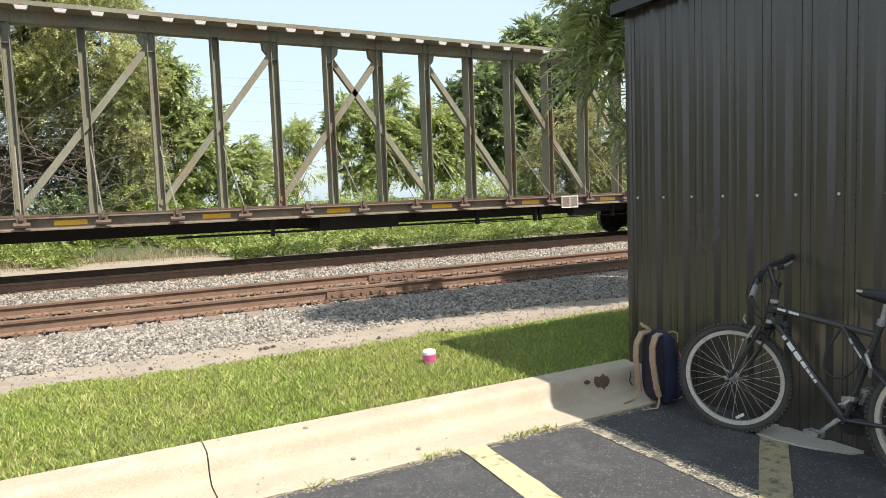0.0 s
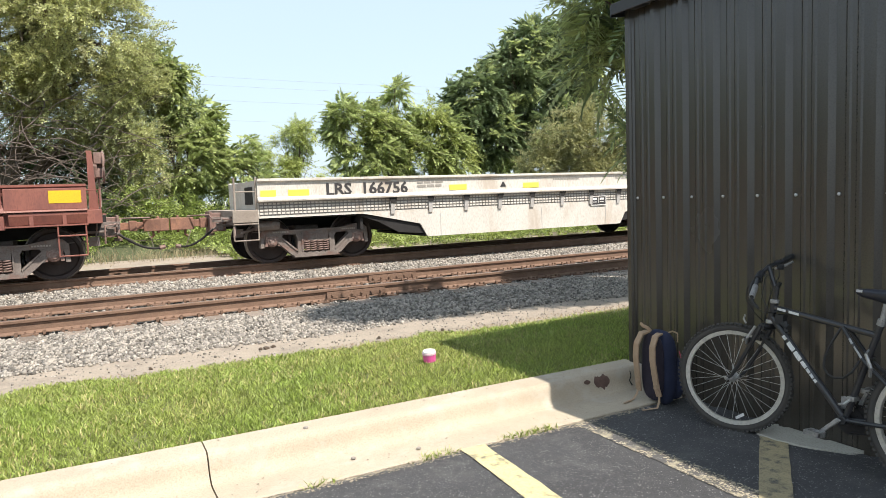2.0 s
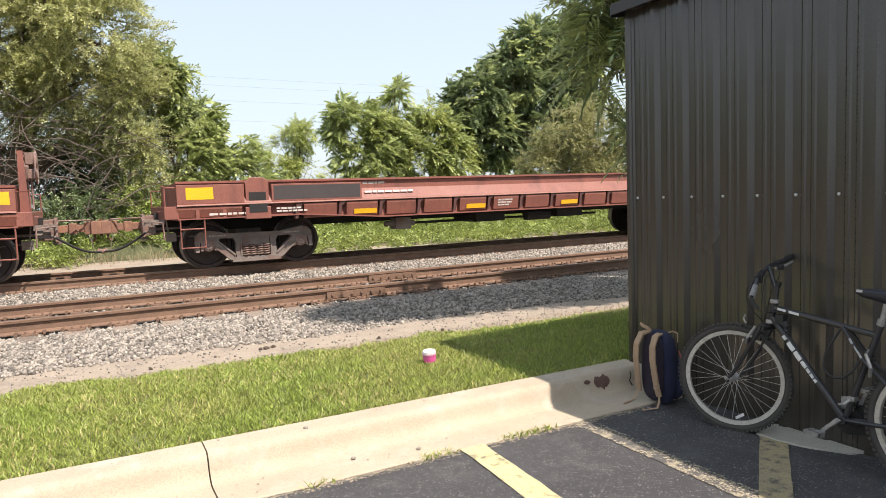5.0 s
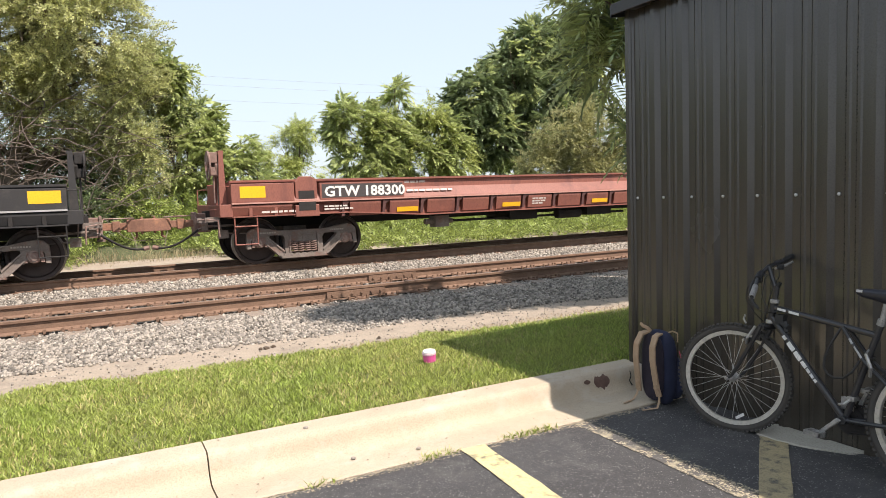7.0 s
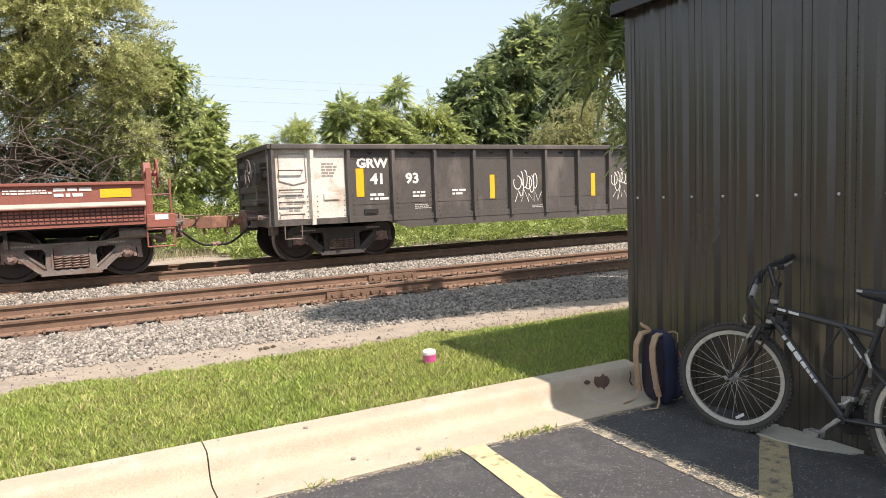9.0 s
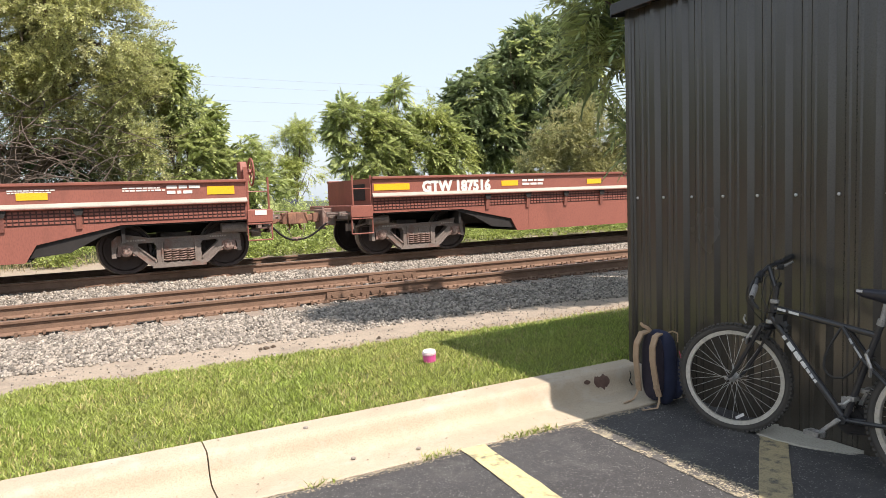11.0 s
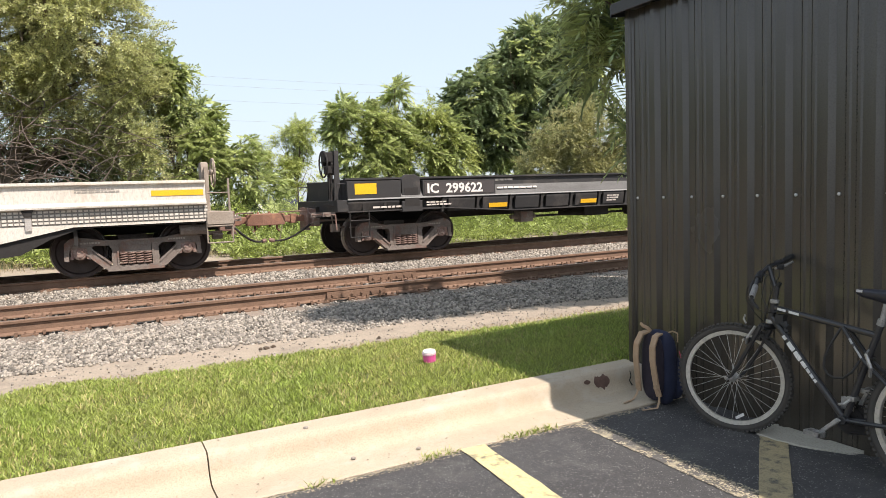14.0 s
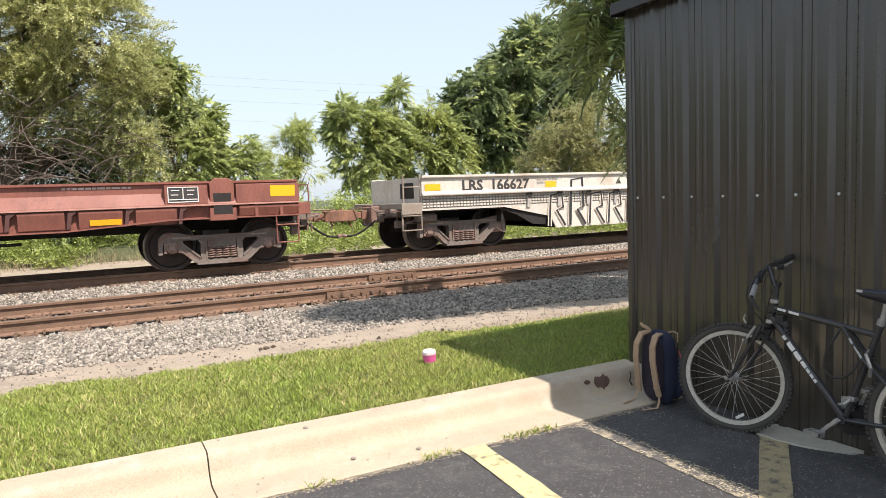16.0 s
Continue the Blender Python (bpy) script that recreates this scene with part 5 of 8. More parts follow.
    for c, panels in sprayed:
        m = colour(c[0], c[1])
        for k in panels:
            xa = xs[k] + 0.15
            blue = c[0] == "sprayed_blue"
            for q in range(13 if blue else 6):
                stroke(car, loops(xa + 0.06 + 0.6 * (q % 7) / 6, (1.72 if q < 7 else 1.36) + rr.uniform(-0.1, 0.1) - (0 if blue else 0.18), rr.uniform(0.05, 0.11), rr.uniform(0.08, 0.17) * (1 if blue else 1.7), 14, rr.uniform(0.55, 0.96)), 0.011, m, y - 0.0004 * q)
            for q in range(3 if blue else 1):
                pts = [(xa + 0.02 + 0.68 * (i / 9) + rr.uniform(-0.05, 0.05), (1.80 if blue else 1.15) - 0.25 * q + (0.13 if i % 2 else -0.13) + rr.uniform(-0.06, 0.06)) for i in range(10)]
                stroke(car, pts, 0.010, m, y - 0.0058 - 0.0004 * q)
    grey = mat("painted_out_patch", (0.20, 0.185, 0.175), (0.12, 0.105, 0.095), scale=4, fine=30, rough=0.7, stain=(0.08, 0.07, 0.065), stain_scale=5)
    if len(sprayed) and sprayed[0][0][0] == "sprayed_blue":
        for k in (6, 7):
            xa = xs[k] + 0.14
            zc, hh = (1.42, 0.36) if k == 6 else (1.42, 0.50)
            rim = []
            for i in range(28):
                t = 2 * math.pi * i / 28
                f = 1 + 0.16 * noise.noise(Vector((3 * math.cos(t), 3 * math.sin(t), k)))
                rim.append((xa + 0.33 + 0.34 * f * math.copysign(abs(math.cos(t)) ** 0.5, math.cos(t)), zc + hh * f * math.copysign(abs(math.sin(t)) ** 0.5, math.sin(t))))
            part("paint_patch", Geo().prism(rim, -1.4335, -1.4305, "y"), grey, car)
            stroke(car, [(x, z) for x, z in rim] + [rim[0]], 0.008, thin, -1.4345)
        dark_box = [(xs[8] + 0.16, 1.28), (xs[8] + 0.62, 1.25), (xs[8] + 0.66, 1.80), (xs[8] + 0.18, 1.82)]
        part("paint_patch", Geo().prism(dark_box, -1.4325, -1.4305, "y"), M_UNDER, car)
        bars(car, xs[8] + 0.22, 1.76, 0.36, 0.045, 4, thin, -1.4335, seed=31)
        for q in range(4):
            stroke(car, [(xs[9] + 0.20 + 0.05 * i, 1.80 - 0.15 * q + (0.03 if i % 2 else -0.03) - 0.006 * i) for i in range(5 + 2 * (q % 2))], 0.009, thin, y)
        for q in range(5):
            stroke(car, loops(xs[3] + 0.22 + 0.11 * q, 1.02 + 0.03 * (q % 2), 0.06, 0.06, 12), 0.012, thin, y - 0.001 * q)
        x0 = xs[13] + 0.26
        fr = Geo()
        for a, b, c2, d in ((0, 0.42, 1.63, 1.65), (0, 0.42, 1.28, 1.30), (0, 0.02, 1.301, 1.629), (0.40, 0.42, 1.301, 1.629), (0.021, 0.399, 1.34, 1.355), (0.202, 0.218, 1.356, 1.629), (0.06, 0.17, 1.55, 1.565), (0.25, 0.36, 1.55, 1.565), (0.06, 0.15, 1.46, 1.475), (0.25, 0.33, 1.46, 1.475)):
            fr.box(x0 + a, x0 + b, y - 0.003, y, c2, d)
        part("stencil_frame", fr, M_LETW, car)
    if len(sprayed) and sprayed[0][0][0] == "sprayed_blue":
        white = colour("sprayed_white", (0.78, 0.74, 0.68))
        bars(car, xs[14] + 0.34, 1.36, 0.26, 0.028, 2, white, y, seed=51)
        part("routing_box", Geo().box(xs[14] + 0.38, xs[14] + 0.62, -1.458, -1.43, 1.16, 1.23), M_UNDER, car)
        for q in range(3):
            stroke(car, [(xs[14] + 0.24 + 0.06 * q + 0.05 * i, 1.70 - 0.11 * q + rr.uniform(-0.05, 0.05) + 0.012 * i) for i in range(8)], 0.009, white, y)
    return car


def centerbeam_car(xr):
    """xr: the rear truck's place; a bulkhead flat car with a truss along its middle."""
    tc = 18.3
    car = new_car("centerbeam_car", "olive green centerbeam lumber car, empty, with a tall open truss", "railway car", xr - tc, tc)
    h, e = tc / 2, tc / 2 + 2.22
    top = 4.86
    for s in (-1, 1):
        part("side_sill", Geo().prism([(s * 1.30, 0.90), (s * 1.44, 0.90), (s * 1.44, 0.925), (s * 1.36, 0.935), (s * 1.36, 1.09), (s * 1.45, 1.10), (s * 1.45, 1.13), (s * 1.30, 1.13)], -e, e, "x"), M_SILL, car)
        part("top_rail", Geo().box(-e, e, *sorted((s * 1.28, s * 1.455)), 1.132, 1.155), mat("rusty_rail_paint", (0.13, 0.075, 0.055), (0.08, 0.05, 0.04), scale=3, rough=0.85, bump=0.2), car)
    part("deck", Geo().prism([(-1.32, 1.10), (1.32, 1.10), (1.32, 1.04), (-1.32, 1.04)], -e, e, "x"), M_OLIVE, car)
    part("centre_sill", Geo().box(-e - 0.2, e + 0.2, -0.3, 0.3, 0.66, 1.04), M_UNDER, car)
    cap = [(-0.42, top - 0.02), (-0.42, top + 0.06), (0.42, top + 0.06), (0.42, top - 0.02), (0.12, top - 0.05), (0.12, top - 0.26), (-0.12, top - 0.26), (-0.12, top - 0.05)]
    part("top_chord", Geo().prism(cap, -e, e, "x"), M_OLIVE, car)
    step = 1.196
    xs = [e - 1.17 - step * k for k in range(19)][::-1]
    n = len(xs)
    for k, x in enumerate(xs):
        g = Geo()
        g.box(x - 0.075, x - 0.062, -0.15, 0.15, 1.1, top - 0.04)
        g.box(x + 0.062, x + 0.075, -0.15, 0.15, 1.1, top - 0.04)
        g.box(x - 0.062, x + 0.062, -0.012, 0.012, 1.1, top - 0.04)
        part("truss_post", g, M_OLIVE, car)
        part("post_gusset", Geo().prism([(x - 0.16, 1.1), (x + 0.16, 1.1), (x + 0.09, 1.3), (x - 0.09, 1.3)], -0.03, 0.03, "y"), M_OLIVE, car)

    def brace(a, b, rising):
        (x0, z0), (x1, z1) = ((a, 1.25), (b, top - 0.45)) if rising else ((a, top - 0.45), (b, 1.25))
        d = Vector((x1 - x0, z1 - z0)).normalized()
        q = Vector((-d.y, d.x)) * 0.062
        part("truss_brace", Geo().prism([(x0 + q.x, z0 + q.y), (x1 + q.x, z1 + q.y), (x1 - q.x, z1 - q.y), (x0 - q.x, z0 - q.y)], -0.06, 0.06, "y"), M_OLIVE, car)
        xt = x1 if rising else x0
        w = -1 if rising else 1
        part("brace_gusset", Geo().prism([(xt - w * 0.08, top - 0.05), (xt + w * 0.26, top - 0.05), (xt + w * 0.22, top - 0.42), (xt + w * 0.05, top - 0.62), (xt - w * 0.08, top - 0.62)], -0.07, 0.07, "y"), M_OLIVE, car)
    for k in (0, 2, 4, 6, 8):
        brace(xs[k], xs[k + 2], True)
    for k in (9, 11, 13, 15):
        brace(xs[k], xs[k + 2], False)
    brace(xs[n - 2], xs[n - 1], True)
    for k in range(n * 2):
        x = xs[0] + (k + 0.5) * step / 2
        part("chord_lug", Geo().prism([(x - 0.11, top - 0.03), (x + 0.11, top - 0.03), (x + 0.08, top - 0.10), (x - 0.08, top - 0.10)], -0.43, -0.36, "y"), M_GREYW, car)
    for k in range(n):
        x = xs[k] + 0.12
        g = Geo().box(x - 0.07, x + 0.07, -1.52, -1.44, 0.96, 1.12).box(x - 0.03, x + 0.03, -1.56, -1.50, 1.08, 1.20)
        g.tube([(x - 0.12, -1.50, 1.0), (x + 0.12, -1.50, 1.0)], 0.045, 8)
        part("winch", g, mat("winch_rust", (0.16, 0.105, 0.08), (0.09, 0.065, 0.05), scale=8, rough=0.85, bump=0.3), car, "rusty strap winch")
        part("strap", Geo().tube([(x, -1.50, 1.15), (x - 0.10, -0.25, 2.4)], 0.010, 5), mat("pale_strap", (0.24, 0.22, 0.18)), car)
        if k % 2 == 0:
            plate(car, "reflector", x + 0.45, x + 0.95, 0.975, 1.06, -1.3615, M_REFL, "yellow reflector strip")
    for s in (-1, 1):
        bx = sorted((s * e, s * (e - 0.06)))
        part("bulkhead", Geo().box(*bx, -1.38, 1.38, 1.13, top - 0.02), M_GREEN, car)
        part("bulkhead_post", Geo().box(*sorted((s * e, s * (e - 0.30))), -1.44, -1.382, 1.13, top + 0.08), M_OLIVE, car, bevel=0.01)
        part("bulkhead_post", Geo().box(*sorted((s * e, s * (e - 0.30))), 1.382, 1.44, 1.13, top + 0.08), M_OLIVE, car, bevel=0.01)
        part("gusset_wall", Geo().prism([(s * (e - 0.06), 1.13), (s * (e - 1.12), 1.13), (s * (e - 1.12), top - 0.06), (s * (e - 0.06), top - 0.06)], -0.04, 0.04, "y"), M_GREEN, car)
        plate(car, "reflector", *sorted((s * (e - 0.05), s * (e - 0.17))), 1.25, 2.35, -1.4445, M_REFL, "upright yellow reflector")
        bars(car, s * e - (1.05 if s > 0 else -0.2), 2.9, 0.34, 0.035, 6, mat("faded_print", (0.50, 0.47, 0.43)), -0.0425, seed=2)
        add_end_gear(car, s * (h + 2.85), s, s * (e + 0.02))
        add_truck(car, s * h)
    g = Geo().box(-1.2, 0.6, -0.9, 0.9, 0.62, 0.95)
    g.tube([(h - 3.8, -0.95, 0.76), (h - 3.0, -0.95, 0.76)], 0.15, 12)
    for xx in (-2.2, 2.6, 4.4, h - 4.9, h - 2.4):
        g.box(xx - 0.03, xx + 0.03, -1.0, -0.9, 0.55, 0.92)
    g.tube([(2.0, -0.95, 0.58), (h - 1.9, -0.95, 0.60)], 0.012, 5)
    g.tube([(-4, -0.8, 0.62), (4, -0.8, 0.62)], 0.025, 6)
    part("brake_gear", g, M_UNDER, car)
    x0 = h - 4.46
    fr = Geo()
    for a, b, c, d in ((0, 0.51, 1.11, 1.13), (0, 0.51, 0.84, 0.86), (0, 0.02, 0.861, 1.109), (0.49, 0.51, 0.861, 1.109), (0.25, 0.265, 0.861, 1.109)):
        fr.box(x0 + a, x0 + b, -1.462, -1.458, c, d)
    part("stencil_panel", Geo().box(x0, x0 + 0.51, -1.458, -1.452, 0.84, 1.13), M_FRAME, car)
    part("stencil_frame", fr, M_LETW, car)
    return car


RED_FLAT = "rust-red low coil car with a gusseted side sill"
WHITE_WELL = "dirty white deep-bellied coil car with graffiti"
RED_WELL = "oxide-red deep-bellied coil car"
centerbeam_car(14.65)
coil_flat_car(20.19, 12.16, M_RED, M_LETW, RED_FLAT, "GTW 188309")
coil_well_car(37.90, 10.39, M_WHITE, M_GREYW, M_LETK, "dirty white deep-bellied coil car with lemon reflectors", "LRS  166756", True, M_LEMON)
coil_well_car(53.39, 10.39, M_WHITE, M_GREYW, M_LETK, WHITE_WELL, "CN 187155", True, M_REFL, 1)
coil_flat_car(68.85, 12.16, M_RED, M_LETW, RED_FLAT, "GTW 188327", scrawl=True)
coil_flat_car(86.37, 12.16, M_RED, M_LETW, RED_FLAT, "")
coil_flat_car(103.89, 12.16, M_BLACK, M_LETW, "black low coil car with a scuffed grey ledge", "IC 299619", dark=True, high=True)
coil_flat_car(121.64, 12.16, M_RED, M_LETW, RED_FLAT, "GTW 188300", mast_end=-1)
coil_well_car(139.33, 12.16, M_REDB, M_RED, M_LETW, RED_WELL, "GTW 188229", True, M_REFL)
gondola_car(156.45, 12.85, "dark brown gondola with white painted end panels", [("GRW", 1.72, 1.88, 0.27), ("41", 2.02, 1.54, 0.30), ("93", 2.82, 1.54, 0.30)], True, [(("sprayed_white", (0.78, 0.74, 0.68)), (6, 9))])
coil_well_car(174.29, 12.16, M_REDB, M_RED, M_LETW, RED_WELL, "", True, M_REFL)
coil_well_car(191.45, 12.16, M_REDB, M_RED, M_LETW, RED_WELL, "GTW 187516", True, M_REFL)
gondola_car(208.51, 12.85, "dark brown gondola with white end panels and blue graffiti", [("NSAX", 2.70, 1.81, 0.28), ("41", 1.98, 1.55, 0.33), ("47", 2.80, 1.50, 0.33)], True, [(("sprayed_blue", (0.30, 0.56, 0.66)), (11, 12))])
coil_well_car(226.11, 10.39, M_WHITE, M_GREYW, M_LETK, "dirty white deep-bellied coil car with bright graffiti panels", "CN 187104", True, M_REFL, 2)
coil_flat_car(241.92, 12.18, M_BLACK, M_LETW, "black low coil car with a scuffed grey ledge", "IC  299622", dark=True, mast_end=-1)
coil_flat_car(259.54, 12.16, M_RED, M_LETW, RED_FLAT, "GTW 188314", scrawl=True, mast_end=-1)
coil_well_car(277.07, 10.39, M_WHITE, M_GREYW, M_LETK, WHITE_WELL, "LRS  166627", True, M_REFL, 3, letter_x=1.0)


# ---------------- plants ----------------
def frond_template(n_pairs, leaflet, length, droop=0.35, width=0.32):
    """A compound leaf along +x: pairs of pointed leaflets and a tip leaflet, as quads."""
    V, F = [], []
    for i in range(n_pairs):
        t = (i + 0.6) / (n_pairs + 0.3)
        x, z = t * length, -droop * length * t * t
        L = leaflet * (0.6 + 0.8 * math.sin(math.pi * (0.15 + 0.75 * t)))
        for s in (-1, 1):
            o = len(V)
            dx, dy, dz = 0.45 * L, s * 0.86 * L, -0.28 * L
            wx = width * L * 0.5
            V += [(x, 0, z), (x + dx * 0.5 + wx, dy * 0.45, z + dz * 0.3 + 0.02 * L), (x + dx, dy, z + dz), (x + dx * 0.4 - wx, dy * 0.5, z + dz * 0.3)]
            F.append((o, o + 1, o + 2, o + 3))
    o = len(V)
    z = -droop * length
    V += [(length * 0.93, 0, z * 0.9), (length + leaflet * 0.4, leaflet * width * 0.5, z * 1.1), (length + leaflet, 0, z * 1.4), (length + leaflet * 0.4, -leaflet * width * 0.5, z * 1.1)]
    F.append((o, o + 1, o + 2, o + 3))
    o = len(V)
    w = 0.006 * length / 0.5
    V += [(0, -w, 0), (0, w, 0), (length, w * 0.3, z), (length, -w * 0.3, z)]
    F.append((o, o + 1, o + 2, o + 3))
    return np.array(V), np.array(F)


def sprig_template(n, leaf, length, r):
    """A twig along +x with small simple leaves all round it."""
    V, F = [], []
    for i in range(n):
        t = (i + 0.5) / n
        a = i * 2.4 + r.uniform(-0.4, 0.4)
        b = Vector((t * length, 0, -0.25 * length * t * t))
        d = Vector((0.55, math.cos(a) * 0.8, math.sin(a) * 0.55 - 0.1)).normalized()
        s = d.cross(Vector((0.1, 0.3, 1))).normalized()
        o = len(V)
        V += [tuple(b), tuple(b + d * leaf * 0.5 + s * leaf * 0.26), tuple(b + d * leaf), tuple(b + d * leaf * 0.5 - s * leaf * 0.26)]
        F.append((o, o + 1, o + 2, o + 3))
    return np.array(V), np.array(F)


def scatter(tmpl, P, D, size, seed):
    """Copies of a leaf spray at points P, pointing along D, rolled at random."""
    r = np.random.default_rng(seed)
    V0, F0 = tmpl
    n = len(P)
    D = D / (np.linalg.norm(D, axis=1, keepdims=True) + 1e-9)
    up = np.tile(np.array([0, 0, 1.0]), (n, 1)) + r.normal(0, 0.35, (n, 3))
    S = np.cross(up, D)
    S /= np.linalg.norm(S, axis=1, keepdims=True) + 1e-9
    U = np.cross(D, S)
    k = size * r.uniform(0.65, 1.25, n)
    V = P[:, None, :] + k[:, None, None] * (V0[None, :, 0:1] * D[:, None, :] + V0[None, :, 1:2] * S[:, None, :] + V0[None, :, 2:3] * U[:, None, :])
    F = F0[None] + (np.arange(n) * len(V0))[:, None, None]
    return V.reshape(-1, 3), F.reshape(-1, F0.shape[1])


def crown_points(blobs, n, seed, shell=0.45, clump=0.9, keep=0.5):
    """Points and outward directions in overlapping ellipsoids, thinned by noise so that gaps and tufts form."""
    r = np.random.default_rng(seed)
    w = np.array([b[3] * b[4] * b[5] for b in blobs]) ** (2 / 3)
    P, D = [], []
    while len(P) < n:
        b = blobs[r.choice(len(blobs), p=w / w.sum())]
        d = r.normal(0, 1, 3)
        d /= np.linalg.norm(d)
        q = 0.94 * d * (shell + (1 - shell) * r.random() ** 0.6) * (1 + 0.18 * noise.noise(Vector(d * 2.3) + Vector((seed, 0, b[0]))))
        p = np.array(b[:3]) + q * np.array(b[3:6])
        if noise.noise(Vector(p * clump) + Vector((seed * 3.1, 0, 0))) < keep * 0.5 - 0.25 + 0.25 * (r.random() - 0.5):
            continue
        P.append(p)
        D.append(d * np.array([1, 1, 0.5]) + r.normal(0, 0.55, 3) + np.array([0, 0, -0.05]))
    return np.array(P), np.array(D)


def limbs(root_xyz, blobs, radius, seed, per=4):
    r = random.Random(seed)
    g = Geo()
    x, y, z = root_xyz
    top = max(blobs, key=lambda b: b[2] + b[5] * 0.5)
    trunk = [Vector((x, y, z - 0.2))]
    T = Vector((top[0], top[1], top[2] + top[5] * 0.4))
    for i in range(1, 8):
        t = i / 7
        trunk.append(Vector((x, y, z)).lerp(T, t) + Vector((r.uniform(-1, 1), r.uniform(-1, 1), 0)) * radius * 0.8)
    g.tube(trunk, radius, 8, r2=radius * 0.25)
    for b in blobs:
        for k in range(per):
            a = trunk[min(6, 1 + int(r.random() * 5))]
            e = Vector((b[0] + r.uniform(-0.7, 0.7) * b[3], b[1] + r.uniform(-0.7, 0.7) * b[4], b[2] + r.uniform(-0.5, 0.8) * b[5]))
            m = a.lerp(e, 0.5) + Vector((r.uniform(-0.3, 0.3), r.uniform(-0.3, 0.3), r.uniform(0, 0.4)))
            g.tube([a, a.lerp(m, 0.5), m, m.lerp(e, 0.5), e], radius * 0.35, 5, r2=radius * 0.06)
    return g


FROND_FAR = frond_template(6, 0.19, 0.50, 0.62, 0.52)
FROND_NEAR = frond_template(9, 0.115, 0.56, 0.4)
_sr = random.Random(4)
SPRIG = sprig_template(16, 0.11, 0.5, _sr)
SPRIG_FINE = sprig_template(22, 0.085, 0.6, _sr)
L_WILLOW = leaf_mat("olive_leaf", (0.55, 0.56, 0.26), (0.38, 0.40, 0.185), 0.5, 0.45)
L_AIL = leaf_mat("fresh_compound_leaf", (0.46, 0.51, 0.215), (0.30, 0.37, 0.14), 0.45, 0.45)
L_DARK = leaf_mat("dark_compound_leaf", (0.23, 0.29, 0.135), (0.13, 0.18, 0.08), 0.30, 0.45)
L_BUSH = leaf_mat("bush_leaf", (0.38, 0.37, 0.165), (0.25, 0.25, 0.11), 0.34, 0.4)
L_VINE = leaf_mat("vine_leaf", (0.33, 0.39, 0.11), (0.20, 0.26, 0.07), 0.36, 0.5)
L_PALE = leaf_mat("pale_far_leaf", (0.46, 0.50, 0.17), (0.33, 0.39, 0.12), 0.45, 0.35)


def tree(name, label, root_xyz, blobs, sprays, radius, seed, group=""):
    ob = tagged(new(name), label, "tree" if "tree" in name else "shrub", group)
    ob.matrix_basis = pose(*root_xyz)
    rel = [(b[0] - root_xyz[0], b[1] - root_xyz[1], b[2] - root_xyz[2], *b[3:]) for b in blobs]
    part("trunk", limbs((0, 0, 0), rel, radius, seed), M_BARK, ob)
    for k, (tm, n, size, m, shell, keep) in enumerate(sprays):
        P, D = crown_points(rel, n, seed + k * 7, shell, 0.9, keep)
        V, F = scatter(tm, P, D, size, seed + k)
        c = big_mesh("crown", V, F, m)
        c.parent = ob
        c["kind"] = "stuff"
    return ob


def gz(y):
    return ground_z(y)


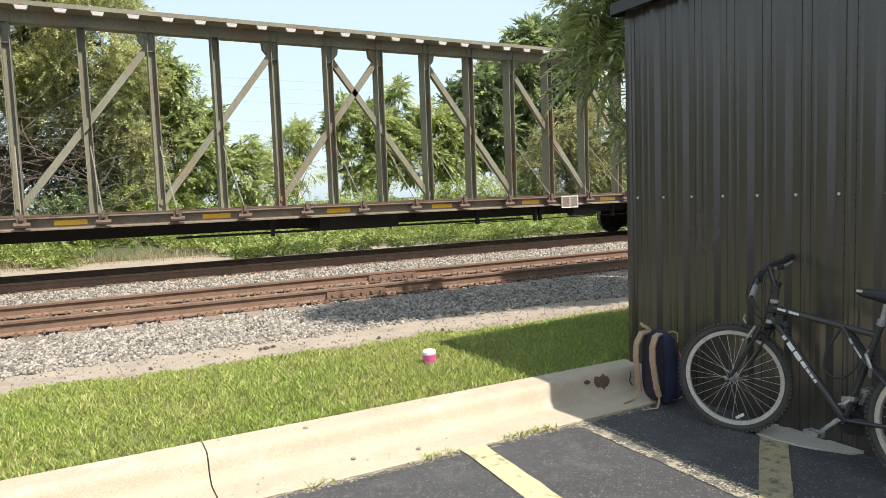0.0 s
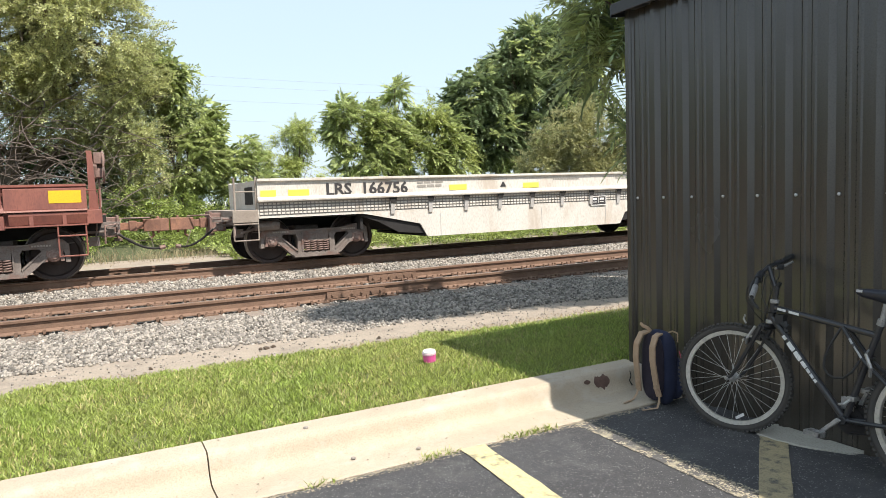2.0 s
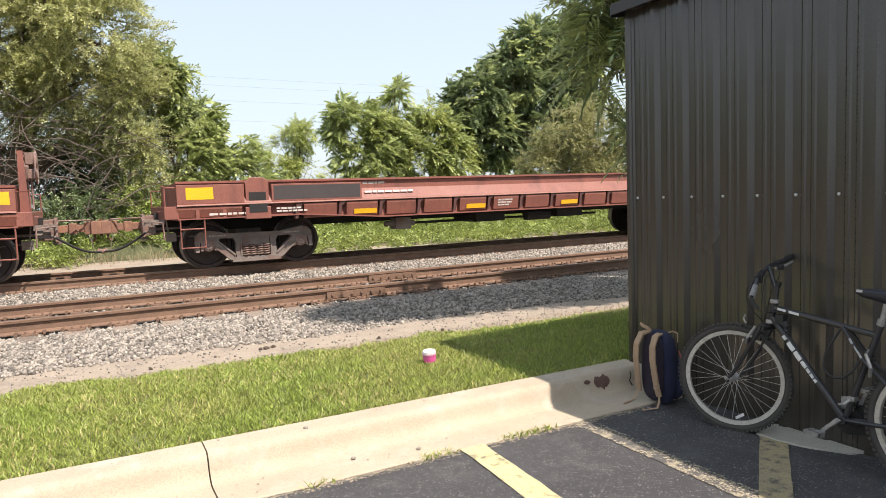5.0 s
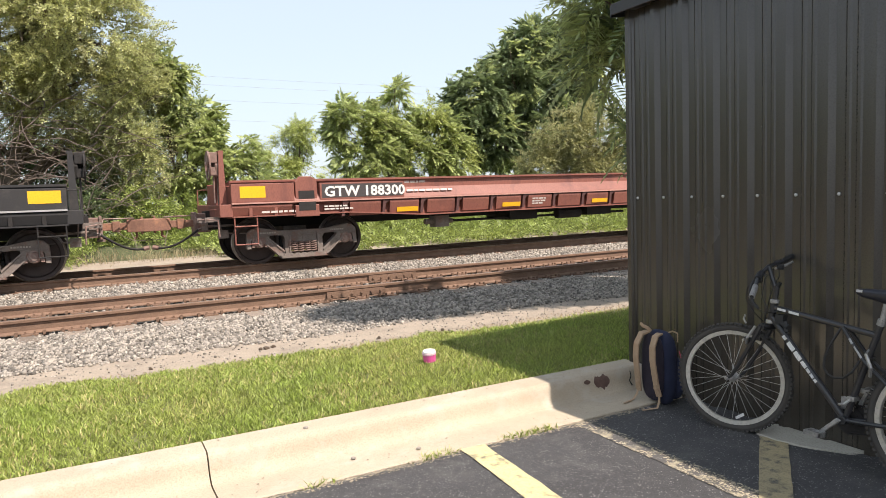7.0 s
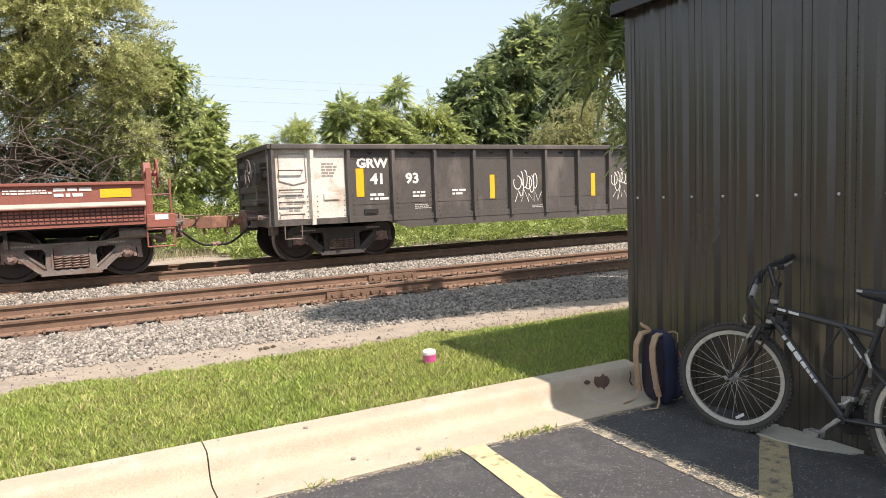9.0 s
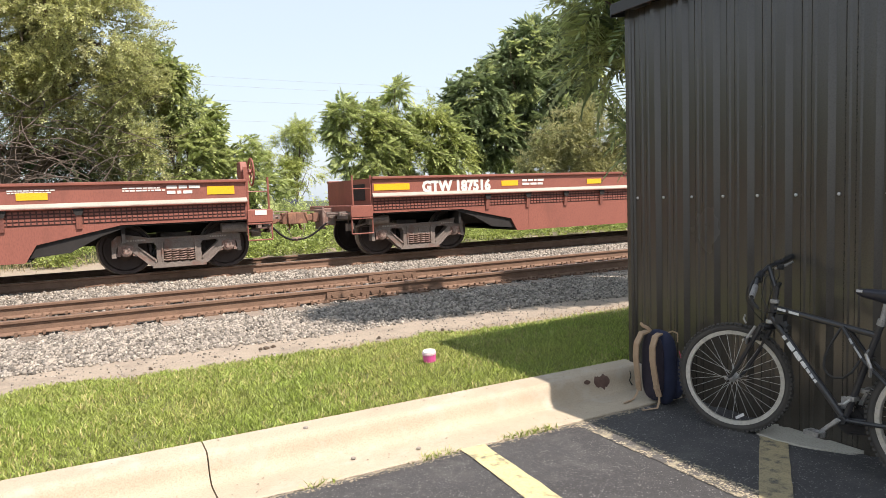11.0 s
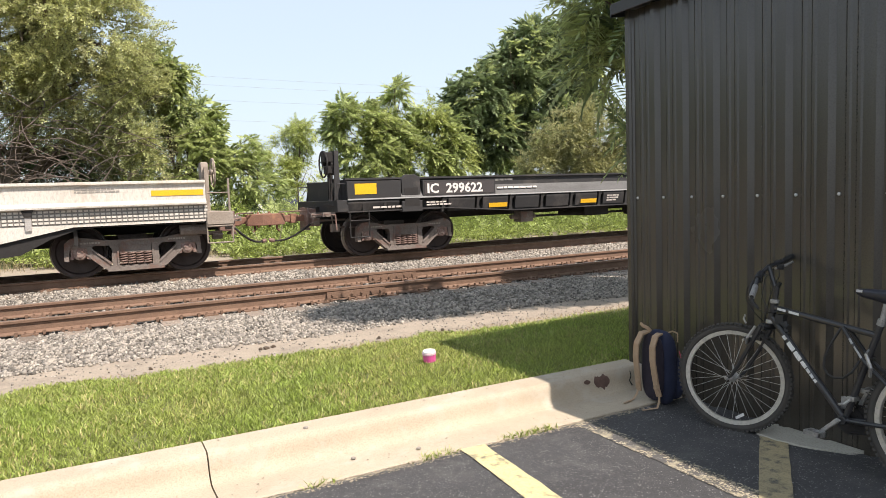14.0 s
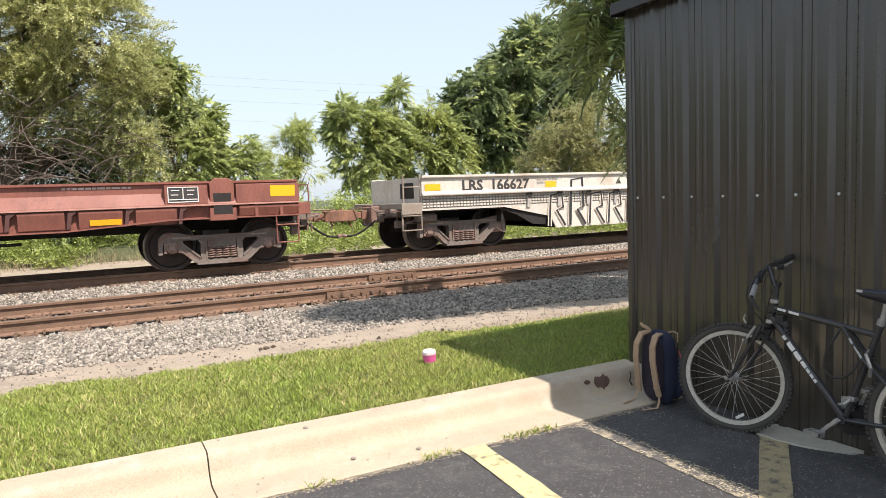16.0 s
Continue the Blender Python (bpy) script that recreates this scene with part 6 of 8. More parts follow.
def plant_all():
    # large fine-leaved tree; darker leaves placed inside stand for its inner shade
    W = [(-3.2, 23.4, 7.2, 3.6, 2.6, 3.2), (0.1, 23.0, 6.9, 2.2, 2.2, 2.4), (0.9, 23.6, 4.6, 1.5, 1.5, 1.6), (-0.6, 23.6, 5.2, 2.0, 1.8, 1.7), (1.6, 24.2, 3.2, 1.1, 1.4, 1.4), (-5.5, 24.4, 5.8, 3.0, 2.5, 3.2), (-0.5, 24.5, 9.0, 2.6, 2.2, 1.6), (1.6, 24.5, 5.6, 1.0, 1.1, 1.3)]
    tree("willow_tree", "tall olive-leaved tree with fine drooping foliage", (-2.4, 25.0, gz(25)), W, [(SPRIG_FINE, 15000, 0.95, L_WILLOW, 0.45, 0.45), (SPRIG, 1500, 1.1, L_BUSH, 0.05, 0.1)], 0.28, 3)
    # young trees with long compound leaves
    A = [(2.8, 25.2, 5.3, 0.75, 0.9, 1.1), (3.4, 25, 4.4, 0.9, 1.0, 1.2), (2.3, 25.4, 6.5, 0.35, 0.5, 0.4), (2.9, 25, 6.1, 0.45, 0.5, 0.5), (3.2, 25, 3.0, 1.2, 1.2, 1.2), (4.5, 25, 3.6, 0.55, 0.6, 0.5)]
    tree("sumac_tree", "young tree with long drooping compound leaves", (3.2, 25.4, gz(25)), A, [(FROND_FAR, 1150, 0.88, L_AIL, 0.4, 0.6), (SPRIG, 450, 1.0, L_AIL, 0.1, 0.3)], 0.09, 12, "young trees behind the tracks")
    B = [(5.2, 25.2, 3.3, 0.55, 0.6, 0.75), (5.0, 25, 2.4, 0.9, 0.9, 1.0), (6.0, 25.5, 2.0, 0.9, 0.9, 0.7)]
    tree("sumac_tree", "small young tree with compound leaves", (5.1, 25.4, gz(25)), B, [(FROND_FAR, 480, 0.7, L_AIL, 0.3, 0.2)], 0.06, 17, "young trees behind the tracks")
    C = [(12.4, 45, 5.2, 1.3, 1.3, 1.4), (13.2, 45, 6.0, 1.0, 1.0, 0.9), (11.3, 45, 4.3, 0.8, 1.0, 0.6), (13.4, 45, 3.6, 1.4, 1.2, 1.4), (12.0, 45, 3.2, 1.4, 1.2, 1.4)]
    tree("slender_tree", "pale green slender tree in the distance", (12.6, 45.2, gz(45)), C, [(SPRIG, 1250, 1.3, L_PALE, 0.25, 0.75)], 0.10, 21)
    E1 = [(10.3, 28, 5.0, 0.9, 0.9, 0.9), (11.2, 28, 4.6, 1.2, 1.0, 1.2), (9.8, 28, 4.4, 0.5, 0.6, 0.5), (11.3, 28, 3.2, 1.6, 1.2, 1.4), (12.6, 28, 5.2, 0.6, 0.6, 1.1), (12.75, 28, 6.15, 0.34, 0.4, 0.8), (12.5, 28, 4.0, 1.1, 1.0, 1.2)]
    tree("sumac_tree", "yellow-green young tree with a pointed leafy top", (12.0, 28.3, gz(28)), E1, [(FROND_FAR, 1350, 0.88, L_AIL, 0.4, 0.5), (SPRIG, 700, 1.0, L_PALE, 0.5, 0.4)], 0.09, 25, "young trees behind the tracks")
    E2 = [(14.4, 28, 5.2, 0.8, 0.8, 0.9), (14.8, 28, 4.2, 1.2, 1.0, 1.3), (14.0, 28, 3.2, 1.3, 1.0, 1.2), (15.6, 28, 3.2, 1.2, 1.0, 1.2)]
    tree("sumac_tree", "bushy young tree with compound leaves", (14.6, 28.3, gz(28)), E2, [(FROND_FAR, 1000, 0.88, L_AIL, 0.4, 0.5), (SPRIG, 600, 1.0, L_PALE, 0.5, 0.4)], 0.08, 28, "young trees behind the tracks")
    G = [(18.2, 30, 6.2, 1.9, 1.8, 1.9), (20.6, 30, 7.6, 2.0, 2.0, 1.8), (21.6, 30, 9.2, 1.5, 1.6, 1.6), (19.0, 30, 4.4, 2.2, 1.8, 1.6), (24.0, 30, 8.0, 2.6, 2.0, 3.0), (22.5, 30, 5.2, 2.5, 1.8, 2.0), (17.3, 29.6, 5.0, 1.0, 1.2, 1.2)]
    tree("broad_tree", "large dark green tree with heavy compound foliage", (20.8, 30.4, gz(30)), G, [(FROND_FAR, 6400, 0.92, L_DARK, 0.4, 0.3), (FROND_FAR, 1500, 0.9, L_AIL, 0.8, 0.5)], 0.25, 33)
    H = [(18.2, 22.8, 3.6, 1.4, 1.2, 1.5), (19.8, 22.8, 3.9, 1.5, 1.2, 1.6), (21.5, 23, 3.6, 1.6, 1.2, 1.6), (17.2, 23, 2.4, 1.1, 1.1, 1.1), (19.5, 22.6, 2.2, 1.8, 1.1, 1.1)]
    tree("bush_tree", "olive-green bushy small tree beside the tracks", (19.3, 23.3, gz(23)), H, [(SPRIG_FINE, 5600, 0.85, L_BUSH, 0.4, 0.4)], 0.09, 41)
    # the tree by the shed, with branches that hang over the lawn
    N = [(6.55, 7.1, 4.1, 0.75, 0.6, 0.55), (6.75, 7.3, 3.3, 0.6, 0.5, 0.5), (7.4, 7.0, 3.6, 0.9, 0.7, 0.9), (7.45, 7.4, 2.55, 0.33, 0.35, 0.4), (7.55, 7.4, 2.05, 0.26, 0.25, 0.22), (6.6, 6.3, 5.0, 0.9, 0.6, 0.5)]
    N = [(a * 0.87, b * 0.87, 1.5 + (c - 1.5) * 0.87, d * 0.87, e * 0.87, f * 0.87) for a, b, c, d, e, f in N] + [(7.6, 5.6, 4.6, 1.2, 0.8, 0.8), (9.0, 5.8, 4.6, 1.6, 1.0, 1.3)]
    # paler outer fronds stand for sunlit leaves, darker inner ones for shade
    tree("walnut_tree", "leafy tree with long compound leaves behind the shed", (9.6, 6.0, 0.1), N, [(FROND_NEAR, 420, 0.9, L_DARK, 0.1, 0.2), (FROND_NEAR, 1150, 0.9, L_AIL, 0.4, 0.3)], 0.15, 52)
    over = [(4.85, 4.9, 5.7, 0.6, 0.4, 0.25), (5.5, 5.0, 5.5, 0.75, 0.5, 0.3), (6.0, 5.3, 5.0, 0.9, 0.6, 0.4), (7.2, 5.0, 4.6, 1.0, 0.6, 0.4), (8.0, 4.9, 4.4, 1.0, 0.6, 0.5)]
    w = [o for o in scene.objects if o.name == "walnut_tree"][0]
    P, D = crown_points([(a - 9.6, b - 6.0, c - 0.1, d, e, f) for a, b, c, d, e, f in over], 2300, 77, 0.0, 1.4, 0.0)
    V, F = scatter(FROND_NEAR, P, D, 1.0, 78)
    c = big_mesh("crown", V, F, L_DARK)
    c.parent = w
    c["kind"] = "stuff"
    part("limb", Geo().tube([(0, 0, 3.0), (-1.2, -0.6, 4.4), (-2.8, -0.6, 5.0), (-4.4, -0.6, 5.4), (-5.4, -0.8, 5.7)], 0.06, 6, r2=0.012), M_BARK, w)
    # low shrubs and vines along the far side
    r = random.Random(9)
    for i in range(15):
        x = -9 + i * 2.6 + r.uniform(-0.6, 0.6)
        y = 23.2 + r.uniform(-0.5, 0.9)
        hgt = r.uniform(0.95, 1.35) * (0.55 if 3.0 < x < 6.8 else 1.0)
        # darkest leaf colour under the large tree stands for its shade
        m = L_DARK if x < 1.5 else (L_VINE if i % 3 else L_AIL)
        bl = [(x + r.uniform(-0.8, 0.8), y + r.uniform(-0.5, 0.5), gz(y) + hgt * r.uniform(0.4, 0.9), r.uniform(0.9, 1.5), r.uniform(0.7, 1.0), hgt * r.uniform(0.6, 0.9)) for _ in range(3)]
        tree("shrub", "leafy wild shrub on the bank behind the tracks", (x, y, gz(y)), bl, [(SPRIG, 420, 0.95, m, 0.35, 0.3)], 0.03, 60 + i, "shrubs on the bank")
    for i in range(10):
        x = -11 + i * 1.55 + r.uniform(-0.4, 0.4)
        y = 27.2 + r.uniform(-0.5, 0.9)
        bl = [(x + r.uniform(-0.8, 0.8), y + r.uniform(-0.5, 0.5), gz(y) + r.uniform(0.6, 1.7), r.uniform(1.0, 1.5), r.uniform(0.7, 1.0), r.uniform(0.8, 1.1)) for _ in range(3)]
        # dark-leaved fill puts shade into the gap below the large tree
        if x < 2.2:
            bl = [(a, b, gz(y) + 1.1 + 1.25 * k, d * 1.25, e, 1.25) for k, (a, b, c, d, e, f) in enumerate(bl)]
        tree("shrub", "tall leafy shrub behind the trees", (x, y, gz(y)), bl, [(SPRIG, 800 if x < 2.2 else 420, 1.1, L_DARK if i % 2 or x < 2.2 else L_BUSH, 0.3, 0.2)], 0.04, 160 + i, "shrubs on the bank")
    # carpet of vines on the bank
    n = 11000
    q = np.random.default_rng(5)
    y = q.uniform(17.3, 23.4, n)
    x = q.uniform(-6, 30, n)
    keep = np.array([noise.noise(Vector((a * 0.45, b * 0.8, 2.0))) > (-0.3 if a > 3.2 else 0.35) - (0.06 if a > 3.2 else 0.28) * (b - 19.5) for a, b in zip(x, y)])
    x, y = x[keep], y[keep]
    z = np.array([gz(b) for b in y]) + q.uniform(0.02, 0.28, len(y))
    D = q.normal(0, 1, (len(y), 3))
    D[:, 2] = np.abs(D[:, 2]) * 0.7
    D[:, 1] -= 0.6
    V, F = scatter(SPRIG, np.stack([x, y, z], 1), D, 0.85, 8)
    tagged(big_mesh("ground_vines", V, F, L_VINE), "bright green vines and weeds over the bank", "undergrowth", kind="stuff")
    # dry grass at the foot of the bank
    n = 3000
    x, y = q.uniform(-6, 8, n), q.normal(20.0, 0.5, n)
    V, F = blades(x, y, np.array([gz(b) for b in y]), 0.28, 0.012, 4)
    tagged(big_mesh("dry_grass", V, F, mat("dry_straw", (0.30, 0.25, 0.15), (0.20, 0.17, 0.09), rough=0.9, island=0.3)), "dry straw-coloured grass at the foot of the bank", "grass", kind="stuff")
    # unseen wood added beyond both ends of the view, darkens the shed's reflections
    n = 2600
    side = q.random(n) < 0.62
    x = np.where(side, q.uniform(-75, -9, n), q.uniform(30, 80, n))
    y = q.uniform(23, 31, n)
    ztop = np.array([6.5 + 3.0 * noise.noise(Vector((a * 0.22, 4, 1))) for a in x])
    P = np.stack([x, y, 0.4 + ztop * q.random(n) ** 0.8], 1)
    D = q.normal(0, 1, (n, 3))
    D[:, 1] -= 0.8
    V, F = scatter(SPRIG, P, D, 5.0, 19)
    tagged(big_mesh("woods", V, F, L_DARK), "unseen green wood added past the view to darken the shed's reflections", "woods", kind="stuff")
    # tangle of bare vines before the large tree
    for i in range(120):
        g = Geo()
        p = Vector((r.uniform(-3.6, 0.9), r.uniform(21.5, 22.9), r.uniform(0.9, 4.4)))
        d = Vector((r.uniform(-1, 1), r.uniform(-0.2, 0.2), r.uniform(-0.4, 0.8))).normalized()
        pts = [p.copy()]
        for _ in range(9):
            d = (d + Vector((r.uniform(-0.32, 0.32), r.uniform(-0.2, 0.2), r.uniform(-0.38, 0.26)))).normalized()
            p = p + d * 0.28
            p.z = max(p.z, 0.5)
            pts.append(p.copy())
        g.tube(pts, r.uniform(0.009, 0.020), 5, r2=0.005)
        if i == 0:
            vine = tagged(new("vine_tangle"), "tangle of bare grey vines hanging before the tree", "vines")
        part("vine_stem", g, mat("grey_vine", (0.15, 0.115, 0.095), (0.09, 0.07, 0.06), rough=0.95), vine)


def blades(x, y, z, height, width, seed):
    """Upright bent blades, two quads each."""
    r = np.random.default_rng(seed)
    n = len(x)
    h = height * r.uniform(0.45, 1.25, n)
    a = r.uniform(0, 2 * np.pi, n)
    w = width * r.uniform(0.6, 1.3, n)
    lean = h * r.uniform(0.15, 1.0, n)
    b = r.uniform(0, 2 * np.pi, n)
    V = np.zeros((n, 6, 3))
    c, s = np.cos(a) * w / 2, np.sin(a) * w / 2
    for k, (t, ww, le) in enumerate(((0.0, 1.0, 0.0), (0.55, 0.85, 0.35), (1.0, 0.15, 1.0))):
        px_, py_, pz_ = x + np.cos(b) * lean * le, y + np.sin(b) * lean * le, z + h * t * (1 - 0.15 * le) - 0.01
        V[:, 2 * k] = np.stack([px_ - c * ww, py_ - s * ww, pz_], 1)
        V[:, 2 * k + 1] = np.stack([px_ + c * ww, py_ + s * ww, pz_], 1)
    F = np.array([[0, 1, 3, 2], [2, 3, 5, 4]])[None] + (np.arange(n) * 6)[:, None, None]
    return V.reshape(-1, 3), F.reshape(-1, 4)


def lawn():
    q = np.random.default_rng(2)
    n = 250000
    x, y = q.uniform(-2.2, 7.5, n), q.uniform(3.94, 6.75, n)
    edge = np.array([5.86 + 0.34 * noise.noise(Vector((a * 0.8, 0, 7))) + 0.20 * noise.noise(Vector((a * 3.1, 1, 7))) for a in x])
    edge += np.interp(x, [0.5, 2.6, 3.6], [0.30, 0.10, -0.06])
    thick = np.array([noise.noise(Vector((a * 9.0, b * 9.0, 3))) + 0.6 * noise.noise(Vector((a * 2.2, b * 2.2, 5))) for a, b in zip(x, y)])
    ok = (y < edge + q.normal(0, 0.07, n)) & (thick > -0.85 + 0.5 * q.random(n))
    x, y, thick = x[ok], y[ok], thick[ok]
    z = np.interp(y, [p[0] for p in PROFILE], [p[1] for p in PROFILE]) + 0.012 * np.clip(thick, 0, 1)
    V, F = blades(x, y, z, 0.050, 0.0075, 3)
    tagged(big_mesh("lawn_grass", V, F, M_GRASS), "short mown green lawn grass", "grass", kind="stuff")
    n = 14000
    x, y = q.uniform(-2.2, 7.5, n), q.uniform(3.95, 5.95, n)
    ok = np.array([noise.noise(Vector((a * 1.6, b * 1.6, 9))) > -0.05 for a, b in zip(x, y)]) | (y > 5.55) | (y < 4.05)
    x, y = x[ok], y[ok]
    V, F = blades(x, y, np.interp(y, [p[0] for p in PROFILE], [p[1] for p in PROFILE]) + 0.01, 0.048, 0.007, 13)
    tagged(big_mesh("straw_grass", V, F, mat("straw_blade", (0.50, 0.43, 0.20), (0.38, 0.33, 0.13), rough=0.9, island=0.4)), "dry yellow blades in the lawn", "grass", kind="stuff")
    # dry brown litter where the lawn ends
    n = 2600
    x, y = q.uniform(-1.5, 7.5, n), q.normal(6.12, 0.13, n)
    keep = np.array([noise.noise(Vector((a * 1.3, b * 2.0, 4))) > 0.02 - 0.10 * max(0.0, a - 2.0) for a, b in zip(x, y)])
    x, y = x[keep], y[keep]
    V, F = blades(x, y, np.interp(y, [p[0] for p in PROFILE], [p[1] for p in PROFILE]) + 0.006, 0.030, 0.010, 23)
    V[:, 2] = np.interp(V[:, 1], [p[0] for p in PROFILE], [p[1] for p in PROFILE]) + 0.004 + 0.35 * (V[:, 2] - np.interp(V[:, 1], [p[0] for p in PROFILE], [p[1] for p in PROFILE]))
    tagged(big_mesh("dead_grass_litter", V, F, mat("brown_litter", (0.20, 0.13, 0.08), (0.30, 0.22, 0.13), rough=0.95, island=0.4)), "brown dead grass and twigs at the lawn's edge", "litter", kind="stuff")
    # wider lawn outside the near stretch
    n = 60000
    x, y = q.uniform(-20, 24, n), q.uniform(3.94, 5.9, n)
    ok = (x < -2.2) | (x > 7.5)
    x, y = x[ok], y[ok]
    V, F = blades(x, y, np.interp(y, [p[0] for p in PROFILE], [p[1] for p in PROFILE]), 0.07, 0.012, 5)
    tagged(big_mesh("more_lawn_grass", V, F, M_GRASS), "short mown green lawn grass", "grass", kind="stuff")
    # weeds in the gutter joint
    for name_x, yy, k in ((1.0, 3.325, 40), (1.62, 3.33, 60), (1.75, 3.34, 50), (2.2, 3.34, 60), (2.35, 3.335, 90), (2.45, 3.33, 60), (0.35, 3.33, 20)):
        X, Y = q.normal(name_x, 0.045, k), q.normal(yy, 0.012, k)
        V, F = blades(X, Y, np.zeros(k), 0.045, 0.007, int(name_x * 100))
        tagged(big_mesh("weed_tuft", V, F, M_GRASS), "small weed tuft in the gutter joint", "weed", "weeds in the gutter", kind="stuff")


def ballast():
    q = np.random.default_rng(6)

    def lay(name, n, x0, x1, y0, y1, size, edge=0.0):
        x, y = q.uniform(x0, x1, n), q.uniform(y0, y1, n)
        if edge:
            lo = np.array([y0 + edge * (0.5 + 0.5 * noise.noise(Vector((a * 0.7, 3, 1)))) for a in x])
            ok = y > lo + np.abs(q.normal(0, 0.15, n))
            x, y = x[ok], y[ok]
        m = len(x)
        z = np.interp(y, [p[0] for p in PROFILE], [p[1] for p in PROFILE]) + q.uniform(-0.012, 0.014, m)
        cube = np.array([[-1, -1, -1], [1, -1, -1], [1, 1, -1], [-1, 1, -1], [-1, -1, 1], [1, -1, 1], [1, 1, 1], [-1, 1, 1]]) * 0.5
        V = cube[None] + q.uniform(-0.22, 0.22, (m, 8, 3))
        V *= (size * q.uniform(0.55, 1.35, m))[:, None, None] * q.uniform(0.6, 1.2, (m, 1, 3))
        A = q.normal(0, 1, (m, 4))
        A /= np.linalg.norm(A, axis=1, keepdims=True)
        w, a, b, c = A.T
        R = np.stack([1 - 2 * (b * b + c * c), 2 * (a * b - c * w), 2 * (a * c + b * w), 2 * (a * b + c * w), 1 - 2 * (a * a + c * c), 2 * (b * c - a * w), 2 * (a * c - b * w), 2 * (b * c + a * w), 1 - 2 * (a * a + b * b)], 1).reshape(m, 3, 3)
        V = np.einsum("nij,nkj->nki", R, V) + np.stack([x, y, z], 1)[:, None, :]
        F = np.array([[0, 3, 2, 1], [4, 5, 6, 7], [0, 1, 5, 4], [1, 2, 6, 5], [2, 3, 7, 6], [3, 0, 4, 7]])[None] + (np.arange(m) * 8)[:, None, None]
        tagged(big_mesh(name, V.reshape(-1, 3), F.reshape(-1, 4), M_STONE), "loose grey and tan crushed ballast stones", "ballast", kind="stuff")

    lay("ballast_shoulder", 60000, -2.6, 12, 6.72, 9.25, 0.027, edge=0.75)
    lay("scattered_stones", 3600, -2.6, 12, 5.75, 7.4, 0.012)
    lay("ballast_between_rails", 4200, -2.6, 14, 9.2, 10.95, 0.036)
    lay("ballast_between_tracks", 31000, -3, 17, 10.9, 13.56, 0.034)
    lay("ballast_far_track", 9000, -3, 19, 13.5, 16.3, 0.040)


plant_all()
lawn()
ballast()


# ---------------- distance ----------------
def wires():
    root = tagged(new("power_line"), "thin overhead wires between wooden poles in the distance", "power line")
    for x in (-18.0, 96.0):
        part("pole", Geo().tube([(x, 120, -0.2), (x, 120, 26)], 0.18, 8, r2=0.12).box(x - 0.1, x + 0.1, 118.2, 121.8, 23.2, 23.45), M_BARK, root)
    for z, y in ((24.2, 119.0), (23.0, 120.4), (20.4, 120.0), (17.0, 120.0)):
        pts = [(-18 + 114 * k / 24, y, z - 1.3 * (1 - (2 * k / 24 - 1) ** 2)) for k in range(25)]
        part("wire", Geo().tube(pts, 0.016, 4), mat("grey_wire", (0.3, 0.3, 0.3)), root)


# ---------------- bicycle ----------------
M_TYRE = mat("tyre_rubber", (0.045, 0.042, 0.038), (0.075, 0.065, 0.055), scale=20, fine=80, rough=0.9, bump=0.2)
M_RIM = mat("alloy_rim", (0.52, 0.49, 0.43), (0.40, 0.37, 0.32), scale=12, rough=0.45, metal=0.35, bump=0.02)
M_SPOKE = mat("spoke_steel", (0.55, 0.54, 0.52), rough=0.35, metal=0.8, bump=0)
M_BIKE = mat("bike_frame_paint", (0.034, 0.034, 0.036), (0.022, 0.022, 0.024), scale=10, rough=0.32, bump=0.02)
M_ALLOY = mat("dull_alloy", (0.40, 0.39, 0.37), (0.27, 0.26, 0.25), scale=15, rough=0.45, metal=0.5, bump=0.05)
M_BLKPL = mat("black_rubber_grip", (0.02, 0.02, 0.02), rough=0.7, bump=0.1)


def circle(r, n=48):
    return [(r * math.cos(2 * math.pi * k / n), 0, r * math.sin(2 * math.pi * k / n)) for k in range(n)]


def bike_wheel(bike, at, turn):
    """Wheel in its own xz plane, axle along y."""
    R = 0.33
    tyre = Geo().tube(circle(R - 0.022, 56), 0.022, 10, closed=True)
    for k in range(76):
        for s in (-1, 1):
            t = 2 * math.pi * (k + 0.25 * s) / 76
            c, n = math.cos(t), math.sin(t)
            g = Geo().box(-0.0075, 0.0075, -0.008, 0.008, 0, 0.012)
            m = Matrix.Translation((c * (R - 0.006), s * 0.0135, n * (R - 0.006))) @ Matrix(((-n, 0, c, 0), (0, 1, 0, 0), (c, 0, n, 0), (0, 0, 0, 1))) @ pose(0, 0, 0, -s * 28, 0, 0)
            tyre.join(g.moved(m))
    w = part("wheel", tyre, M_TYRE, bike, "knobbly black tyre on an alloy rim", at=at @ turn)
    rim = Geo().lathe([(R - 0.064, -0.012), (R - 0.041, -0.014), (R - 0.041, 0.014), (R - 0.064, 0.012), (R - 0.066, 0.0), (R - 0.064, -0.012)], n=56)
    rim.f = rim.f[:-2]
    part("rim", rim, M_RIM, w, "brushed alloy rim", smooth=False)
    part("hub", Geo().lathe([(0.006, -0.062), (0.012, -0.05), (0.024, -0.036), (0.024, -0.032), (0.014, -0.028), (0.014, 0.028), (0.024, 0.032), (0.024, 0.036), (0.012, 0.05), (0.006, 0.062)], n=14), M_ALLOY, w)
    for k in range(32):
        s = 1 if k % 2 else -1
        t0 = 2 * math.pi * k / 32
        t1 = t0 + (0.75 if (k // 2) % 2 else -0.75)
        part("spoke", Geo().tube([(0.022 * math.cos(t1), s * 0.034, 0.022 * math.sin(t1)), ((R - 0.065) * math.cos(t0), s * 0.003, (R - 0.065) * math.sin(t0))], 0.0013, 4), M_SPOKE, w)
    return w


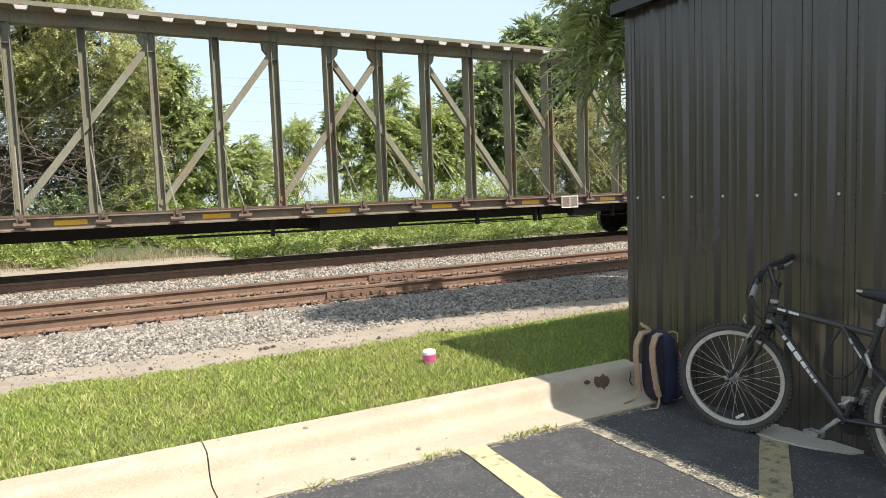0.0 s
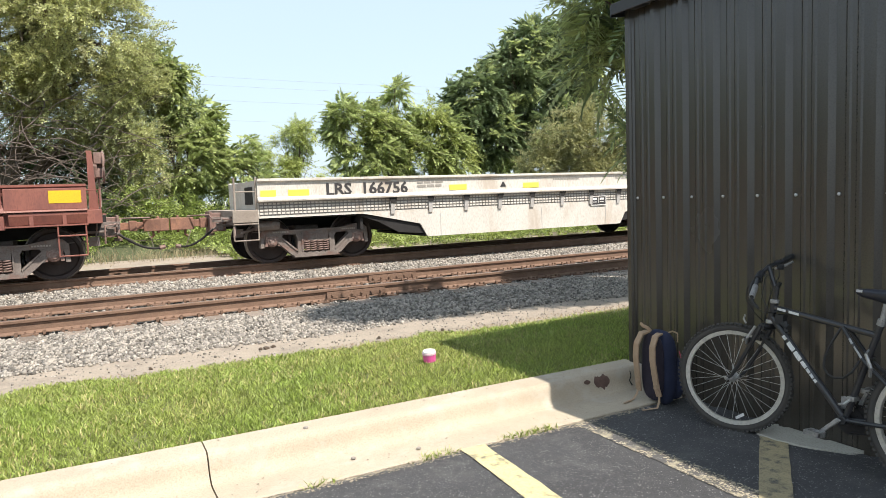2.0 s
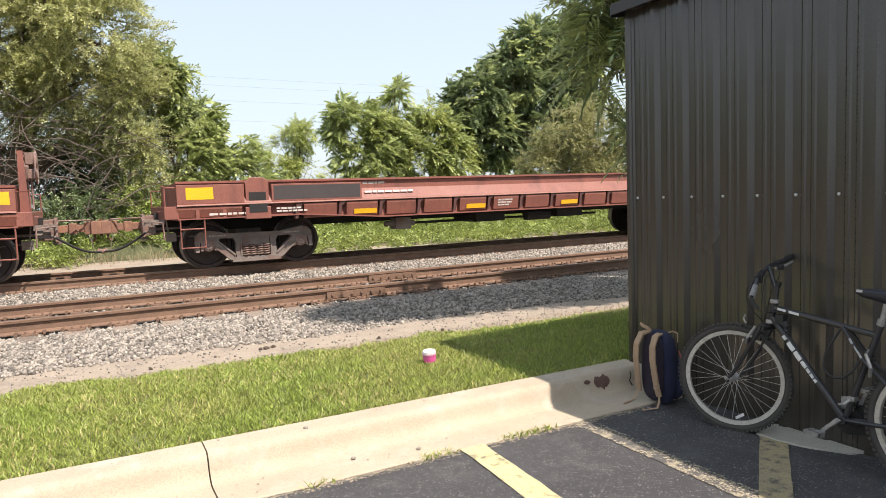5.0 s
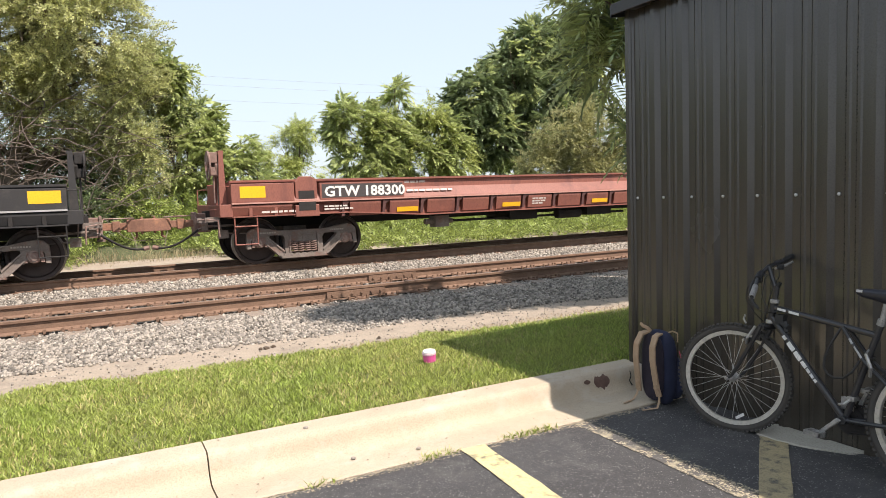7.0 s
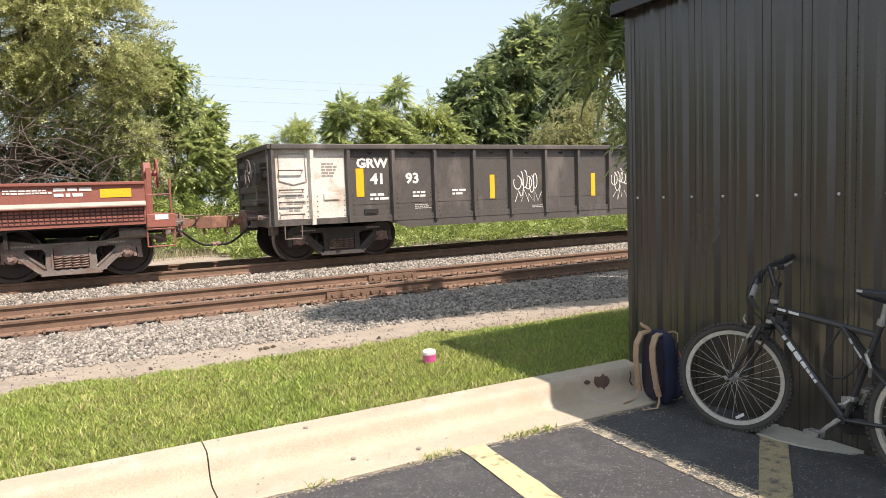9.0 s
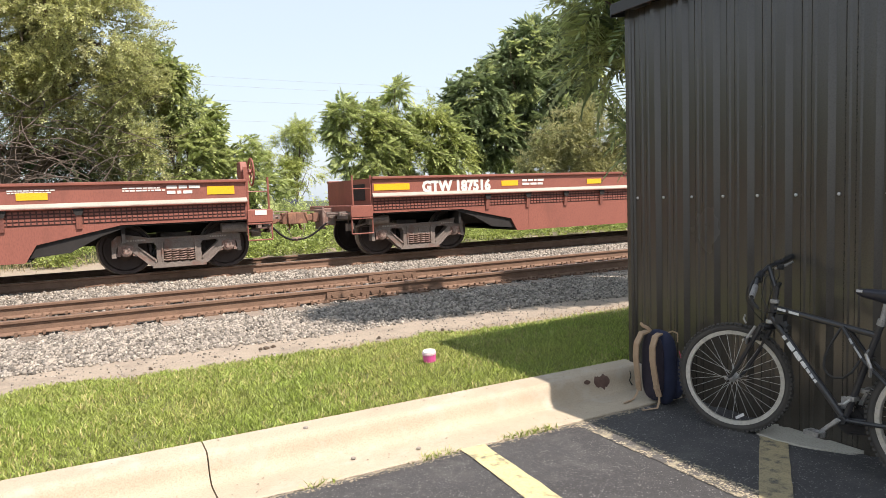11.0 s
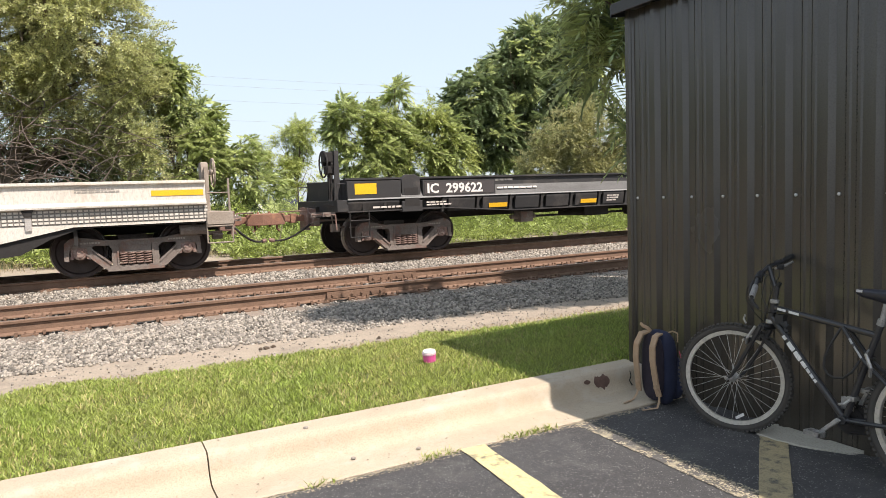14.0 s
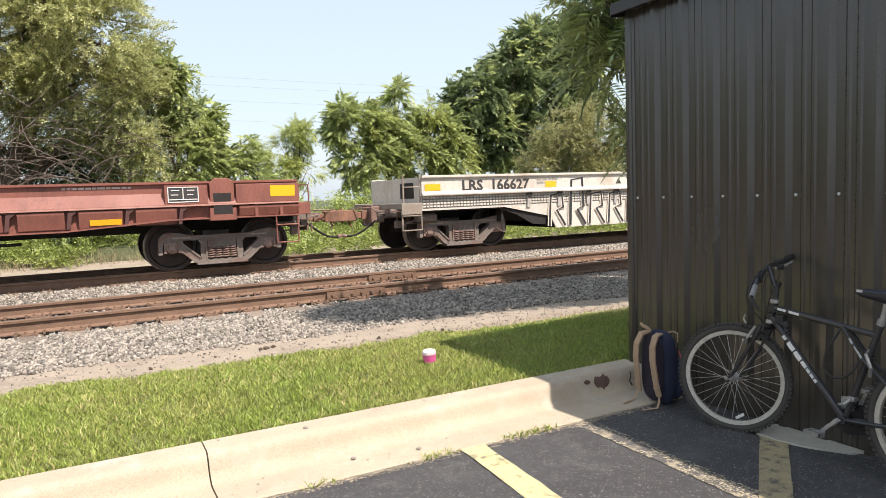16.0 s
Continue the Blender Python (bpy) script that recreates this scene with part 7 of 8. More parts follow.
def build_bicycle():
    # bike space: x towards its front, y to its left, z up from the ground between the wheels; leaning on the shed
    bike = tagged(new("bicycle"), "black mountain bike leaning on the shed wall", "bicycle")
    lean = pose(3.405, 1.675, 0.0, 0, 0, 90) @ pose(0, 0, 0, 4, 0, 0)
    bike.matrix_basis = lean
    FA = (1.035, 0, 0.325)
    bike_wheel(bike, pose(-0.09, 0, 0.325), Matrix.Identity(4))
    bike_wheel(bike, pose(*FA), pose(0, 0, 0, 0, 0, 22))
    BB = (0.350, 0, 0.255)
    H0, H1 = (0.806, 0, 0.705), (0.785, 0, 0.825)
    DT, TT, SS = (0.800, 0, 0.735), (0.212, 0, 0.722), (0.375, 0, 0.742)
    frame_ = part("frame", Geo().tube([H0, H1], 0.021, 12), M_BIKE, bike, "black painted steel frame")
    part("headset_cup", Geo().lathe([(0.022, -0.012), (0.026, -0.008), (0.026, 0.008), (0.022, 0.012)], H1, 12, "z").lathe([(0.022, -0.012), (0.026, -0.008), (0.026, 0.008), (0.022, 0.012)], H0, 12, "z"), M_ALLOY, frame_)
    part("top_tube", Geo().tube([(0.786, 0, 0.790), TT], 0.0165, 10), M_BIKE, frame_)
    part("down_tube", Geo().tube([DT, BB], 0.019, 10), M_BIKE, frame_)
    part("seat_tube", Geo().tube([BB, (0.195, 0, 0.790)], 0.0165, 10), M_BIKE, frame_)
    for s in (-1, 1):
        part("chain_stay", Geo().tube([(0.335, s * 0.02, 0.258), (0.14, s * 0.045, 0.285), (-0.09, s * 0.066, 0.325)], 0.011, 8), M_BIKE, frame_)
        part("seat_stay", Geo().tube([(0.375, s * 0.022, 0.742), (0.255, s * 0.03, 0.588), (-0.09, s * 0.066, 0.325)], 0.0095, 8), M_BIKE, frame_)
    part("stay_bridge", Geo().tube([(0.235, -0.03, 0.60), (0.235, 0.03, 0.60)], 0.008, 6), M_BIKE, frame_)
    part("bottom_bracket", Geo().lathe([(0.02, -0.036), (0.024, -0.034), (0.024, 0.034), (0.02, 0.036)], BB, 12), M_BIKE, frame_)
    fork = part("fork", Geo().tube([(0.826, -0.058, 0.672), (0.826, 0.058, 0.672)], 0.022, 10), M_BIKE, bike)
    part("steerer", Geo().tube([H0, (0.826, 0, 0.672)], 0.018, 10), M_BIKE, fork)
    for s in (-1, 1):
        part("fork_leg", Geo().tube([(0.826, s * 0.055, 0.680), (0.895, s * 0.056, 0.545), (0.965, s * 0.054, 0.42), (1.010, s * 0.052, 0.35), (1.035, s * 0.05, 0.325)], 0.0145, 8, r2=0.010), M_BIKE, fork)
        part("brake_arm", Geo().tube([(0.915, s * 0.055, 0.56), (0.890, s * 0.085, 0.60), (0.850, s * 0.072, 0.675)], 0.009, 6), M_ALLOY, fork)
        part("brake_pad", Geo().box(0.885, 0.945, s * 0.036 - 0.010, s * 0.036 + 0.010, 0.575, 0.595), M_BLKPL, fork)
        part("brake_bolt", Geo().tube([(0.912, s * 0.035, 0.585), (0.912, s * 0.095, 0.585)], 0.008, 6), M_ALLOY, fork)
    part("axle_nut", Geo().tube([(1.035, -0.075, 0.325), (1.035, 0.075, 0.325)], 0.009, 8), M_ALLOY, fork)
    stem = part("stem", Geo().tube([(0.785, 0, 0.82), (0.781, 0, 0.86), (0.776, 0, 0.915)], 0.016, 10), M_BIKE, bike)
    part("stem_extension", Geo().tube([(0.780, 0, 0.89), (0.808, 0, 0.955), (0.835, 0, 1.022)], 0.0145, 10), M_BIKE, stem)
    part("stem_bolt", Geo().tube([(0.776, 0, 0.905), (0.757, 0, 0.935)], 0.013, 8), M_BLKPL, stem)
    hb = part("handlebar", Geo().tube([(0.843, -0.24, 1.087), (0.838, -0.14, 1.056), (0.836, -0.06, 1.036), (0.837, 0.0, 1.022), (0.838, 0.06, 0.984), (0.822, 0.11, 0.954), (0.804, 0.15, 0.914), (0.762, 0.235, 0.860)], 0.0118, 10), M_BIKE, bike, "black swept handlebar")
    part("grip", Geo().tube([(0.843, -0.24, 1.087), (0.838, -0.13, 1.053)], 0.0165, 10), M_BLKPL, hb)
    part("grip", Geo().tube([(0.804, 0.15, 0.914), (0.762, 0.235, 0.860)], 0.0165, 10), M_ALLOY, hb, "worn pale grip")
    part("bar_end", Geo().tube([(0.760, 0.24, 0.858), (0.745, 0.245, 0.835), (0.712, 0.24, 0.802)], 0.008, 8), M_BLKPL, hb)
    part("brake_lever", Geo().tube([(0.842, 0.12, 0.940), (0.826, 0.165, 0.893), (0.790, 0.21, 0.845), (0.765, 0.22, 0.828)], 0.0075, 6), M_BLKPL, hb)
    part("brake_lever", Geo().tube([(0.828, -0.05, 1.010), (0.812, -0.12, 1.030), (0.815, -0.19, 1.050)], 0.0075, 6), M_ALLOY, hb)
    part("lever_clamp", Geo().tube([(0.838, 0.06, 0.984), (0.822, 0.11, 0.954)], 0.021, 8), M_BIKE, hb)
    part("lever_clamp", Geo().tube([(0.837, -0.05, 1.034), (0.837, -0.10, 1.046)], 0.019, 8), M_BIKE, hb)
    part("shifter", Geo().lathe([(0.02, -0.014), (0.024, -0.008), (0.024, 0.010), (0.016, 0.016)], (0.836, 0.085, 0.945), 12, "z").lathe([(0.02, -0.014), (0.024, -0.008), (0.024, 0.010), (0.016, 0.016)], (0.820, -0.08, 1.020), 12, "z"), M_BLKPL, hb)
    cab = M_BLKPL
    for pts in ([(0.842, 0.10, 0.950), (0.880, 0.12, 0.90), (0.895, 0.11, 0.83), (0.880, 0.06, 0.76), (0.850, 0.01, 0.70)],
                [(0.835, 0.05, 0.985), (0.900, 0.06, 0.91), (0.900, 0.06, 0.80), (0.840, 0.03, 0.755), (0.770, 0.02, 0.760)],
                [(0.835, -0.06, 1.02), (0.870, -0.02, 0.95), (0.855, 0.02, 0.84), (0.800, 0.03, 0.77), (0.730, 0.02, 0.770)],
                [(0.835, -0.09, 1.03), (0.800, -0.05, 0.97), (0.815, 0.0, 0.86), (0.845, 0.0, 0.70)]):
        part("cable", Geo().tube(pts, 0.003, 5), cab, bike, smooth=True)
    part("lock_cable", Geo().tube([(0.385, 0.02, 0.735), (0.425, 0.03, 0.65), (0.450, 0.04, 0.573), (0.453, 0.04, 0.511), (0.430, 0.04, 0.482), (0.395, 0.04, 0.470), (0.349, 0.04, 0.480), (0.305, 0.04, 0.520), (0.275, 0.03, 0.585)], 0.0065, 6), cab, bike, "black cable hanging from the frame", smooth=True)
    part("lamp_bracket", Geo().box(0.715, 0.765, -0.02, 0.02, 0.70, 0.755).tube([(0.74, 0.0, 0.71), (0.670, 0.03, 0.69)], 0.017, 8).tube([(0.70, 0.02, 0.72), (0.68, 0.035, 0.665)], 0.012, 6), M_BLKPL, bike)
    part("rack_stop", Geo().tube([(0.952, 0.03, 0.725), (0.962, 0.03, 0.70), (0.945, 0.03, 0.675)], 0.006, 6), M_ALLOY, bike)
    part("seat_post", Geo().tube([(0.197, 0, 0.78), (0.178, 0, 0.89)], 0.0135, 10), M_ALLOY, bike)
    part("seat_clamp", Geo().tube([(0.200, 0, 0.775), (0.193, 0, 0.805)], 0.021, 10), M_ALLOY, bike)
    part("rear_brake", Geo().tube([(0.21, 0.05, 0.52), (0.19, 0.085, 0.57), (0.225, 0.07, 0.63)], 0.009, 6).tube([(0.225, 0.07, 0.63), (0.24, 0.02, 0.645)], 0.005, 5), M_ALLOY, bike)
    sad = Geo()
    rows = [(0.325, 0.012, 0.938, 0.018), (0.30, 0.022, 0.938, 0.030), (0.22, 0.030, 0.935, 0.042), (0.15, 0.05, 0.935, 0.060), (0.09, 0.078, 0.940, 0.062), (0.04, 0.070, 0.945, 0.045)]
    vs, fs = [], []
    for x, w, z, t in rows:
        vs += [(x, w * math.cos(a), z + (t * 0.45 if math.sin(a) > 0 else t) * math.sin(a)) for a in [2 * math.pi * k / 12 for k in range(12)]]
    for i in range(len(rows) - 1):
        fs += [(i * 12 + k, i * 12 + (k + 1) % 12, (i + 1) * 12 + (k + 1) % 12, (i + 1) * 12 + k) for k in range(12)]
    fs += [tuple(range(12)), tuple(range(len(vs) - 1, len(vs) - 13, -1))]
    sd = part("saddle", sad.add(vs, fs), mat("saddle_vinyl", (0.022, 0.024, 0.035), rough=0.5, bump=0.05), bike, "black vinyl saddle", smooth=True)
    part("saddle_patch", Geo().box(0.285, 0.315, 0.012, 0.024, 0.932, 0.945), mat("pale_patch", (0.55, 0.54, 0.52)), sd)
    cx, cz = BB[0], BB[2]
    rings = Geo()
    for rad, yy in ((0.088, -0.052), (0.068, -0.045), (0.048, -0.038)):
        rings.lathe([(rad - 0.012, yy - 0.0015), (rad, yy - 0.001), (rad, yy + 0.001), (rad - 0.012, yy + 0.0015)], (cx, 0, cz), 28)
    cr = part("crankset", rings, M_UNDER, bike)
    part("crank_arm", Geo().prism([(cx - 0.014, cz + 0.006), (cx + 0.010, cz + 0.014), (cx + 0.100, cz - 0.078), (cx + 0.086, cz - 0.092)], 0.050, 0.064, "y"), M_ALLOY, cr, bevel=0.004)
    part("crank_arm", Geo().prism([(cx + 0.014, cz - 0.006), (cx - 0.010, cz - 0.014), (cx - 0.072, cz + 0.148), (cx - 0.056, cz + 0.156)], -0.078, -0.064, "y"), M_ALLOY, cr, bevel=0.004)
    for px, pz, y0, y1 in ((cx + 0.092, cz - 0.084, 0.072, 0.140), (cx - 0.064, cz + 0.150, -0.165, -0.085)):
        pd = Geo().box(px - 0.042, px - 0.030, y0, y1, pz - 0.012, pz + 0.012).box(px + 0.030, px + 0.042, y0, y1, pz - 0.012, pz + 0.012).box(px - 0.042, px + 0.042, y0, y0 + 0.01, pz - 0.011, pz + 0.011).box(px - 0.042, px + 0.042, y1 - 0.01, y1, pz - 0.011, pz + 0.011)
        pd.tube([(px, y0, pz), (px, y1, pz)], 0.010, 8)
        part("pedal", pd, M_ALLOY, cr)
    part("front_derailleur", Geo().box(0.295, 0.330, -0.03, 0.03, 0.365, 0.388).box(0.325, 0.395, -0.052, -0.048, 0.300, 0.365).box(0.325, 0.395, -0.034, -0.030, 0.300, 0.365).tube([(0.31, 0.03, 0.375), (0.335, 0.045, 0.345), (0.37, 0.03, 0.335)], 0.008, 6), M_ALLOY, bike, bevel=0.003)
    part("chain", Geo().tube([(cx, -0.045, cz + 0.075), (-0.09, -0.05, 0.37)], 0.005, 5).tube([(cx, -0.045, cz - 0.075), (-0.09, -0.05, 0.26)], 0.005, 5), M_UNDER, bike)
    # lettering on the down tube and top tube: plain pale shapes
    d = Vector(BB) - Vector(DT)
    pale = mat("decal_white", (0.72, 0.72, 0.70), rough=0.4, bump=0)
    for t0, t1, w in ((0.20, 0.24, 0.010), (0.27, 0.35, 0.013), (0.365, 0.445, 0.013), (0.46, 0.52, 0.010), (0.53, 0.57, 0.008), (0.58, 0.62, 0.008), (0.63, 0.66, 0.008)):
        a, b = Vector((DT[0], 0.0178, DT[2])) + d * t0, Vector((DT[0], 0.0178, DT[2])) + d * t1
        q = Vector((-d.z, 0, d.x)).normalized() * w
        part("decal", Geo().add([a + q, b + q, b - q, a - q, a + q + Vector((0, 0.003, 0)), b + q + Vector((0, 0.003, 0)), b - q + Vector((0, 0.003, 0)), a - q + Vector((0, 0.003, 0))], [(0, 1, 2, 3), (4, 7, 6, 5), (0, 4, 5, 1), (1, 5, 6, 2), (2, 6, 7, 3), (3, 7, 4, 0)]), pale, frame_)
    for x0, x1 in ((0.755, 0.705), (0.685, 0.625)):
        slope = (0.790 - 0.722) / (0.786 - 0.212)
        z0, z1 = 0.722 + (x0 - 0.212) * slope, 0.722 + (x1 - 0.212) * slope
        part("decal", Geo().prism([(x0, z0 - 0.007), (x0, z0 + 0.007), (x1, z1 + 0.007), (x1, z1 - 0.007)], 0.0150, 0.0180, "y"), pale, frame_)
    dd = Vector((-0.12, 0, -0.154))
    for t0, t1 in ((0.35, 0.5), (0.58, 0.92)):
        a, b = Vector(SS) + dd * t0, Vector(SS) + dd * t1
        part("decal", Geo().tube([a + Vector((0, 0.030, 0)), b + Vector((0, 0.035, 0))], 0.0065, 6), mat("decal_grey", (0.42, 0.42, 0.41), rough=0.4, bump=0), frame_)
    part("rim_sticker", Geo().prism([(0.935, 0.115), (0.99, 0.078), (0.998, 0.092), (0.943, 0.13)], 0.017, 0.019, "y"), pale, bike)


# ---------------- backpack ----------------
def build_backpack():
    bag = tagged(new("backpack"), "navy blue backpack with tan straps standing by the kerb", "backpack")
    bag.matrix_basis = pose(3.435, 3.33, 0.004, 0, 0, -92) @ Matrix.Diagonal((0.9, 0.9, 1.0, 1.0))
    navy = mat("navy_canvas", (0.020, 0.026, 0.060), (0.014, 0.018, 0.040), scale=8, fine=180, rough=0.9, bump=0.25)
    tan = mat("tan_webbing", (0.40, 0.28, 0.18), (0.30, 0.205, 0.13), scale=12, fine=200, rough=0.9, bump=0.25)
    maroon = mat("dark_back_panel", (0.024, 0.018, 0.030), scale=8, fine=180, rough=0.9, bump=0.2)

    def pillow(cx, cy, cz, rx, ry, rz, p=3.2, n=20, m=14):
        vs, fs = [], []
        for i in range(m + 1):
            v = -math.pi / 2 + math.pi * i / m
            for k in range(n):
                u = 2 * math.pi * k / n
                f = lambda c: math.copysign(abs(c) ** (2 / p), c)
                vs.append((cx + rx * f(math.cos(v)) * f(math.cos(u)), cy + ry * f(math.cos(v)) * f(math.sin(u)), cz + rz * f(math.sin(v)) * (1 + 0.06 * math.cos(u * 2))))
        for i in range(m):
            fs += [(i * n + k, i * n + (k + 1) % n, (i + 1) * n + (k + 1) % n, (i + 1) * n + k) for k in range(n)]
        return Geo().add(vs, fs)
    # -y faces the lot: the back panel with its straps
    part("body", pillow(0, 0.02, 0.25, 0.135, 0.08, 0.25), navy, bag, smooth=True)
    part("front_pocket", pillow(0.0, 0.115, 0.17, 0.125, 0.05, 0.15), navy, bag, smooth=True)
    part("back_panel", pillow(0, -0.058, 0.26, 0.115, 0.02, 0.22), maroon, bag, smooth=True)

    def strap(name, pts, w, t, m):
        g = Geo()
        vs = []
        n = len(pts)
        for i in range(n):
            a, b = Vector(pts[max(0, i - 1)]), Vector(pts[min(n - 1, i + 1)])
            d = (b - a).normalized()
            s = Vector((1, 0, 0)) - d * d.x
            s.normalize()
            nn = d.cross(s).normalized()
            p = Vector(pts[i])
            vs += [p + s * w / 2 + nn * t / 2, p + s * w / 2 - nn * t / 2, p - s * w / 2 - nn * t / 2, p - s * w / 2 + nn * t / 2]
        fs = [(4 * i + k, 4 * i + (k + 1) % 4, 4 * i + 4 + (k + 1) % 4, 4 * i + 4 + k) for i in range(n - 1) for k in range(4)]
        fs += [(3, 2, 1, 0), (4 * n - 4, 4 * n - 3, 4 * n - 2, 4 * n - 1)]
        return part(name, g.add(vs, fs), m, bag, "padded tan shoulder strap" if w > 0.03 else "", bevel=0.004)
    for sx in (-1, 1):
        strap("shoulder_strap", [(sx * 0.06, -0.04, 0.50), (sx * 0.075, -0.10, 0.49), (sx * 0.085, -0.14, 0.42), (sx * 0.09, -0.145, 0.33), (sx * 0.095, -0.13, 0.23), (sx * 0.10, -0.115, 0.14), (sx * 0.11, -0.10, 0.08)], 0.055, 0.016, tan)
        strap("webbing", [(sx * 0.11, -0.105, 0.10), (sx * 0.12, -0.11, 0.05), (sx * 0.13, -0.14, 0.012), (sx * 0.10, -0.26, 0.008)], 0.02, 0.004, tan)
        part("buckle", Geo().box(sx * 0.10 - 0.016, sx * 0.10 + 0.016, -0.135, -0.118, 0.13, 0.165), tan, bag, bevel=0.004)
    part("top_handle", Geo().tube([(-0.045, -0.03, 0.50), (-0.06, -0.05, 0.525), (-0.10, -0.06, 0.535), (-0.13, -0.05, 0.545)], 0.012, 8), tan, bag)
    part("haul_loop", Geo().tube([(0.03, 0.06, 0.49), (0.05, 0.10, 0.50), (0.09, 0.11, 0.49), (0.10, 0.10, 0.43)], 0.006, 6), tan, bag)
    part("zip_piping", Geo().tube([(0.145, 0.09, 0.27), (0.148, 0.085, 0.33), (0.135, 0.08, 0.38)], 0.004, 6), colour("red_piping", (0.35, 0.04, 0.06)), bag)


def build_cup():
    cup = tagged(new("cup"), "small pink plastic cup with a white lid on the lawn", "cup")
    cup.matrix_basis = pose(2.385, 4.80, 0.15, 3, -4, 0)
    pink = mat("pink_plastic", (0.78, 0.12, 0.36), (0.70, 0.10, 0.32), scale=10, rough=0.35, bump=0)
    part("body", Geo().lathe([(0.046, 0.0), (0.050, 0.004), (0.055, 0.062)], n=24, axis="z"), pink, cup)
    part("rim_band", Geo().lathe([(0.056, 0.062), (0.0575, 0.064), (0.058, 0.078), (0.0565, 0.079)], n=24, axis="z"), mat("pale_pink_plastic", (0.80, 0.55, 0.62), rough=0.35, bump=0), cup)
    part("lid", Geo().lathe([(0.052, 0.079), (0.053, 0.081), (0.052, 0.091), (0.046, 0.095), (0.02, 0.096)], n=24, axis="z"), mat("white_plastic", (0.82, 0.80, 0.78), rough=0.4, bump=0), cup)


def lot_details():
    # concrete patch at the foot of the shed
    pts = [(3.50, 2.62), (3.60, 2.64), (3.695, 2.60), (3.695, 2.06), (3.60, 2.10), (3.50, 2.27), (3.44, 2.44), (3.45, 2.56)]
    tagged(part("concrete_patch", Geo().prism(pts, -0.02, 0.012, "z"), mat("old_concrete", (0.45, 0.43, 0.36), (0.34, 0.32, 0.265), scale=5, fine=90, rough=0.95, bump=0.3), bevel=0.006), "rough poured concrete patch at the shed wall", "concrete patch", kind="structure")
    # remains of an old line: loose flakes
    q = np.random.default_rng(12)

    def flakes(name, label, n, x0, x1, y0, y1, size, m, fn=None):
        x, y = q.uniform(x0, x1, n), q.uniform(y0, y1, n)
        if fn is not None:
            ok = np.array([fn(a, b) for a, b in zip(x, y)])
            x, y = x[ok], y[ok]
        n2 = len(x)
        V = np.zeros((n2, 4, 3))
        s = size * q.uniform(0.4, 1.4, n2)
        a = q.uniform(0, 6.28, n2)
        for k in range(4):
            t = a + k * 1.5708 + q.uniform(-0.4, 0.4, n2)
            V[:, k, 0], V[:, k, 1], V[:, k, 2] = x + s * np.cos(t), y + s * np.sin(t), 0.005 + q.uniform(0, 0.003, n2)
        F = np.arange(n2 * 4).reshape(-1, 4)
        tagged(big_mesh(name, V.reshape(-1, 3), F, m), label, "road surface", kind="stuff")
    flakes("worn_line_flakes", "flakes of an old worn yellow line", 1800, 2.66, 2.80, 1.2, 3.32, 0.0065, mat("old_line_paint", (0.40, 0.35, 0.25), (0.29, 0.25, 0.18), rough=0.9, island=0.3), lambda a, b: noise.noise(Vector((a * 9, b * 6, 0))) > -0.2)
    flakes("asphalt_chips", "pale stone chips in the worn asphalt", 26000, 0.4, 3.66, 0.4, 3.33, 0.0036, mat("pale_chip", (0.26, 0.25, 0.24), (0.13, 0.128, 0.13), rough=0.9, island=0.4))
    flakes("sand_grains", "sand and grit washed along the gutter edge", 1500, 0.2, 3.3, 3.26, 3.36, 0.006, mat("tan_sand", (0.40, 0.33, 0.24), rough=1.0, island=0.3))
    # stain and crack on the kerb face
    g = Geo()
    y_at = lambda z: float(np.interp(z, [0.0, 0.015, 0.05, 0.115, 0.14, 0.152], [3.60, 3.655, 3.69, 3.715, 3.735, 3.77])) - 0.003
    for cx, cz, w, hh in ((3.25, 0.095, 0.075, 0.045), (3.115, 0.108, 0.032, 0.014)):
        cols = [cx - w + 2 * w * i / 16 for i in range(17)]
        for i in range(16):
            def span(x):
                t = max(0.0, 1 - ((x - cx) / w) ** 2) ** 0.5 * (1 + 0.9 * noise.noise(Vector((x * 38, 1, 2))))
                return max(0.03, cz - hh * t), min(0.1515, cz + hh * t)
            (a0, b0), (a1, b1) = span(cols[i]), span(cols[i + 1])
            zs = [0, 0.2, 0.4, 0.6, 0.8, 1]
            for u, v in zip(zs, zs[1:]):
                p4 = [(cols[i], a0 + (b0 - a0) * u), (cols[i + 1], a1 + (b1 - a1) * u), (cols[i + 1], a1 + (b1 - a1) * v), (cols[i], a0 + (b0 - a0) * v)]
                g.add([(x, y_at(z), z + 0.001) for x, z in p4], [(0, 1, 2, 3)])
    tagged(part("rust_stain", g, mat("rust_stain_paint", (0.085, 0.048, 0.038), (0.16, 0.10, 0.075), scale=20, fine=90, rough=0.95)), "dark rust-brown stain on the kerb face", "stain", kind="structure")
    cr = [(3.50 + 0.03 * math.sin(k * 1.3) + 0.01 * k, z) for k, z in enumerate((0.15, 0.12, 0.09, 0.06, 0.03))]
    part_ = Geo().tube([(x, y_at(z) + 0.002, z + 0.001) for x, z in cr], 0.004, 5)
    tagged(part("kerb_crack", part_, M_UNDER), "dark crack down the kerb face", "crack", kind="structure")
    for x, y, z in ((1.63, 3.47, 0.012), (1.05, 3.80, 0.154), (1.25, 3.55, 0.008)):
        tagged(part("pebble", Geo().lathe([(0.008, 0.0), (0.016, 0.005), (0.012, 0.012)], (x, y, z - 0.003), 7, "z"), M_STONE), "small grey pebble on the kerb", "pebble")


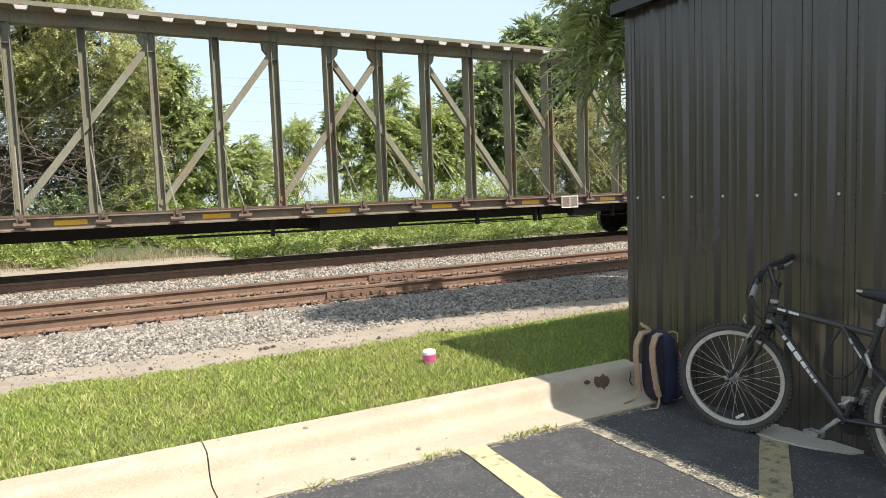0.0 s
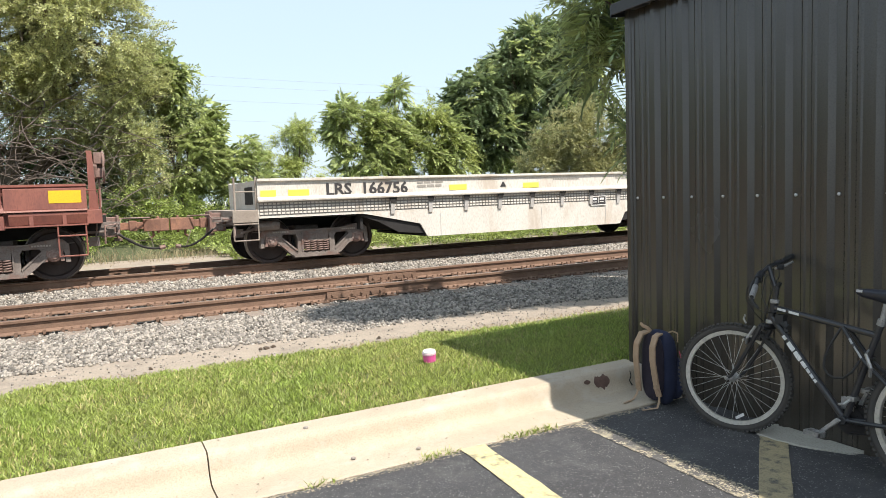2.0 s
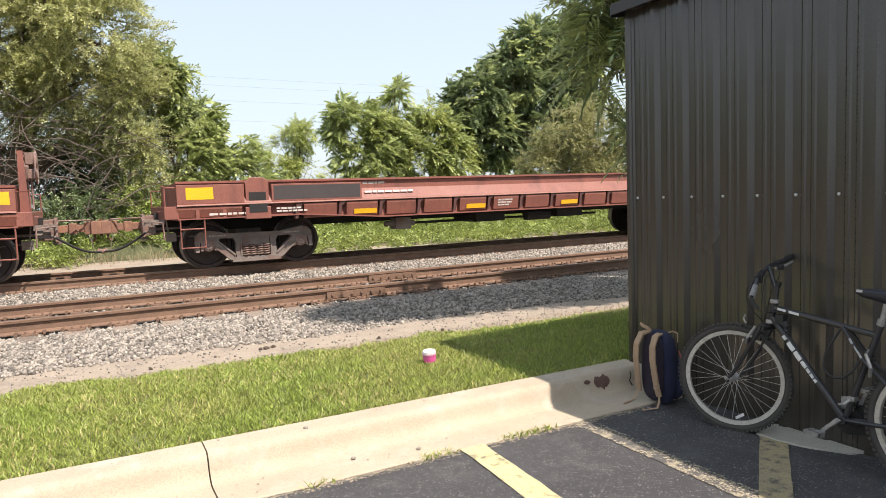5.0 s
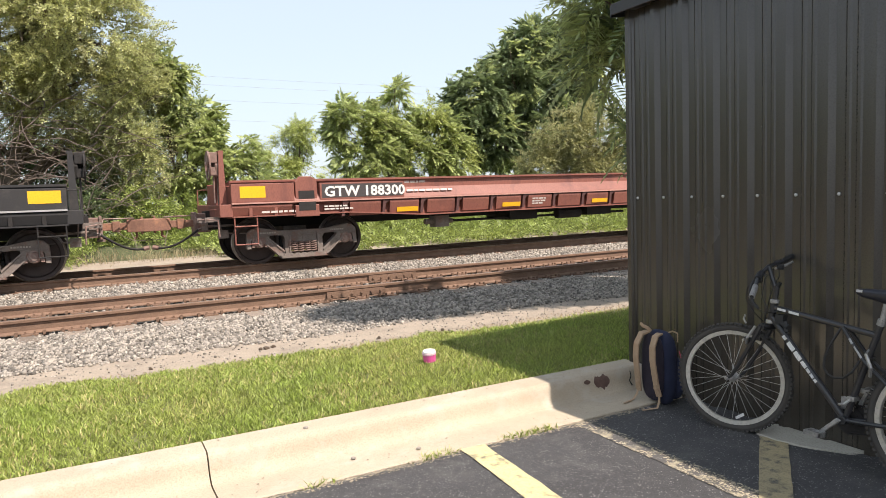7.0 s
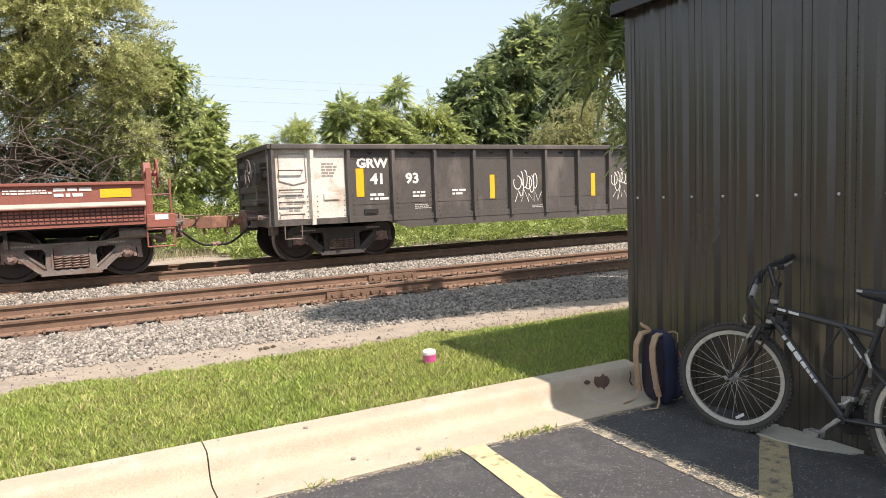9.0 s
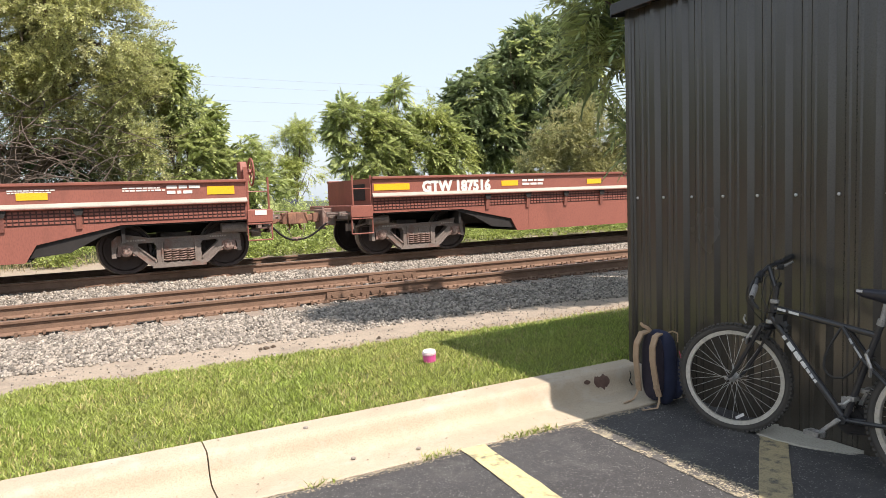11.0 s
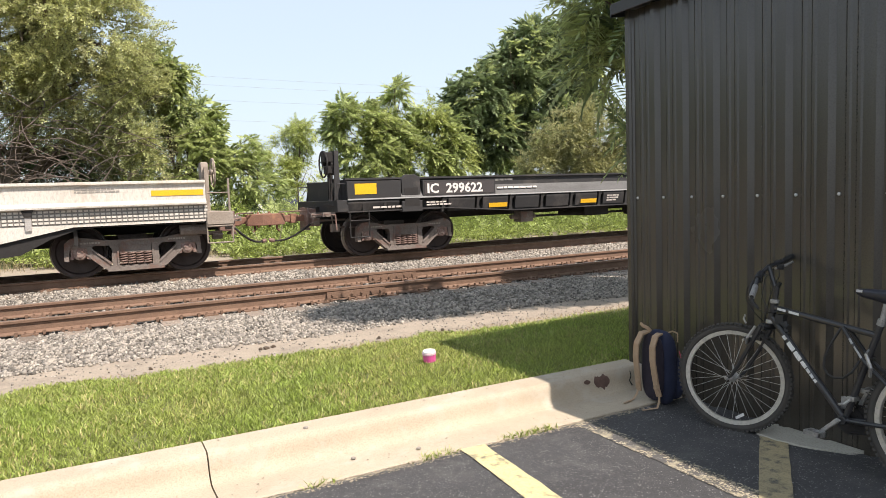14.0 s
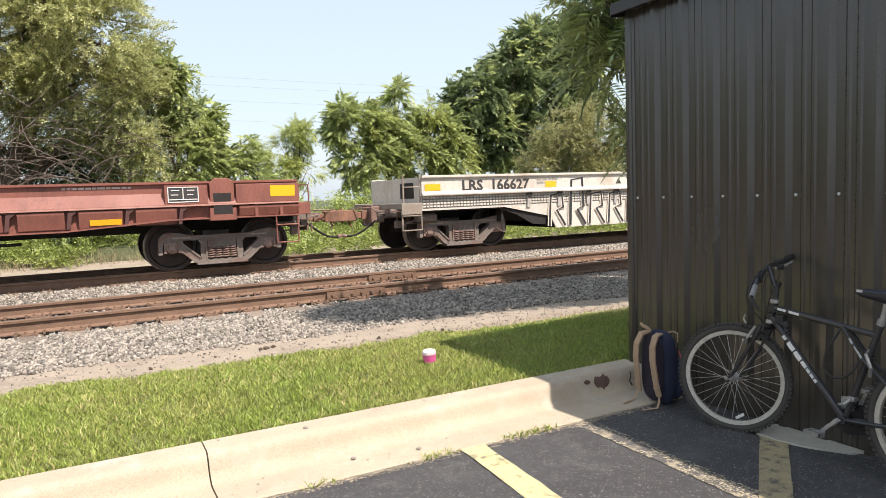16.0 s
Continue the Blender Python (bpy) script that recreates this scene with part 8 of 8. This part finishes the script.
def parked_car(x, y, paint, label, turn):
    car = tagged(new("parked_car"), label, "car", "cars parked beyond the trees")
    car.matrix_basis = pose(x, y, ground_z(y), 0, 0, turn)
    glass = mat("dark_car_glass", (0.02, 0.025, 0.03), rough=0.08, bump=0)
    side = [(-2.2, 0.28), (2.2, 0.28), (2.25, 0.72), (1.35, 0.88), (0.75, 1.42), (-1.55, 1.46), (-2.1, 0.95), (-2.25, 0.85)]
    part("body", Geo().prism(side, -0.86, 0.86, "y"), paint, car, bevel=0.05)
    for s in (-1, 1):
        for a in ([(0.6, 1.34), (1.1, 0.92), (0.1, 0.92), (0.1, 1.36)], [(0.0, 1.36), (0.0, 0.92), (-0.9, 0.92), (-0.9, 1.37)], [(-1.0, 1.37), (-1.0, 0.92), (-1.75, 0.96), (-1.5, 1.36)]):
            part("window", Geo().prism(a, *sorted((s * 0.862, s * 0.87)), "y"), glass, car)
        for wx in (-1.35, 1.35):
            part("wheel", Geo().lathe([(0.18, s * 0.89), (0.2, s * 0.88), (0.30, s * 0.88), (0.32, s * 0.85), (0.32, s * 0.70)], (wx, 0, 0.32), 20), M_TYRE, car)


def clods():
    q = random.Random(3)
    for x, y, r in ((1.50, 6.75, 0.035), (1.58, 6.78, 0.03), (1.44, 6.73, 0.02), (0.4, 6.5, 0.018), (2.6, 6.4, 0.02), (3.3, 6.3, 0.022)):
        g = Geo().lathe([(r * 0.5, -0.01), (r, 0.004), (r * 0.85, 0.018), (r * 0.3, 0.028)], (0, 0, 0), 7, "z")
        g.v = [(a + q.uniform(-1, 1) * r * 0.25, b + q.uniform(-1, 1) * r * 0.25, c) for a, b, c in g.v]
        tagged(part("dirt_clod", g, mat("dark_clod", (0.09, 0.065, 0.045), rough=1.0, bump=0.5), at=pose(x, y, ground_z(y))), "dark clod of earth on the dirt strip", "clod", "clods on the dirt strip")
    # specks and pits on the kerb
    k = np.random.default_rng(9)
    V = []
    for _ in range(150):
        x, y = k.uniform(-0.4, 3.6), k.choice([k.uniform(3.36, 3.6), k.uniform(3.78, 3.92)])
        z = 0.1545 if y > 3.7 else 0.012 - (y - 3.34) * 0.038 + 0.001
        r = 0.002 + 0.006 * k.random() ** 3
        V += [(x + r * k.uniform(0.5, 1.4) * math.cos(t), y + r * math.sin(t), z + 0.0015) for t in (0, 1.6, 3.1, 4.7)]
    tagged(big_mesh("kerb_grit", np.array(V), np.arange(len(V)).reshape(-1, 4), mat("dark_grit", (0.16, 0.13, 0.10), rough=1.0)), "dark grit and specks on the kerb", "grit", kind="stuff")


wires()
parked_car(6.9, 36.0, mat("white_car_paint", (0.75, 0.75, 0.74), rough=0.3, bump=0), "white car parked beyond the trees", 12)
parked_car(9.6, 39.5, mat("dark_blue_car_paint", (0.03, 0.035, 0.05), rough=0.3, bump=0), "dark car parked beyond the trees", 100)
clods()
build_bicycle()
build_backpack()
build_cup()
lot_details()



# ---------------- what moves ----------------
def motions():
    times, gone = [t for t, d in GONE], [d for t, d in GONE]

    def at(t):
        return float(np.interp(t, times, gone))

    def when(d):
        return float(np.interp(d, gone, times))
    for car, x0 in CARS:
        walk(car, [(t, pose(x0 - d, TRACK_Y, TRACK_Z)) for t, d in GONE])
        for ob in car.children_recursive:
            if ob.name.startswith("wheelset"):
                lx = ob.location.x
                xw = x0 + lx + ob.parent.location.x
                ta, tb = when(xw - 18.0), when(xw + 5.0)
                if tb <= 0 or ta >= 16:
                    rows = [(0.0, 0.0), (16.0, 30.0)]
                else:
                    fa, fb = int(ta * FPS), int(tb * FPS) + 1
                    rows = [(f / FPS, -math.degrees(at(f / FPS) / WHEEL_R)) for f in range(fa, min(fb, int(16 * FPS)) + 1)]
                    if fa > 0:
                        rows.insert(0, (0.0, rows[0][1] + 20))
                    if rows[-1][0] < 15.99:
                        rows.append((16.0, rows[-1][1] - 20))
                walk(ob, [(t, pose(lx, 0, WHEEL_R, 0, a, 0)) for t, a in rows])


motions()
